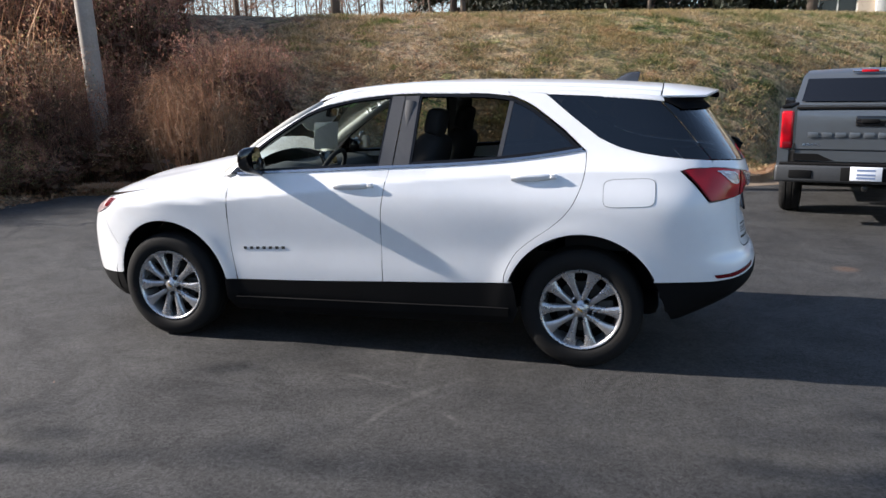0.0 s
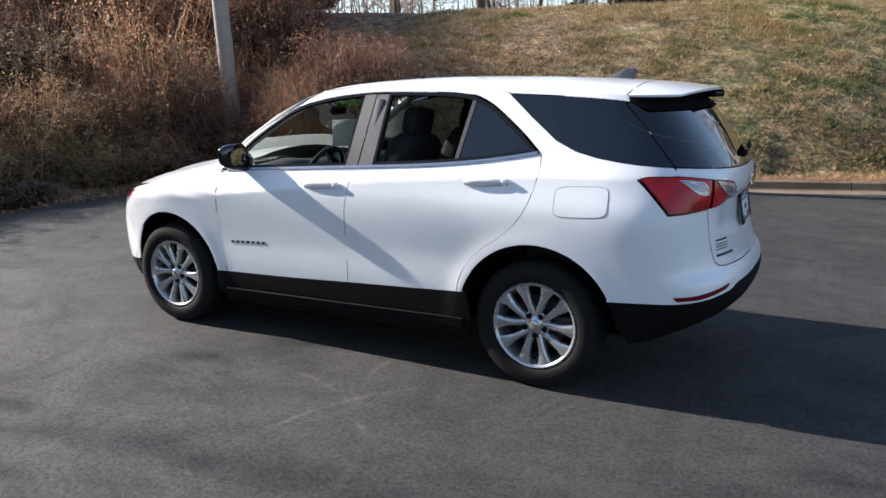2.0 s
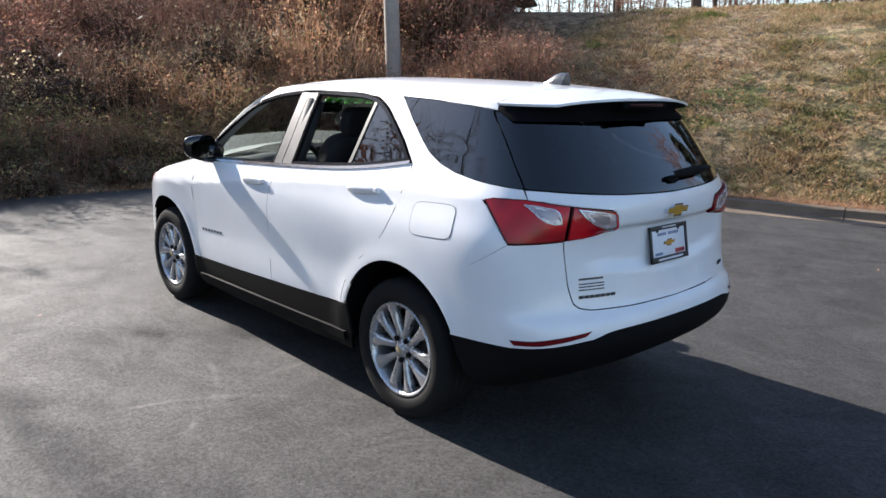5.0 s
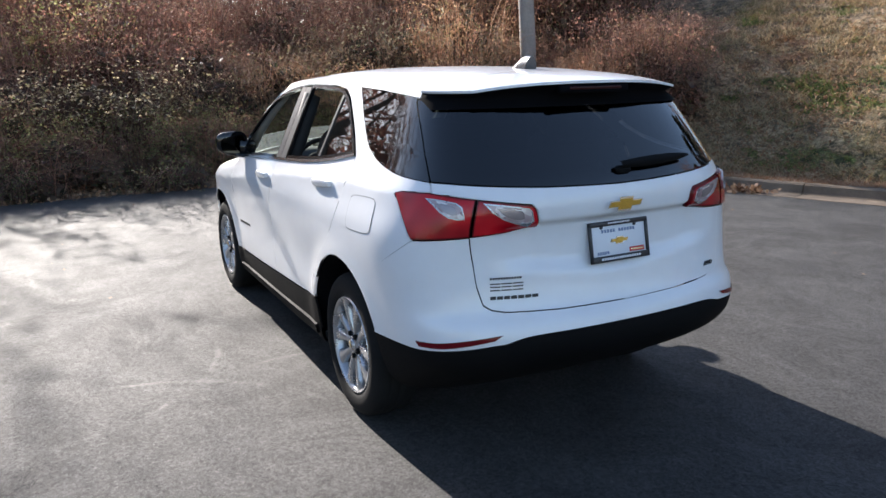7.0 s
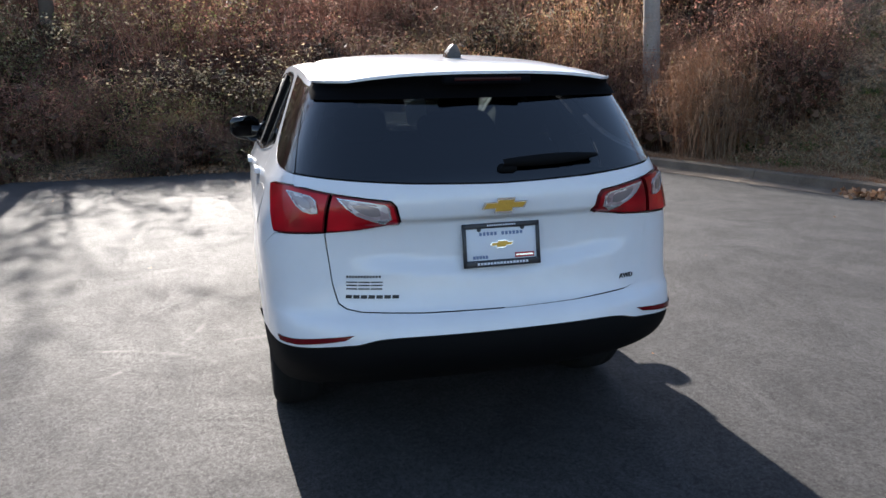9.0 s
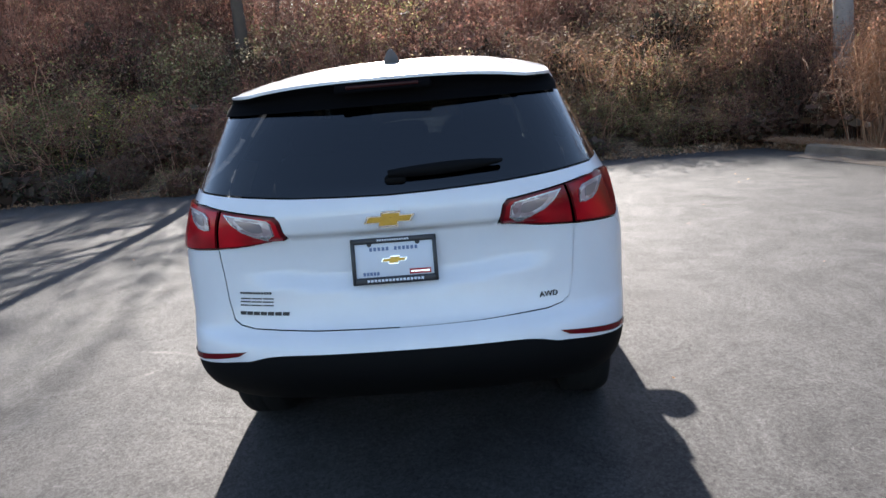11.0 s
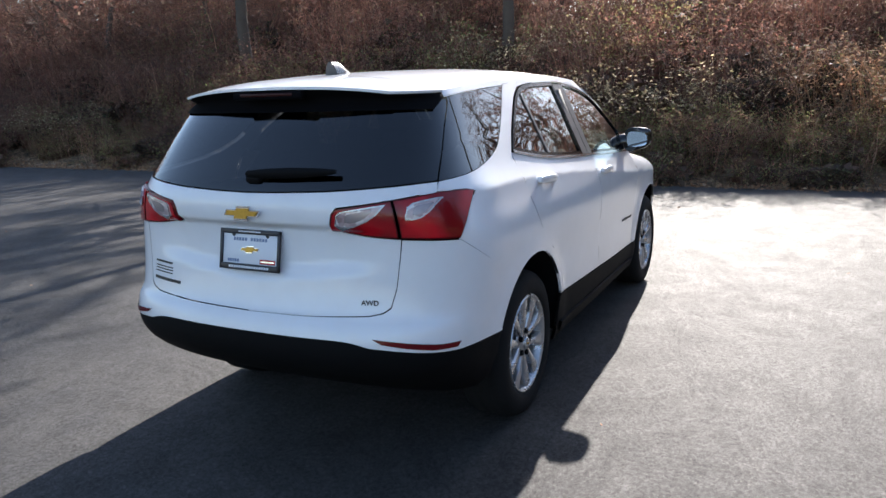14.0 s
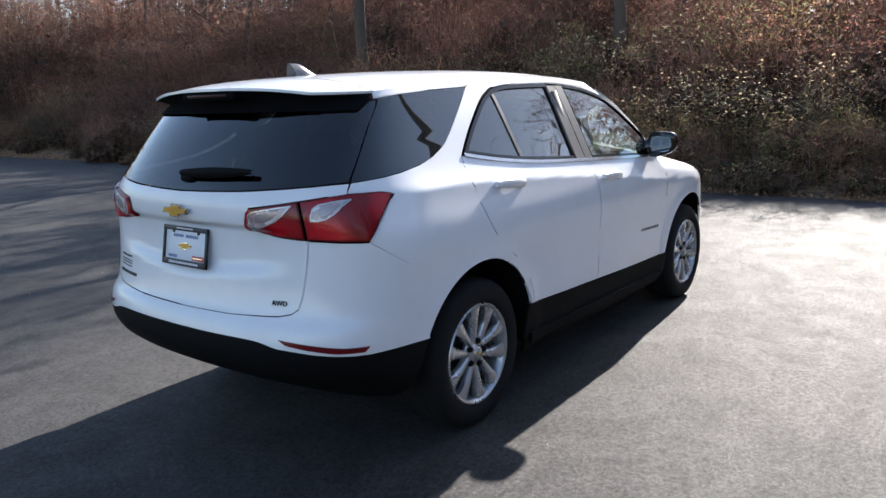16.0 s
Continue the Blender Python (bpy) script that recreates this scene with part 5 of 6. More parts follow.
for a in (0, 90, 180):
    d = Vector((math.cos(radians(a + 90)), math.sin(radians(a + 90)), 0))
    tube("steering_spoke", [m @ (d * 0.06), m @ (d * 0.18)], 0.016, CABIN, steering, sides=8)
tube("steering_column", [(-0.37, -0.38, 1.02), (-0.62, -0.38, 0.9)], 0.05, CABIN, suv, sides=12)
box_part("centre_screen", (0.03, 0.22, 0.13), pose(-0.55, 0.02, 1.12, 0, -20, 0), GLOSS_BLACK, suv, "", 0.01)
box_part("centre_console", (0.85, 0.24, 0.26), pose(0.0, 0, 0.62), CABIN_GREY, suv, "", 0.04)
cushion("interior_mirror", (0.035, 0.24, 0.075), pose(-0.50, 0.0, 1.465, 0, 15, 8), GLOSS_BLACK, suv)
tube("mirror_stalk", [(-0.50, 0, 1.47), (-0.55, 0, 1.515)], 0.012, GLOSS_BLACK, suv, sides=8)
rows = [[(x, 0.60 * v, float(ROOF_Z(x)) - 0.045 - 0.035 * abs(v) ** 3) for v in np.linspace(-1, 1, 15)] for x in np.linspace(-0.22, 1.78, 20)]
grid_part("headliner", rows, HEADLINER, suv, "pale headliner")
for side in (-1, 1):
    door_card = [[(float(x), side * (0.77 - 0.04 * (z > 1.0)), z) for x in np.linspace(-0.86, 0.86 + 0.29 * step01((z - 0.5) / 0.5), 12)] for z in (0.42, 0.55, 0.7, 0.82, 0.9, 1.0, 1.09)]
    grid_part("door_card", door_card, CABIN_GREY, suv)
    path = [(-0.93, side * 0.74, 1.10), (-0.70, side * 0.705, 1.28), (-0.48, side * 0.665, 1.42), (-0.28, side * 0.625, 1.525)]
    tube("pillar_trim", path, [0.035, 0.035, 0.035, 0.03], HEADLINER, suv, "pale windscreen pillar trim", 10)
    tube("pillar_trim", [(0.27, side * 0.80, 1.1), (0.29, side * 0.72, 1.3), (0.31, side * 0.635, 1.53)], 0.05, CABIN_GREY, suv, sides=10)
    tube("pillar_trim", [(1.42, side * 0.70, 1.1), (1.25, side * 0.62, 1.35), (1.12, side * 0.54, 1.53)], 0.05, CABIN, suv, sides=10)
    box_part("boot_side", (0.6, 0.05, 0.45), pose(1.55, side * 0.70, 0.90, 0, 0, side * 4), CABIN, suv, "", 0.02)
box_part("parcel_shelf", (0.62, 1.2, 0.02), pose(1.68, 0, 1.08), CABIN, suv, "", 0.005)
# sticker sheet in the windscreen and marker paint on its glass
sheet = box_part("window_sheet", (0.003, 0.19, 0.21), pose(-0.72, 0.36, 1.275, 0, 12, -48), PAPER, suv, "white paper sheet behind the windscreen", 0.001)
for k, y in enumerate((-0.02, 0.07, 0.15, 0.24, 0.33)):
    p, n = skin(np.array([SCREEN(1.51) - WIDE(1.51) + 0.0 + abs(y)]), np.array([1.51]), 1, True, 0.002)
    c = Vector((float(p[0][0]) - 0.012, y, 1.51))
    box_part("marker_stroke", (0.002, 0.065, 0.075), pose(*c, 0, 60, 0), GREEN_MARK, windscreen)


# ---- grey pickup beyond ----
def build_pickup(m):
    truck = thing("pickup_truck", "dark grey metallic pickup truck parked by the kerb", "truck", m)

    def sheet(name, rows, material, label=""):
        ob = grid_part(name, rows, material, truck, label)
        sharp_by_angle(ob.data, 35)
        return ob

    # tailgate: stepped outer face
    rows = []
    for z, y in ((0.72, 0.05), (0.735, 0.03), (0.86, 0.025), (0.875, 0.012), (0.88, 0.012), (1.12, 0.0), (1.25, 0.0), (1.285, 0.008), (1.31, 0.02), (1.325, 0.05), (1.325, 0.12)):
        rows.append([(x, y - 0.012 * (1 - (x / 0.74) ** 2), z) for x in np.linspace(-0.74, 0.74, 21)])
    tailgate = sheet("tailgate", rows, GREY_PAINT)
    box_part("tailgate_cap", (1.5, 0.12, 0.03), pose(0, 0.06, 1.335), CLADDING, tailgate, "black plastic cap", 0.01)
    box_part("handle_plate", (0.29, 0.03, 0.115), pose(0, -0.012, 1.19), GLOSS_BLACK, tailgate, "", 0.015)
    box_part("tailgate_handle", (0.18, 0.03, 0.05), pose(0, -0.028, 1.19), CLADDING, tailgate, "", 0.015)
    for k in range(9):
        box_part("letter_bar", (0.105, 0.008, 0.055), pose(-0.56 + 0.14 * k, -0.013, 1.035), GREY_PAINT, tailgate, "", 0.004)
    for k in range(8):
        box_part("badge_bar", (0.03, 0.006, 0.022), pose(-0.65 + 0.042 * k, 0.006, 0.925), CHROME, tailgate)
    for s in (-1, 1):
        light = box_part("tail_light", (0.13, 0.12, 0.43), pose(s * 0.835, 0.055, 1.09), RED_LENS, truck, "red tail light", 0.025, 3)
        box_part("reverse_lens", (0.09, 0.01, 0.07), pose(s * 0.83, -0.006, 0.92), DARK_RED, light, "", 0.003)
        # bed side with a wheel opening
        pts = [(0.02, 0.62), (0.02, 1.33), (1.78, 1.34), (1.78, 0.58), (1.62, 0.58)] + [(1.12 + 0.47 * math.cos(a), 0.40 + 0.47 * math.sin(a)) for a in np.linspace(radians(22), radians(158), 18)] + [(0.6, 0.58), (0.3, 0.60)]
        bm = bmesh.new()
        f = bm.faces.new([bm.verts.new((s * 0.925, y, z)) for y, z in pts])
        e = bmesh.ops.extrude_face_region(bm, geom=[f])
        bmesh.ops.translate(bm, verts=[v for v in e["geom"] if isinstance(v, bmesh.types.BMVert)], vec=(-s * 0.12, 0, 0))
        bmesh.ops.recalc_face_normals(bm, faces=bm.faces[:])
        part("bed_side", bm, GREY_PAINT, truck, smooth=False)
        box_part("rail_cap", (0.1, 1.76, 0.03), pose(s * 0.86, 0.9, 1.35), CLADDING, truck, "", 0.01)
        rows = [[(s * (0.93 + 0.02 * v), 1.12 + (0.47 + 0.03 * v) * math.cos(a), 0.40 + (0.47 + 0.03 * v) * math.sin(a)) for v in (0.0, 1.0, 1.6)] for a in np.linspace(radians(5), radians(175), 22)]
        sheet("arch_flare", rows, GREY_PAINT)
        # cab side and door lines
        side = [(1.86, 0.5), (1.86, 1.33), (1.93, 1.36), (2.18, 1.72), (2.35, 1.78), (3.3, 1.77), (3.62, 1.70), (4.22, 1.26), (5.1, 1.14), (5.28, 1.0), (5.34, 0.5), (4.9, 0.5)] + [(4.42 + 0.47 * math.cos(a), 0.40 + 0.47 * math.sin(a)) for a in np.linspace(radians(12), radians(168), 18)] + [(3.9, 0.45)]
        bm = bmesh.new()
        f = bm.faces.new([bm.verts.new((s * (0.925 - 0.15 * max(0, z - 1.15) / 0.6 * 1.1), y, z)) for y, z in side])
        e = bmesh.ops.extrude_face_region(bm, geom=[f])
        bmesh.ops.translate(bm, verts=[v for v in e["geom"] if isinstance(v, bmesh.types.BMVert)], vec=(-s * 0.10, 0, 0))
        bmesh.ops.recalc_face_normals(bm, faces=bm.faces[:])
        part("cab_side", bm, GREY_PAINT, truck, smooth=False)
        for y0, y1 in ((2.28, 2.95), (3.05, 3.85)):
            top = 1.70
            pane = [(s * (0.928 - 0.22 * max(0, z - 1.15) / 0.6), y, z) for y, z in ((y0 - 0.12, 1.32), (y0 + 0.12, top), (min(y1, 3.5), top - 0.02), (y1, 1.30))]
            raw("side_window", pane, [(0, 1, 2, 3)], GLOSS_BLACK, truck, "dark side glass")
        mirror = cushion("door_mirror", (0.16, 0.1, 0.2), pose(s * 1.03, 3.72, 1.30), GLOSS_BLACK, truck)
    # cab back, roof, bonnet
    rows = []
    for y, z, w in ((1.86, 0.6, 0.86), (1.86, 1.33, 0.86), (1.93, 1.37, 0.87), (2.16, 1.70, 0.80), (2.22, 1.745, 0.77), (2.35, 1.785, 0.73), (2.8, 1.80, 0.72), (3.3, 1.785, 0.72), (3.62, 1.71, 0.73)):
        rows.append([(w * v, y - (0.05 if 1.2 < z < 1.72 and y < 2.3 else 0) * (1 - v * v), z + (0.02 if z > 1.74 else 0) * (1 - v * v)) for v in np.linspace(-1, 1, 17)])
    sheet("cab_shell", rows, GREY_PAINT)
    rows = [[(0.79 * v * (1 - 0.07 * u), 1.905 + 0.215 * u - 0.05 * (1 - v * v) - 0.015, 1.375 + 0.30 * u) for v in np.linspace(-1, 1, 13)] for u in np.linspace(0, 1, 5)]
    sheet("rear_window", rows, GLOSS_BLACK, "dark rear window")
    rows = [[(0.80 * v - 0.06 * v * u, 4.25 - 0.66 * u, 1.24 + 0.47 * u) for v in np.linspace(-1, 1, 9)] for u in np.linspace(0, 1, 5)]
    sheet("windscreen", rows, GLOSS_BLACK, "dark windscreen")
    rows = [[(0.86 * v, y, z + 0.04 * (1 - v * v)) for v in np.linspace(-1, 1, 11)] for y, z in ((4.2, 1.22), (4.6, 1.18), (5.0, 1.12), (5.25, 1.0), (5.36, 0.8), (5.36, 0.45))]
    sheet("bonnet", rows, GREY_PAINT)
    brake = box_part("brake_light", (0.42, 0.05, 0.04), pose(0, 2.14, 1.765), CHROME, truck, "clear lens round the high brake light", 0.012)
    box_part("red_lens", (0.2, 0.02, 0.034), pose(0, 2.112, 1.765), RED_LENS, brake, "", 0.006)
    tube("aerial", [(0.15, 3.5, 1.79), (0.15, 3.52, 2.0)], 0.008, CLADDING, truck)
    # bed floor, bulkhead
    box_part("bed_floor", (1.5, 1.8, 0.08), pose(0, 0.92, 0.78), CLADDING, truck)
    # rear bumper with its step corners and the plate
    bumper = box_part("rear_bumper", (1.86, 0.22, 0.20), pose(0, -0.02, 0.605), DARK_GREY_PAINT, truck, "dark grey rear bumper with a black step pad", 0.03)
    box_part("bumper_pad", (1.78, 0.2, 0.02), pose(0, -0.02, 0.712), CLADDING, bumper, "", 0.006)
    box_part("plate_well", (0.5, 0.02, 0.15), pose(0, -0.128, 0.61), CLADDING, bumper, "", 0.006)
    plate = box_part("number_plate", (0.31, 0.012, 0.155), pose(0, -0.145, 0.62), PLATE_WHITE, bumper, "pale dealer plate", 0.004)
    for z in (0.66, 0.61, 0.575):
        box_part("plate_bar", (0.18, 0.004, 0.02), pose(0, -0.152, z), BLUE_INK, plate)
    for s in (-1, 1):
        box_part("corner_step", (0.24, 0.03, 0.09), pose(s * 0.66, -0.125, 0.60), CLADDING, bumper, "", 0.008)
    tube("hitch", [(0, 0.1, 0.45), (0, -0.08, 0.45)], 0.035, DARK_METAL, truck)
    tube("axle", [(-0.75, 1.12, 0.38), (0.75, 1.12, 0.38)], 0.06, DARK_METAL, truck)
    box_part("chassis", (0.95, 4.6, 0.2), pose(0, 2.7, 0.52), CLADDING, truck, "", 0.03)
    box_part("spare_wheel", (0.62, 0.62, 0.2), pose(0, 0.75, 0.56), RUBBER, truck, "", 0.09, 3)
    for y in (1.12, 4.42):
        for s in (-1, 1):
            hub = new("wheel")
            hub.parent = truck
            hub.matrix_local = pose(s * 0.93, y, 0.385, 0, 0, 90 if s > 0 else -90)
            lathe("tyre", [(0.235, 0.02), (0.25, 0.0), (0.33, 0.002), (0.365, 0.02), (0.383, 0.045), (0.385, 0.08), (0.379, 0.085), (0.379, 0.095), (0.385, 0.1), (0.385, 0.15), (0.379, 0.155), (0.379, 0.165), (0.385, 0.17), (0.383, 0.21), (0.36, 0.24), (0.25, 0.25)], RUBBER, hub, steps=40)
            lathe("rim", [(0.0, 0.05), (0.06, 0.05), (0.1, 0.07), (0.2, 0.04), (0.236, 0.015), (0.23, 0.2)], ALLOY, hub, steps=32)
    return truck


build_pickup(pose(4.05, 4.23, 0, 0, 0, -12.5))


# ---- far buildings ----
def build_block(name, label, x0, y0, width, depth, height, base, storeys, bays, turn, wall_material):
    house = thing(name, label, "building", pose(x0, y0, base, 0, 0, turn))
    gap = width / bays
    # front wall with openings, bay by bay
    store = height / storeys
    for k in range(bays):
        for s in range(storeys):
            cx, cz = (k + 0.5) * gap, s * store
            w, sill, head = gap * 0.24, cz + 0.9, cz + 2.3
            for size, at in (((gap * 0.5 - w, 0.3, store), (cx - (gap * 0.5 + w) / 2, 0.15, cz + store / 2)), ((gap * 0.5 - w, 0.3, store), (cx + (gap * 0.5 + w) / 2, 0.15, cz + store / 2)), ((2 * w, 0.3, 0.9), (cx, 0.15, cz + 0.45)), ((2 * w, 0.3, store - 2.3), (cx, 0.15, (head + cz + store) / 2))):
                box_part("wall_panel", size, Matrix.Translation(at), wall_material, house)
    for k in range(bays):
        for s in range(storeys):
            cx, cz = (k + 0.5) * gap, s * store
            w = gap * 0.24
            win = box_part("window", (2 * w, 0.06, 1.4), pose(cx, 0.2, cz + 1.6), GLOSS_BLACK, house, "dark window pane")
            for dx in (-w, 0, w):
                box_part("window_frame", (0.08, 0.1, 1.4), pose(cx + dx * 0.96, 0.16, cz + 1.6), PAPER, win)
            box_part("window_sill", (2 * w + 0.2, 0.14, 0.08), pose(cx, -0.03, cz + 0.87), PAPER, win)
    for k in range(bays + 1):
        box_part("pilaster", (0.55, 0.25, height), pose(k * gap, -0.12, height / 2), PAPER, house, "", 0.02)
    box_part("rear_wall", (width, depth, height), pose(width / 2, 0.3 + depth / 2, height / 2), wall_material, house)
    box_part("roof", (width + 0.8, depth + 1.0, 0.4), pose(width / 2, 0.3 + depth / 2, height + 0.2), CONCRETE, house, "", 0.05)
    return house


build_block("office_building", "beige stucco building behind the lawn bank", 9.9, 46.0, 27.0, 12.0, 7.0, 4.2, 2, 6, -6, STUCCO)
build_block("far_house", "pale grey building seen between bare trees", -44.0, -20.0, 18.0, 9.0, 6.4, 2.4, 2, 4, -52, CONCRETE)


# ---- plants ----
class Patch:
    """Gathers many small strips and leaves into one mesh."""

    def __init__(self, seed):
        self.rng = np.random.default_rng(seed)
        self.v, self.f, self.m, self.count = [], [], [], 0

    def add(self, verts, faces, material=0):
        verts = np.asarray(verts, float).reshape(-1, 3)
        faces = np.asarray(faces, int) + self.count
        self.v.append(verts)
        self.f.append(faces)
        self.m.append(np.full(len(faces), material))
        self.count += len(verts)

    def stems(self, paths, r0, r1, material=0):
        """Three-sided stems along paths of shape (n, steps, 3)."""
        n, steps, _ = paths.shape
        ahead = np.gradient(paths, axis=1)
        ahead /= np.maximum(np.linalg.norm(ahead, axis=-1, keepdims=True), 1e-9)
        ref = np.where(np.abs(ahead[..., 2:3]) < 0.9, [[[0.0, 0, 1]]], [[[1.0, 0, 0]]])
        a = np.cross(ahead, ref)
        a /= np.maximum(np.linalg.norm(a, axis=-1, keepdims=True), 1e-9)
        b = np.cross(a, ahead)
        r = np.linspace(0, 1, steps)[None, :, None]
        r0 = np.broadcast_to(np.asarray(r0, float).reshape(-1, 1, 1), (n, 1, 1))
        r = r0 * (1 - r) + np.asarray(r1, float).reshape(-1, 1, 1) * r
        rings = [paths + r * (math.cos(t) * a + math.sin(t) * b) for t in (0, 2.094, 4.189)]
        verts = np.stack(rings, 2).reshape(-1, 3)
        i = (np.arange(n)[:, None, None] * steps + np.arange(steps - 1)[None, :, None]) * 3
        k, j = np.array([0, 1, 2])[None, None, :], np.array([1, 2, 0])[None, None, :]
        faces = np.stack([i + k, i + j, i + 3 + j, i + 3 + k], -1).reshape(-1, 4)
        self.add(verts, faces, material)

    def leaves(self, at, size, material=0, long=1.7, up=0.3):
        """Folded diamond leaves at the given places."""
        n = len(at)
        d = self.rng.normal(size=(n, 3)) + [0, 0, -up]
        d /= np.linalg.norm(d, axis=1, keepdims=True)
        e = np.cross(d, self.rng.normal(size=(n, 3)))
        e /= np.linalg.norm(e, axis=1, keepdims=True)
        g = np.cross(d, e)
        s = (size * self.rng.uniform(0.6, 1.4, n))[:, None]
        pts = np.stack([at, at + d * s * long * 0.5 + e * s * 0.5 + g * s * 0.15, at + d * s * long, at + d * s * long * 0.5 - e * s * 0.5 + g * s * 0.15], 1)
        self.add(pts, np.arange(4 * n).reshape(n, 4), material)

    def blades(self, at, height, width, material=0, lean=0.5):
        n = len(at)
        t = self.rng.normal(size=(n, 3)) * lean
        t[:, 2] = 1
        h = (height * self.rng.uniform(0.5, 1.5, n))[:, None]
        w = self.rng.normal(size=(n, 3)) * [1, 1, 0]
        w = w / np.maximum(np.linalg.norm(w, axis=1, keepdims=True), 1e-6) * width / 2
        pts = np.stack([at - w, at + w, at + t * h], 1)
        self.add(pts, np.arange(3 * n).reshape(n, 3), material)

    def mesh(self, name):
        me = bpy.data.meshes.new(name)
        verts = np.concatenate(self.v)
        sizes = np.concatenate([np.full(len(f), f.shape[1]) for f in self.f])
        loops = np.concatenate([f.ravel() for f in self.f])
        me.vertices.add(len(verts))
        me.vertices.foreach_set("co", verts.ravel())
        me.loops.add(len(loops))
        me.loops.foreach_set("vertex_index", loops.astype(np.int32))
        me.polygons.add(len(sizes))
        me.polygons.foreach_set("loop_start", np.r_[0, np.cumsum(sizes)[:-1]].astype(np.int32))
        me.polygons.foreach_set("material_index", np.concatenate(self.m).astype(np.int32))
        me.update(calc_edges=True)
        me.validate()
        return me


def arching(rng, n, spread, height, steps=7, droop=0.7, wild=0.25):
    """Paths of canes that rise from the ground and bend over."""
    a, r = rng.uniform(0, 2 * math.pi, n), spread * np.sqrt(rng.uniform(0, 1, n)) * 0.7
    root = np.stack([r * np.cos(a), r * np.sin(a), np.zeros(n) - 0.05], 1)
    b = a + rng.normal(0, 0.7, n)
    out = np.stack([np.cos(b), np.sin(b), np.zeros(n)], 1)
    h, reach = height * rng.uniform(0.55, 1.15, n), spread * rng.uniform(0.2, 0.95, n)
    t = np.linspace(0, 1, steps)[None, :, None]
    rise = np.sin(t * math.pi * (0.5 + 0.28 * droop))
    path = root[:, None] + out[:, None] * reach[:, None, None] * t**1.3 + np.array([0, 0, 1.0]) * h[:, None, None] * rise
    return path + np.cumsum(rng.normal(0, wild * 0.12, path.shape), 1) * [1, 1, 0.7]


def bush_parts(seed, spread, height, stems, leaves, leaf_size, leaf_parts, droop=0.7, shell=0.7, capped=False):
    """Canes and leaves of one bush, heaped in lobes. leaf_parts: how the leaves divide over its two leaf materials."""
    canes, foliage = Patch(seed), Patch(seed + 90)
    rng = canes.rng
    open_crown = shell < 0.3
    paths = arching(rng, stems, spread, height * 1.08, 6, droop, 0.55 if open_crown else 0.4)
    canes.stems(paths, rng.uniform(0.004, 0.010, stems), 0.0015)
    n = int(stems * (5 if open_crown else 2.5))
    start = paths[rng.integers(0, stems, n), rng.integers(1, 6, n)]
    d = rng.normal(size=start.shape) + [0, 0, 0.15]
    d = d / np.linalg.norm(d, axis=1, keepdims=True) * rng.uniform(0.2, 0.65, n)[:, None]
    t = np.linspace(0, 1, 3)[None, :, None]
    canes.stems(start[:, None] + d[:, None] * t + np.array([0, 0, -0.16]) * t * t, 0.004, 0.001)
    n1 = int(leaves * shell)
    at = [paths[rng.integers(0, stems, leaves - n1), rng.integers(1, 6, leaves - n1)] + rng.normal(0, 0.10, (leaves - n1, 3))]
    split = [rng.uniform(0, 1, leaves - n1) < leaf_parts]
    # lobes: a heap of leafy humps of uneven size
    lobes = 6
    a, r = rng.uniform(0, 2 * math.pi, lobes), spread * rng.uniform(0.1, 0.72, lobes)
    size = spread * rng.uniform(0.3, 0.6, lobes)
    hump = np.stack([r * np.cos(a), r * np.sin(a), np.maximum(height * (0.95 - 0.75 * (r / spread) ** 1.4) * rng.uniform(0.6, 1.05, lobes) - size * 0.7, 0.05)], 1)
    which = rng.choice(lobes, n1, p=size**2 / np.sum(size**2))
    out = rng.normal(size=(n1, 3)) + [0, 0, 0.5]
    out /= np.linalg.norm(out, axis=1, keepdims=True)
    depth = 1 - np.abs(rng.normal(0, 0.1, n1)) + 0.10 * np.sin(7 * out[:, 0] + seed) * np.sin(6 * out[:, 1] + 2 * seed)
    at.append(hump[which] + out * (size[which] * depth)[:, None] * [1, 1, 0.9])
    mix = np.clip(leaf_parts + rng.normal(0, 0.3, lobes), 0.05, 0.97)
    split.append(rng.uniform(0, 1, n1) < mix[which])
    at, split = np.concatenate(at), np.concatenate(split)
    above = at[:, 2] > 0.02
    at, split = at[above], split[above]
    if capped:
        split = rng.uniform(0, 1, len(at)) < 0.9 * step01((at[:, 2] / height - 0.42) / 0.35)
    foliage.leaves(at[split], leaf_size, 0)
    foliage.leaves(at[~split], leaf_size * 0.85, 1)
    # dark filler leaves, added inside the lobes to block light and shade the front
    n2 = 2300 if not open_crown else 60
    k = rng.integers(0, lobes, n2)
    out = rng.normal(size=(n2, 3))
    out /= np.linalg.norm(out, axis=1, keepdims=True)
    filler = hump[k] + out * (size[k] * rng.uniform(0.3, 0.86, n2))[:, None]
    foliage.leaves(filler[filler[:, 2] > 0], 0.15, 2, 1.4)
    return canes, foliage


def limb_path(rng, start, way, length, steps, bend):
    pts, way = [np.array(start)], np.array(way, float)
    for _ in range(steps):
        way = way + rng.normal(0, bend, 3) + [0, 0, bend * 0.25]
        way /= np.linalg.norm(way)
        pts.append(pts[-1] + way * length / steps)
    return np.array(pts)


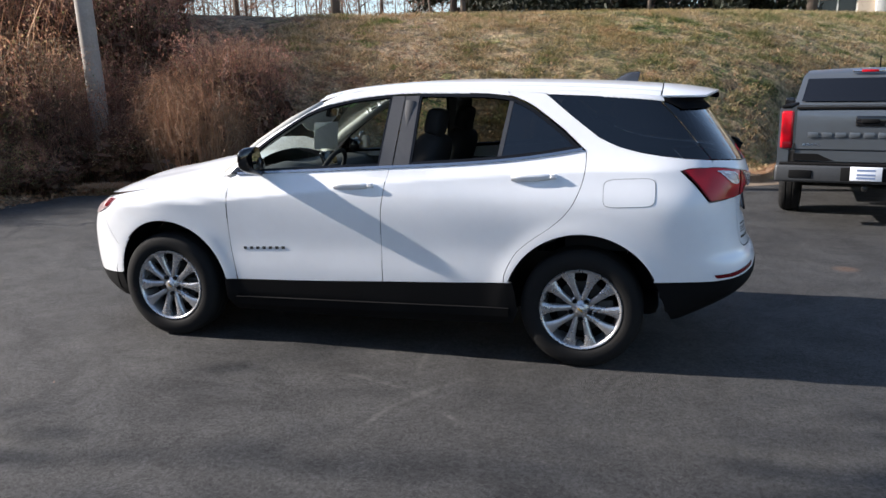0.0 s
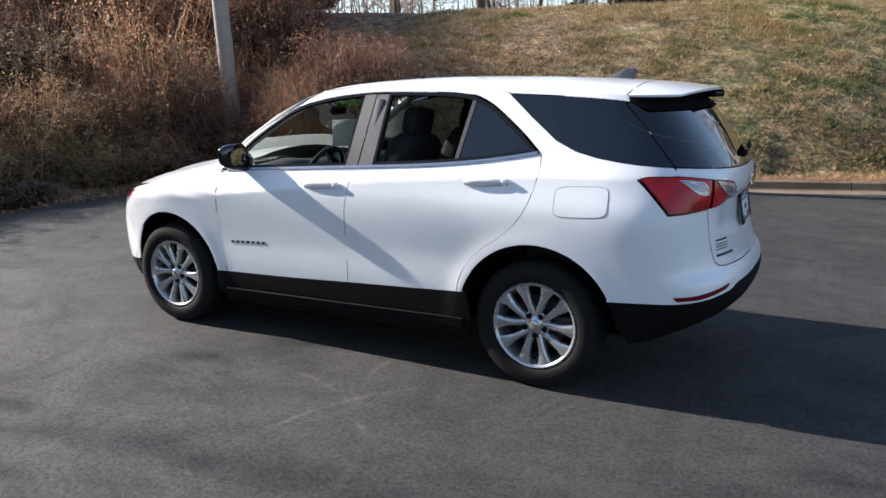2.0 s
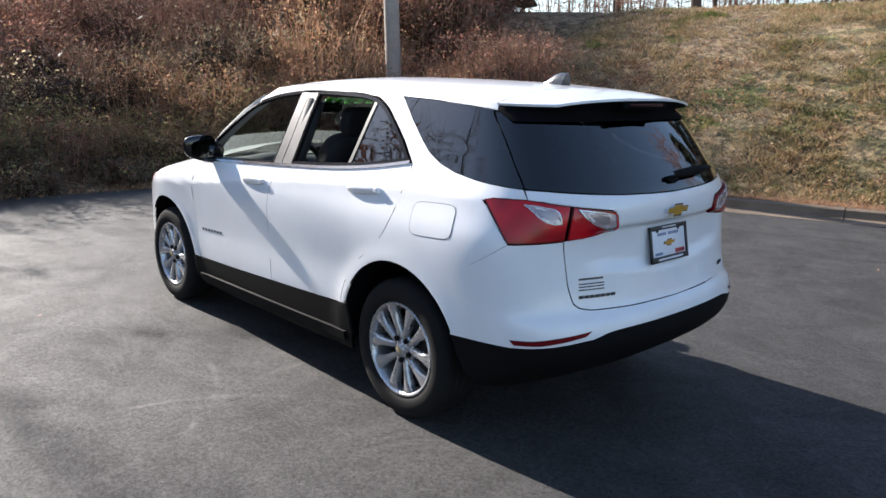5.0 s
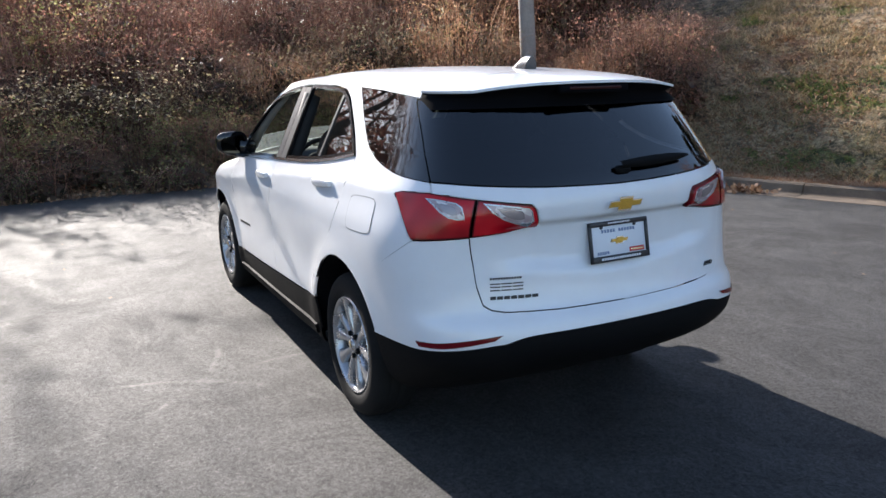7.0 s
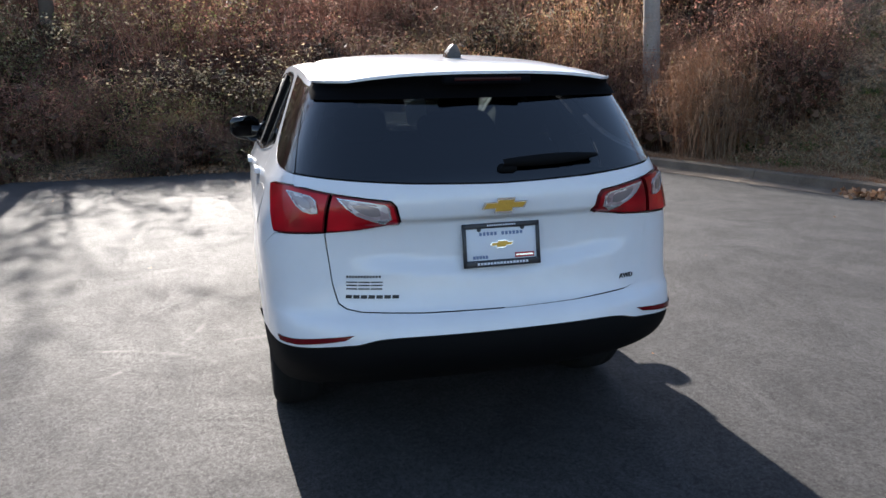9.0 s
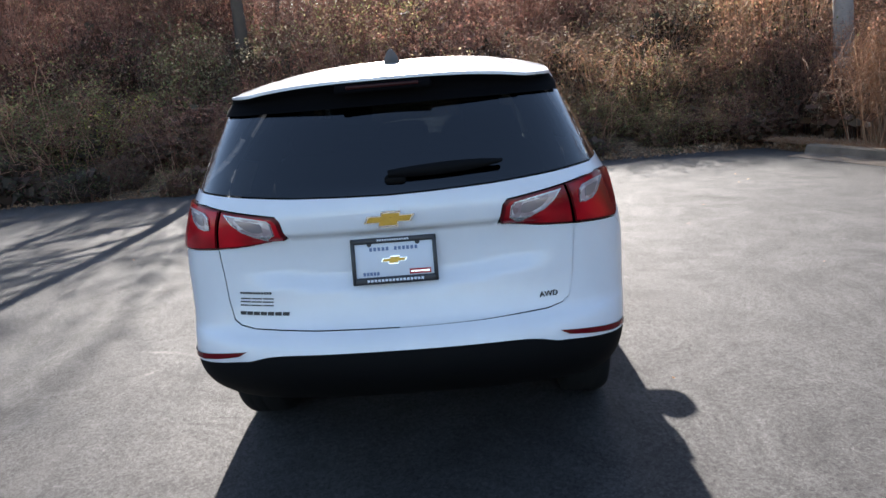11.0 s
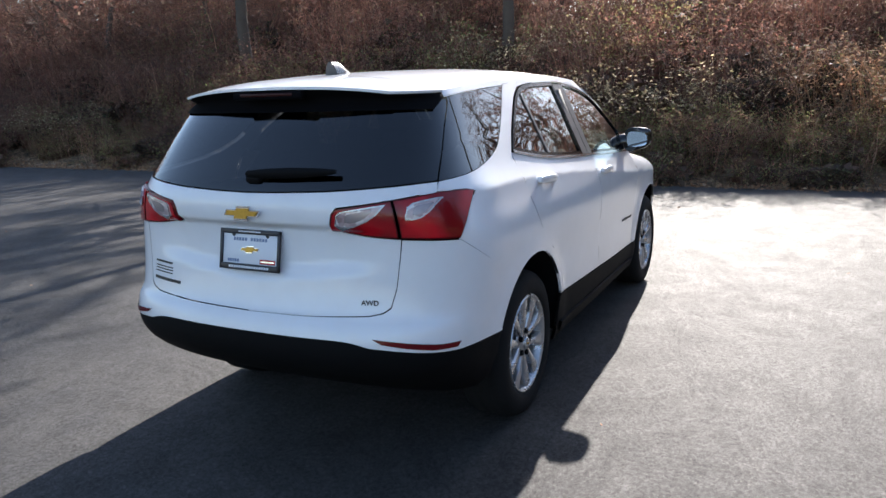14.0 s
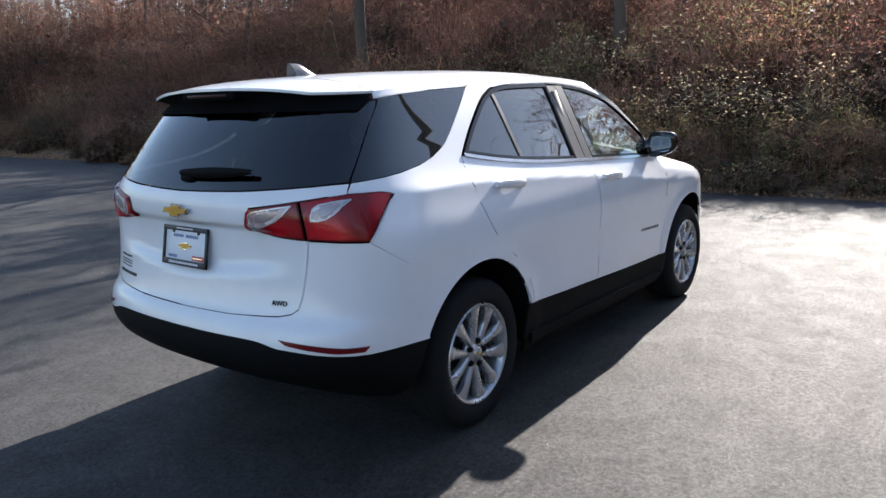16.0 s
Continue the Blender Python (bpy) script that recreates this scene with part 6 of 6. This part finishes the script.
def bare_tree_parts(seed, height, girth, low=0.25, withered=0):
    """Trunk mesh and crown mesh of a leafless tree."""
    rng = np.random.default_rng(seed)
    trunk = limb_path(rng, (0, 0, -0.2), (rng.normal(0, 0.05), rng.normal(0, 0.05), 1), height, 9, 0.06)
    radii = girth * (1 - np.linspace(0, 1, 10) * 0.88) ** 1.1
    radii[0] *= 1.25
    tv, tf = tube_data([Vector(p) for p in trunk], list(radii), 9)
    crown = Patch(seed + 500)
    limbs = []
    for _ in range(15):
        u = rng.uniform(low, 0.97)
        s = trunk[int(u * 9)] + (trunk[min(9, int(u * 9) + 1)] - trunk[int(u * 9)]) * (u * 9 % 1)
        a = rng.uniform(0, 2 * math.pi)
        way = (math.cos(a), math.sin(a), rng.uniform(0.15, 0.9))
        limbs.append((limb_path(rng, s, np.array(way) / np.linalg.norm(way), height * rng.uniform(0.22, 0.42) * (1.15 - u * 0.6), 6, 0.16), girth * 0.42 * (1.1 - u)))
    crown.stems(np.array([p for p, _ in limbs]), np.array([r for _, r in limbs]), 0.006)
    subs = []
    for path, _ in limbs:
        for _ in range(8):
            k = rng.integers(1, 7)
            w = rng.normal(size=3) + (path[k] - path[k - 1]) * 3 + [0, 0, 0.2]
            subs.append(limb_path(rng, path[k], w / np.linalg.norm(w), height * rng.uniform(0.08, 0.2), 4, 0.2))
    subs = np.array(subs)
    crown.stems(subs, rng.uniform(0.01, 0.022, len(subs)), 0.004)
    fine = []
    for path in subs:
        for _ in range(4):
            k = rng.integers(1, 5)
            w = rng.normal(size=3) + (path[k] - path[k - 1]) * 2 + [0, 0, 0.1]
            fine.append(limb_path(rng, path[k], w / np.linalg.norm(w), height * rng.uniform(0.04, 0.11), 1, 0.25))
    fine = np.array(fine)
    crown.stems(fine, 0.005, 0.002)
    if withered:
        k = rng.integers(0, len(subs), withered // 14)
        at = subs[np.repeat(k, 14), rng.integers(1, 5, len(k) * 14)] + rng.normal(0, 0.13, (len(k) * 14, 3))
        crown.leaves(at, 0.09, 1, 1.6, 0.6)
    return (tv, tf), crown


def bare_tree(seed, height, girth, m, low=0.25, withered=0, label="tall leafless tree with a bare grey-brown trunk"):
    tree = thing("bare_tree", label, "tree", m, "bare trees")
    (tv, tf), crown = bare_tree_parts(seed, height, girth, low, withered)
    raw("trunk", tv, tf, BARK, tree, smooth=True)
    link_mesh("crown", crown.mesh("crown"), [TWIG, BROWN_LEAF], tree)
    return tree


def conifer(seed, height, m):
    """A dark evergreen with drooping boughs of needles."""
    tree = thing("conifer", "dark green conifer with drooping boughs on the bank", "tree", m, "conifers")
    rng = np.random.default_rng(seed)
    raw("trunk", *tube_data([(0, 0, -0.2), (0.03, 0, height * 0.4), (0, 0.04, height)], [0.22, 0.15, 0.03], 9), BARK, tree, smooth=True)
    p = Patch(seed)
    boughs = []
    for u in np.sort(rng.uniform(0.02, 0.98, 90) ** 1.3):
        a, reach = rng.uniform(0, 2 * math.pi), (1 - u) ** 0.8 * height * 0.30 + 0.3
        t = np.linspace(0, 1, 7)
        boughs.append(np.stack([np.cos(a) * reach * t, np.sin(a) * reach * t, height * u + 0.15 * reach * t - 0.42 * reach * t**2], 1) + np.cumsum(rng.normal(0, 0.02, (7, 3)), 0))
    boughs = np.array(boughs)
    p.stems(boughs, 0.022, 0.006, 0)
    n = 15000
    at = boughs[rng.integers(0, 90, n), rng.integers(1, 7, n)] + rng.normal(0, 0.17, (n, 3)) * [1, 1, 0.6]
    p.leaves(at, 0.1, 1, 2.6, 0.6)
    ob = link_mesh("crown", p.mesh("crown"), [BARK, NEEDLE], tree)
    return tree


def land(x, y):
    return float(hill_height(np.array(x), np.array(y)))


# bushes: a few kinds, then copies along the edge of the car park
KINDS = [
    ("bramble_bush", "reddish brown bramble mound with withered leaves", 1.4, 1.75, 120, 15000, 0.0225, 0.85, (TWIG, BROWN_LEAF, GREEN_LEAF), 0.8),
    ("bramble_bush", "tall brown bramble with tangled bare canes", 1.2, 2.3, 170, 9500, 0.021, 0.92, (TWIG, BROWN_LEAF, PALE_LEAF), 0.6),
    ("honeysuckle_bush", "dull green honeysuckle mound with yellowing leaves", 1.3, 1.5, 80, 16500, 0.0225, 0.75, (TWIG, GREEN_LEAF, BROWN_LEAF), 0.9),
    ("seed_head_bush", "dark twiggy mound capped with pale seed heads", 1.2, 1.7, 130, 9030, 0.0299, 0.4, (TWIG, PALE_LEAF, GREEN_LEAF), 0.8),
    ("low_shrub", "low green shrub at the asphalt's edge", 0.75, 0.6, 60, 4620, 0.0245, 0.7, (TWIG, GREEN_LEAF, BROWN_LEAF), 0.9),
    ("dry_stalk_clump", "tan clump of tall dry stalks bent over", 0.9, 1.8, 190, 1050, 0.0204, 0.6, (STRAW, STRAW, BROWN_LEAF), 0.95),
    ("red_leaf_shrub", "rusty red shrub with dead leaves", 1.25, 2.0, 130, 13700, 0.0225, 0.93, (TWIG, BROWN_LEAF, GREEN_LEAF), 0.7),
    ("thicket", "leafless red-brown thicket of tangled saplings", 1.5, 3.0, 130, 1650, 0.0306, 0.9, (WOOD_TWIG, BROWN_LEAF, GREEN_LEAF), 0.45),
    ("yellow_shrub", "yellow-green leafy shrub in the brown brush", 0.8, 1.5, 60, 2250, 0.034, 0.8, (TWIG, YELLOW_LEAF, GREEN_LEAF), 0.6),
    ("russet_bush", "pinkish orange bush of dry leaves on arching canes", 1.3, 1.9, 150, 11700, 0.0225, 0.85, (STRAW, RUSSET_LEAF, GREEN_LEAF), 0.85),
]
first = {}
rng = np.random.default_rng(11)


CLEAR = ((-10.2, -1.2, 1.5), (-8.9, -1.2, 0.9), (-10.0, -8.0, 1.8), (-8.4, -9.2, 1.6), (-10.3, 3.6, 2.1), (-8.6, 3.4, 0.7))


def plant(kind, x, y, size=1.0, tall=1.0, sink=0.06, marked=False):
    turn = rng.uniform(0, 360)
    # the pole stays clear of leaves towards the car park
    before = (x - 1.75) * -0.64 + (y + 5.0) * 0.77
    if abs((x - 1.75) * 0.77 + (y + 5.0) * 0.635) < 1.2 and before < 14.7 and y > 4.0 or abs((x - 4.6) * 0.535 + (y + 2.0) * 0.845) < 0.9 and before < 14.6 and y > 4.6:
        return None
    if x > -9.6 and 6.5 < y < 14 and math.degrees(math.atan2(y + 1, x - 4.85)) < 139.5:
        return None
    if kind == 5 and x < -7.7:
        return None
    if not marked and (min(math.hypot(x - a, y - b) / r for a, b, r in CLEAR) < 1 or (x < -7.0 and 7.0 < y < 8.1)):
        return None
    # the brush stays under the slant of the low sun, so that the car park lies in the light
    name, label, spread, height, stems, leaves, leaf, share, mats, droop = KINDS[kind]
    if x < -7.9 and -30 < y < 5.5 and kind != 5:
        room = 0.54 * (-7.0 - x) - land(x, y)
        tall = min(tall, max(room, 0.45) / (height * size))
        if tall < 0.55:
            size, tall = size * tall / 0.55, 0.55
    elif x < -10.5 and 5.5 <= y < 16:
        tall = min(tall, max(1.5 + 0.42 * (-9.0 - x) - land(x, y) + land(-9.0, y), 0.8) / (height * size))
    m = Matrix.Translation((x, y, land(x, y) - sink)) @ Matrix.Rotation(radians(turn), 4, "Z")
    scale = Matrix.Diagonal((size, size, size * tall, 1))
    if kind not in first:
        bush = thing(name, label, "bush", None, "roadside bushes")
        canes, foliage = bush_parts(40 + kind, spread, height, stems, leaves, leaf, share, droop, 0.1 if kind in (5, 7) else 0.66, kind == 3)
        link_mesh("tangle", canes.mesh("tangle"), mats[0], bush)
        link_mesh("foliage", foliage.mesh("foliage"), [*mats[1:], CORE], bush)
        first[kind] = bush
    else:
        bush = copy_thing(first[kind], m)
    bush.matrix_world = m @ scale
    return bush


for y in np.arange(-34, 6.6, 1.05):
    for row, (x, size) in enumerate(((-8.7, 0.62), (-10.0, 0.95), (-11.6, 1.2), (-13.6, 1.4))):
        if (row == 3 and rng.uniform() < 0.5) or (row in (1, 2) and rng.uniform() < 0.2) or (y < -15 and row > 0 and rng.uniform() < 0.35):
            continue
        kind = int(rng.choice([0, 1, 2, 3, 6, 9], p=[0.28, 0.22, 0.22, 0.05, 0.18, 0.05]))
        if row == 0:
            kind = int(rng.choice([0, 2, 4, 6], p=[0.3, 0.2, 0.3, 0.2]))
        far = 0.7 if y < -14 else 1.0
        plant(kind, x + rng.normal(0, 0.5), y + rng.normal(0, 0.4), size * rng.uniform(0.55, 1.4), rng.uniform(0.65, 1.25))
for kind, x, y, size, tall in ((3, -10.2, -1.2, 1.35, 0.95), (3, -10.6, 0.4, 0.8, 0.9), (2, -9.2, -2.0, 0.85, 1.0), (2, -9.3, -0.1, 0.8, 1.0), (2, -9.6, -3.2, 1.0, 0.9), (6, -12.0, -0.4, 1.3, 1.25), (8, -9.6, -7.2, 0.8, 1.35), (8, -9.9, -6.4, 0.7, 1.45), (2, -10.0, -7.6, 1.45, 1.0), (2, -10.6, -9.6, 1.4, 0.9), (2, -11.2, -6.2, 1.3, 1.2), (2, -12.6, -5.0, 1.3, 1.2), (4, -8.45, -8.4, 1.45, 1.0), (4, -8.35, -9.6, 1.4, 1.1), (4, -8.5, -10.8, 1.3, 0.9), (9, -10.3, 3.6, 1.55, 0.95), (9, -10.9, 2.4, 1.2, 1.2), (9, -9.9, 5.0, 1.0, 1.0), (9, -11.8, 4.6, 1.3, 1.2), (2, -9.3, 3.2, 0.6, 1.0), (2, -8.55, 4.3, 0.75, 1.0), (0, -8.6, 5.2, 0.8, 1.1), (9, -9.2, 6.0, 0.9, 1.2), (2, -8.9, 2.2, 0.8, 1.1), (9, -10.2, 6.6, 1.1, 1.3), (2, -10.0, 4.2, 1.1, 1.2)):
    plant(kind, x, y, size, tall, marked=True)
for x, y in ((-8.0, 3.4), (-7.95, -0.6), (-8.0, -2.6), (-7.9, -6.4), (-8.0, -9.0), (-8.05, 1.2)):
    plant(4, x, y, rng.uniform(0.7, 1.0), 0.9)
# thickets up the slope and beyond the far end
for k in range(90):
    x, y = rng.uniform(-22, -13.6), rng.uniform(-34, 7.5)
    x = min(x, -16.0) if -13.5 < y < -6.5 else x
    plant(int(rng.choice([7, 7, 1, 6])), x, y, rng.uniform(1.0, 1.5), rng.uniform(0.85, 1.2) * (0.7 if y > -6 else 1.0), marked=True)
for k in range(34):
    x, y = rng.uniform(-19, 3.0), rng.uniform(-50, -35)
    plant(int(rng.choice([7, 7, 1, 0])), x if y < -37 else min(x, -8.5), y, rng.uniform(1.2, 1.7), rng.uniform(0.9, 1.2), marked=True)
for k in range(60):
    x, y = rng.uniform(-17, -9.8), rng.uniform(-37, -15)
    plant(int(rng.choice([7, 7, 1, 6])), x, y, rng.uniform(1.3, 1.6), rng.uniform(1.05, 1.35), marked=True)
# dry stalks and brambles on the bank by the pole
for k in range(30):
    x = rng.uniform(-8.3, -5.0)
    y = float(kerb_y(x)) + rng.uniform(0.65, 2.6)
    aside = abs((x - 1.75) * 0.77 + (y + 5.0) * 0.635)
    if aside > 0.75 and math.hypot(x + 7.98, y - 6.66) > 0.8:
        plant(int(rng.choice([5, 5, 5, 1])), x, y, rng.uniform(0.6, 0.9), rng.uniform(0.75, 1.05), marked=True)
for k in range(34):
    x = rng.uniform(-9.5, -4.6)
    y = float(kerb_y(x)) + rng.uniform(0.9, 4.5) + max(0, x + 6.0) * 0.9
    plant(int(rng.choice([5, 5, 6, 1])), x, y, rng.uniform(0.55, 0.85), rng.uniform(0.75, 1.0))
for x, y in ((-9.2, 6.4), (-9.6, 7.6), (-10.4, 8.6), (-11.5, 9.8), (-10.8, 6.6), (-12.3, 8.2), (-9.0, 9.2), (-13.0, 10.8), (-11.0, 11.6)):
    plant(int(rng.choice([0, 6, 9, 9])), x, y, rng.uniform(0.9, 1.25), rng.uniform(0.9, 1.2))

for k in range(34):
    x = rng.uniform(-19.0, -11.0)
    y = rng.uniform(7.6, 15.0)
    plant(int(rng.choice([0, 9, 6, 7, 9, 2])), x, y, rng.uniform(0.9, 1.3), rng.uniform(0.9, 1.3))

# bare trees behind the brush and along the bank
MAIN = [bare_tree(k, h, g, pose(x, y, land(x, y)), low, 1700 if k in (0, 2) else 300, "tall leafless tree with a dark trunk rising from the brush") for k, (x, y, h, g, low) in enumerate(((-12.15, -4.58, 10.0, 0.175, 0.3), (-21.0, 8.4, 8.0, 0.09, 0.1), (-24.5, -13.5, 11.0, 0.16, 0.2), (-14.4, -15.0, 9.5, 0.11, 0.1), (-11.77, -11.99, 13.0, 0.2, 0.3)))]
for k, (x, y) in enumerate(((-34.0, 9.5), (-30.5, -5.0), (-29.0, 8.0), (-17.2, -19.5), (-15.2, -24.0), (-19.0, -14.0), (-27.0, -3.0), (-25.0, -10.5), (-33.0, 5.5), (-31.0, 12.0), (-36.0, 6.5), (-33.0, 15.5), (-28.5, -8.0), (-14.8, -28.5), (-20.0, -29.0), (-28.0, -17.0), (-27.0, -25.0), (-13.0, -19.5), (-30.0, 2.0), (-29.5, -12.0), (-12.0, -38.0), (-9.5, -42.0), (-15.0, -44.0), (-5.0, -40.0), (-2.0, -46.0), (-18.0, -36.0), (-11.0, -49.0), (1.0, -52.0), (-7.0, -54.0))):
    s = rng.uniform(0.8, 1.15)
    copy_thing(MAIN[k % 5], pose(x, y, land(x, y), 0, 0, rng.uniform(0, 360)) @ Matrix.Diagonal((s, s, s, 1)))
for k, (x, y) in enumerate(((-13.0, 21.0), (-8.5, 19.0), (-10.5, 24.0), (-5.0, 22.5), (-2.0, 26.0), (1.5, 20.5), (-6.8, 28.0), (3.5, 27.0), (6.5, 22.0), (10.0, 25.0), (13.5, 21.0), (-16.0, 25.5), (5.0, 33.0), (-12.0, 33.0), (-1.0, 35.0), (17.0, 28.0), (-17.0, 18.0), (21.0, 24.0))):
    s = rng.uniform(0.6, 0.95)
    copy_thing(MAIN[(k * 3 + 1) % 5], pose(x, y, land(x, y) - 0.05, 0, 0, rng.uniform(0, 360)) @ Matrix.Diagonal((s, s, s, 1)))
for k, (x, y, s) in enumerate(((-19.0, -7.6, 1.0), (-21.5, -6.4, 1.05), (-26.5, -15.0, 1.1), (-16.2, -5.0, 0.6))):
    copy_thing(MAIN[(0, 2)[k % 2]], pose(x, y, land(x, y), 0, 0, 57 * k) @ Matrix.Diagonal((s, s, s, 1)))
GREENS = [conifer(k, h, pose(x, y, land(x, y))) for k, (x, y, h) in enumerate(((-3.2, 27.5, 9.0), (4.3, 24.0, 8.0)))]
for k, (x, y) in enumerate(((0.7, 25.6), (-4.6, 31.5), (-7.0, 31.0), (1.6, 33.5), (-1.5, 25.0))):
    copy_thing(GREENS[k % 2], pose(x, y, land(x, y), 0, 0, 70 * k))

# grass blades on the bank, fallen leaves, straw along the kerb
lawn = Patch(3)
n = 230000
x = lawn.rng.uniform(-7.5, 13.5, n)
d = lawn.rng.uniform(0.24, 7.2, n) ** 1.0
y = kerb_y(x) + d
keep = lawn.rng.uniform(0, 1, n) < np.clip(0.35 + 0.9 * np.array([noise.noise((a * 0.9, b * 0.9, 0.0)) for a, b in zip(x, y)]), 0.08, 1)
x, y = x[keep], y[keep]
lawn.blades(np.stack([x, y, hill_height(x, y) - 0.01], 1), 0.05, 0.018, 0, 1.0)
tufts = 4200
u = lawn.rng.uniform(-7.0, 13.5, tufts)
w = kerb_y(u) + lawn.rng.uniform(0.4, 8.5, tufts)
u, w = np.repeat(u, 22) + lawn.rng.normal(0, 0.1, tufts * 22), np.repeat(w, 22) + lawn.rng.normal(0, 0.05, tufts * 22)
lawn.blades(np.stack([u, w, hill_height(u, w) - 0.01], 1), 0.085, 0.022, 0, 1.0)
tagged(link_mesh("bank_grass", lawn.mesh("bank_grass"), BLADE), "patchy green and straw winter grass blades", "grass", kind="stuff")
leaves = Patch(4)
n = 24000
x = np.where(leaves.rng.uniform(0, 1, n) < 0.5, leaves.rng.uniform(-7.5, -2.0, n), leaves.rng.uniform(-7.5, 12.0, n))
y = kerb_y(x) + np.abs(leaves.rng.normal(0.15, 2.2, n)) + 0.2
leaves.leaves(np.stack([x, y, hill_height(x, y) + 0.015], 1), 0.034, 0, 1.4, 0)
n = 7000
x = -7.65 - np.abs(leaves.rng.normal(0, 0.7, n)) + 0.25
y = leaves.rng.uniform(-32, 7.2, n)
leaves.leaves(np.stack([x, y, np.maximum(hill_height(x, y), 0.0) + 0.015], 1), 0.042, 0, 1.4, 0)
# a small heap swept into the gutter
n = 160
x = leaves.rng.normal(-2.39, 0.16, n)
y = leaves.rng.normal(6.36, 0.07, n) + 0.28 * (x + 2.39)
leaves.leaves(np.stack([x, y, 0.02 + 0.05 * leaves.rng.uniform(0, 1, n)], 1), 0.05, 0, 1.4, 0)
n = 220
x, y = leaves.rng.uniform(-7.2, 6, n), leaves.rng.uniform(-9, 7, n)
near = (np.abs(x) < 2.5) & (np.abs(y) < 1.1)
leaves.leaves(np.stack([x, y, np.full(n, 0.008)], 1)[~near][:60], 0.022, 0, 1.4, 0)
tagged(link_mesh("fallen_leaves", leaves.mesh("fallen_leaves"), LITTER), "scattered brown fallen leaves", "leaves", kind="stuff")
straw = Patch(5)
n = 34000
x = straw.rng.uniform(-7.4, 13.5, n)
y = kerb_y(x) + 0.13 + np.abs(straw.rng.normal(0, 0.22, n))
straw.blades(np.stack([x, y, np.maximum(hill_height(x, y), 0.12)], 1), 0.06, 0.011, 0, 1.1)
tagged(link_mesh("kerb_straw", straw.mesh("kerb_straw"), STRAW), "dead straw-coloured grass along the kerb", "grass", kind="stuff")
# woods up the slope: saplings and twigs too many to count
def woods_mass(name, label, seed, n, m, spots, height, girth, twig, width, spread):
    w = Patch(seed)
    root = spots(w.rng, n)
    root[:, 2] = np.maximum(hill_height(root[:, 0], root[:, 1]), 0) - 0.4
    up = np.stack([w.rng.normal(0, 0.5, n), w.rng.normal(0, 0.5, n), w.rng.uniform(*height, n)], 1)
    w.stems(root[:, None] + up[:, None] * np.linspace(0, 1, 4)[None, :, None] + w.rng.normal(0, 0.07, (n, 4, 3)), w.rng.uniform(0.25, 1.0, n) * girth, girth * 0.15, 0)
    k, t = w.rng.integers(0, n, m), w.rng.uniform(0.0, 1, (m, 1)) ** 1.25
    w.leaves(root[k] + up[k] * t + w.rng.normal(0, spread, (m, 3)), width, 1, twig, -0.12)
    return tagged(link_mesh(name, w.mesh(name), [BARK, WOOD_TWIG]), label, "woods", kind="stuff")


def ring_spots(rng, n):
    # the arc past 4.6 is an unseen backdrop, added for reflections
    a = np.where(rng.uniform(0, 1, n) < 0.6, rng.uniform(2.35, 4.6, n), rng.uniform(4.6, 7.1, n))
    r = np.where(a < 4.6, rng.uniform(44, 90, n), rng.uniform(75, 130, n))
    return np.stack([r * np.cos(a), r * np.sin(a), 0 * a], 1)


def slope_spots(rng, n):
    y = rng.uniform(-44, 13, n)
    x = -22 - rng.uniform(0, 1, n) * 15
    x = np.where(y < -32, rng.uniform(-30, 0, n), x)
    y = np.where(y < -32, rng.uniform(-62, -47, n), y)
    return np.stack([x, y, 0 * x], 1)


def ridge_spots(rng, n):
    """Behind the crest of the bank, in loose clumps."""
    x, y = rng.uniform(-42, 34, n), rng.uniform(26, 62, n)
    y = np.where(x > 5, y + 34, y)
    return np.stack([x + 1.5 * np.sin(1.3 * x), y, 0 * x], 1)


woods_mass("ridge_woods", "bare brown trees and scrub behind the bank", 12, 380, 42000, ridge_spots, (4, 7.5), 0.12, 14.0, 0.045, 1.3)
woods_mass("far_woods", "distant bare brown woods", 6, 900, 50000, ring_spots, (8, 14), 0.16, 12.0, 0.11, 1.5)
woods_mass("slope_woods", "dense brown saplings and undergrowth up the slope", 8, 1300, 80000, slope_spots, (1.8, 3.8), 0.06, 13.0, 0.05, 0.75)


def corner_spots(rng, n):
    return np.stack([rng.uniform(-23, -12.5, n), rng.uniform(-50, -19, n), np.zeros(n)], 1)


def tall_spots(rng, n):
    return np.stack([rng.uniform(-30, -21.5, n), rng.uniform(-48, -17, n), np.zeros(n)], 1)


# tall stand presumed from the shade there, added to darken the corner brush
woods_mass("tall_woods", "tall bare woods behind the far end of the brush", 15, 420, 42000, tall_spots, (6, 10), 0.09, 13.0, 0.05, 0.9)
woods_mass("corner_woods", "dense brown undergrowth at the far end of the brush", 9, 420, 26000, corner_spots, (2.2, 4.2), 0.06, 13.0, 0.045, 0.7)
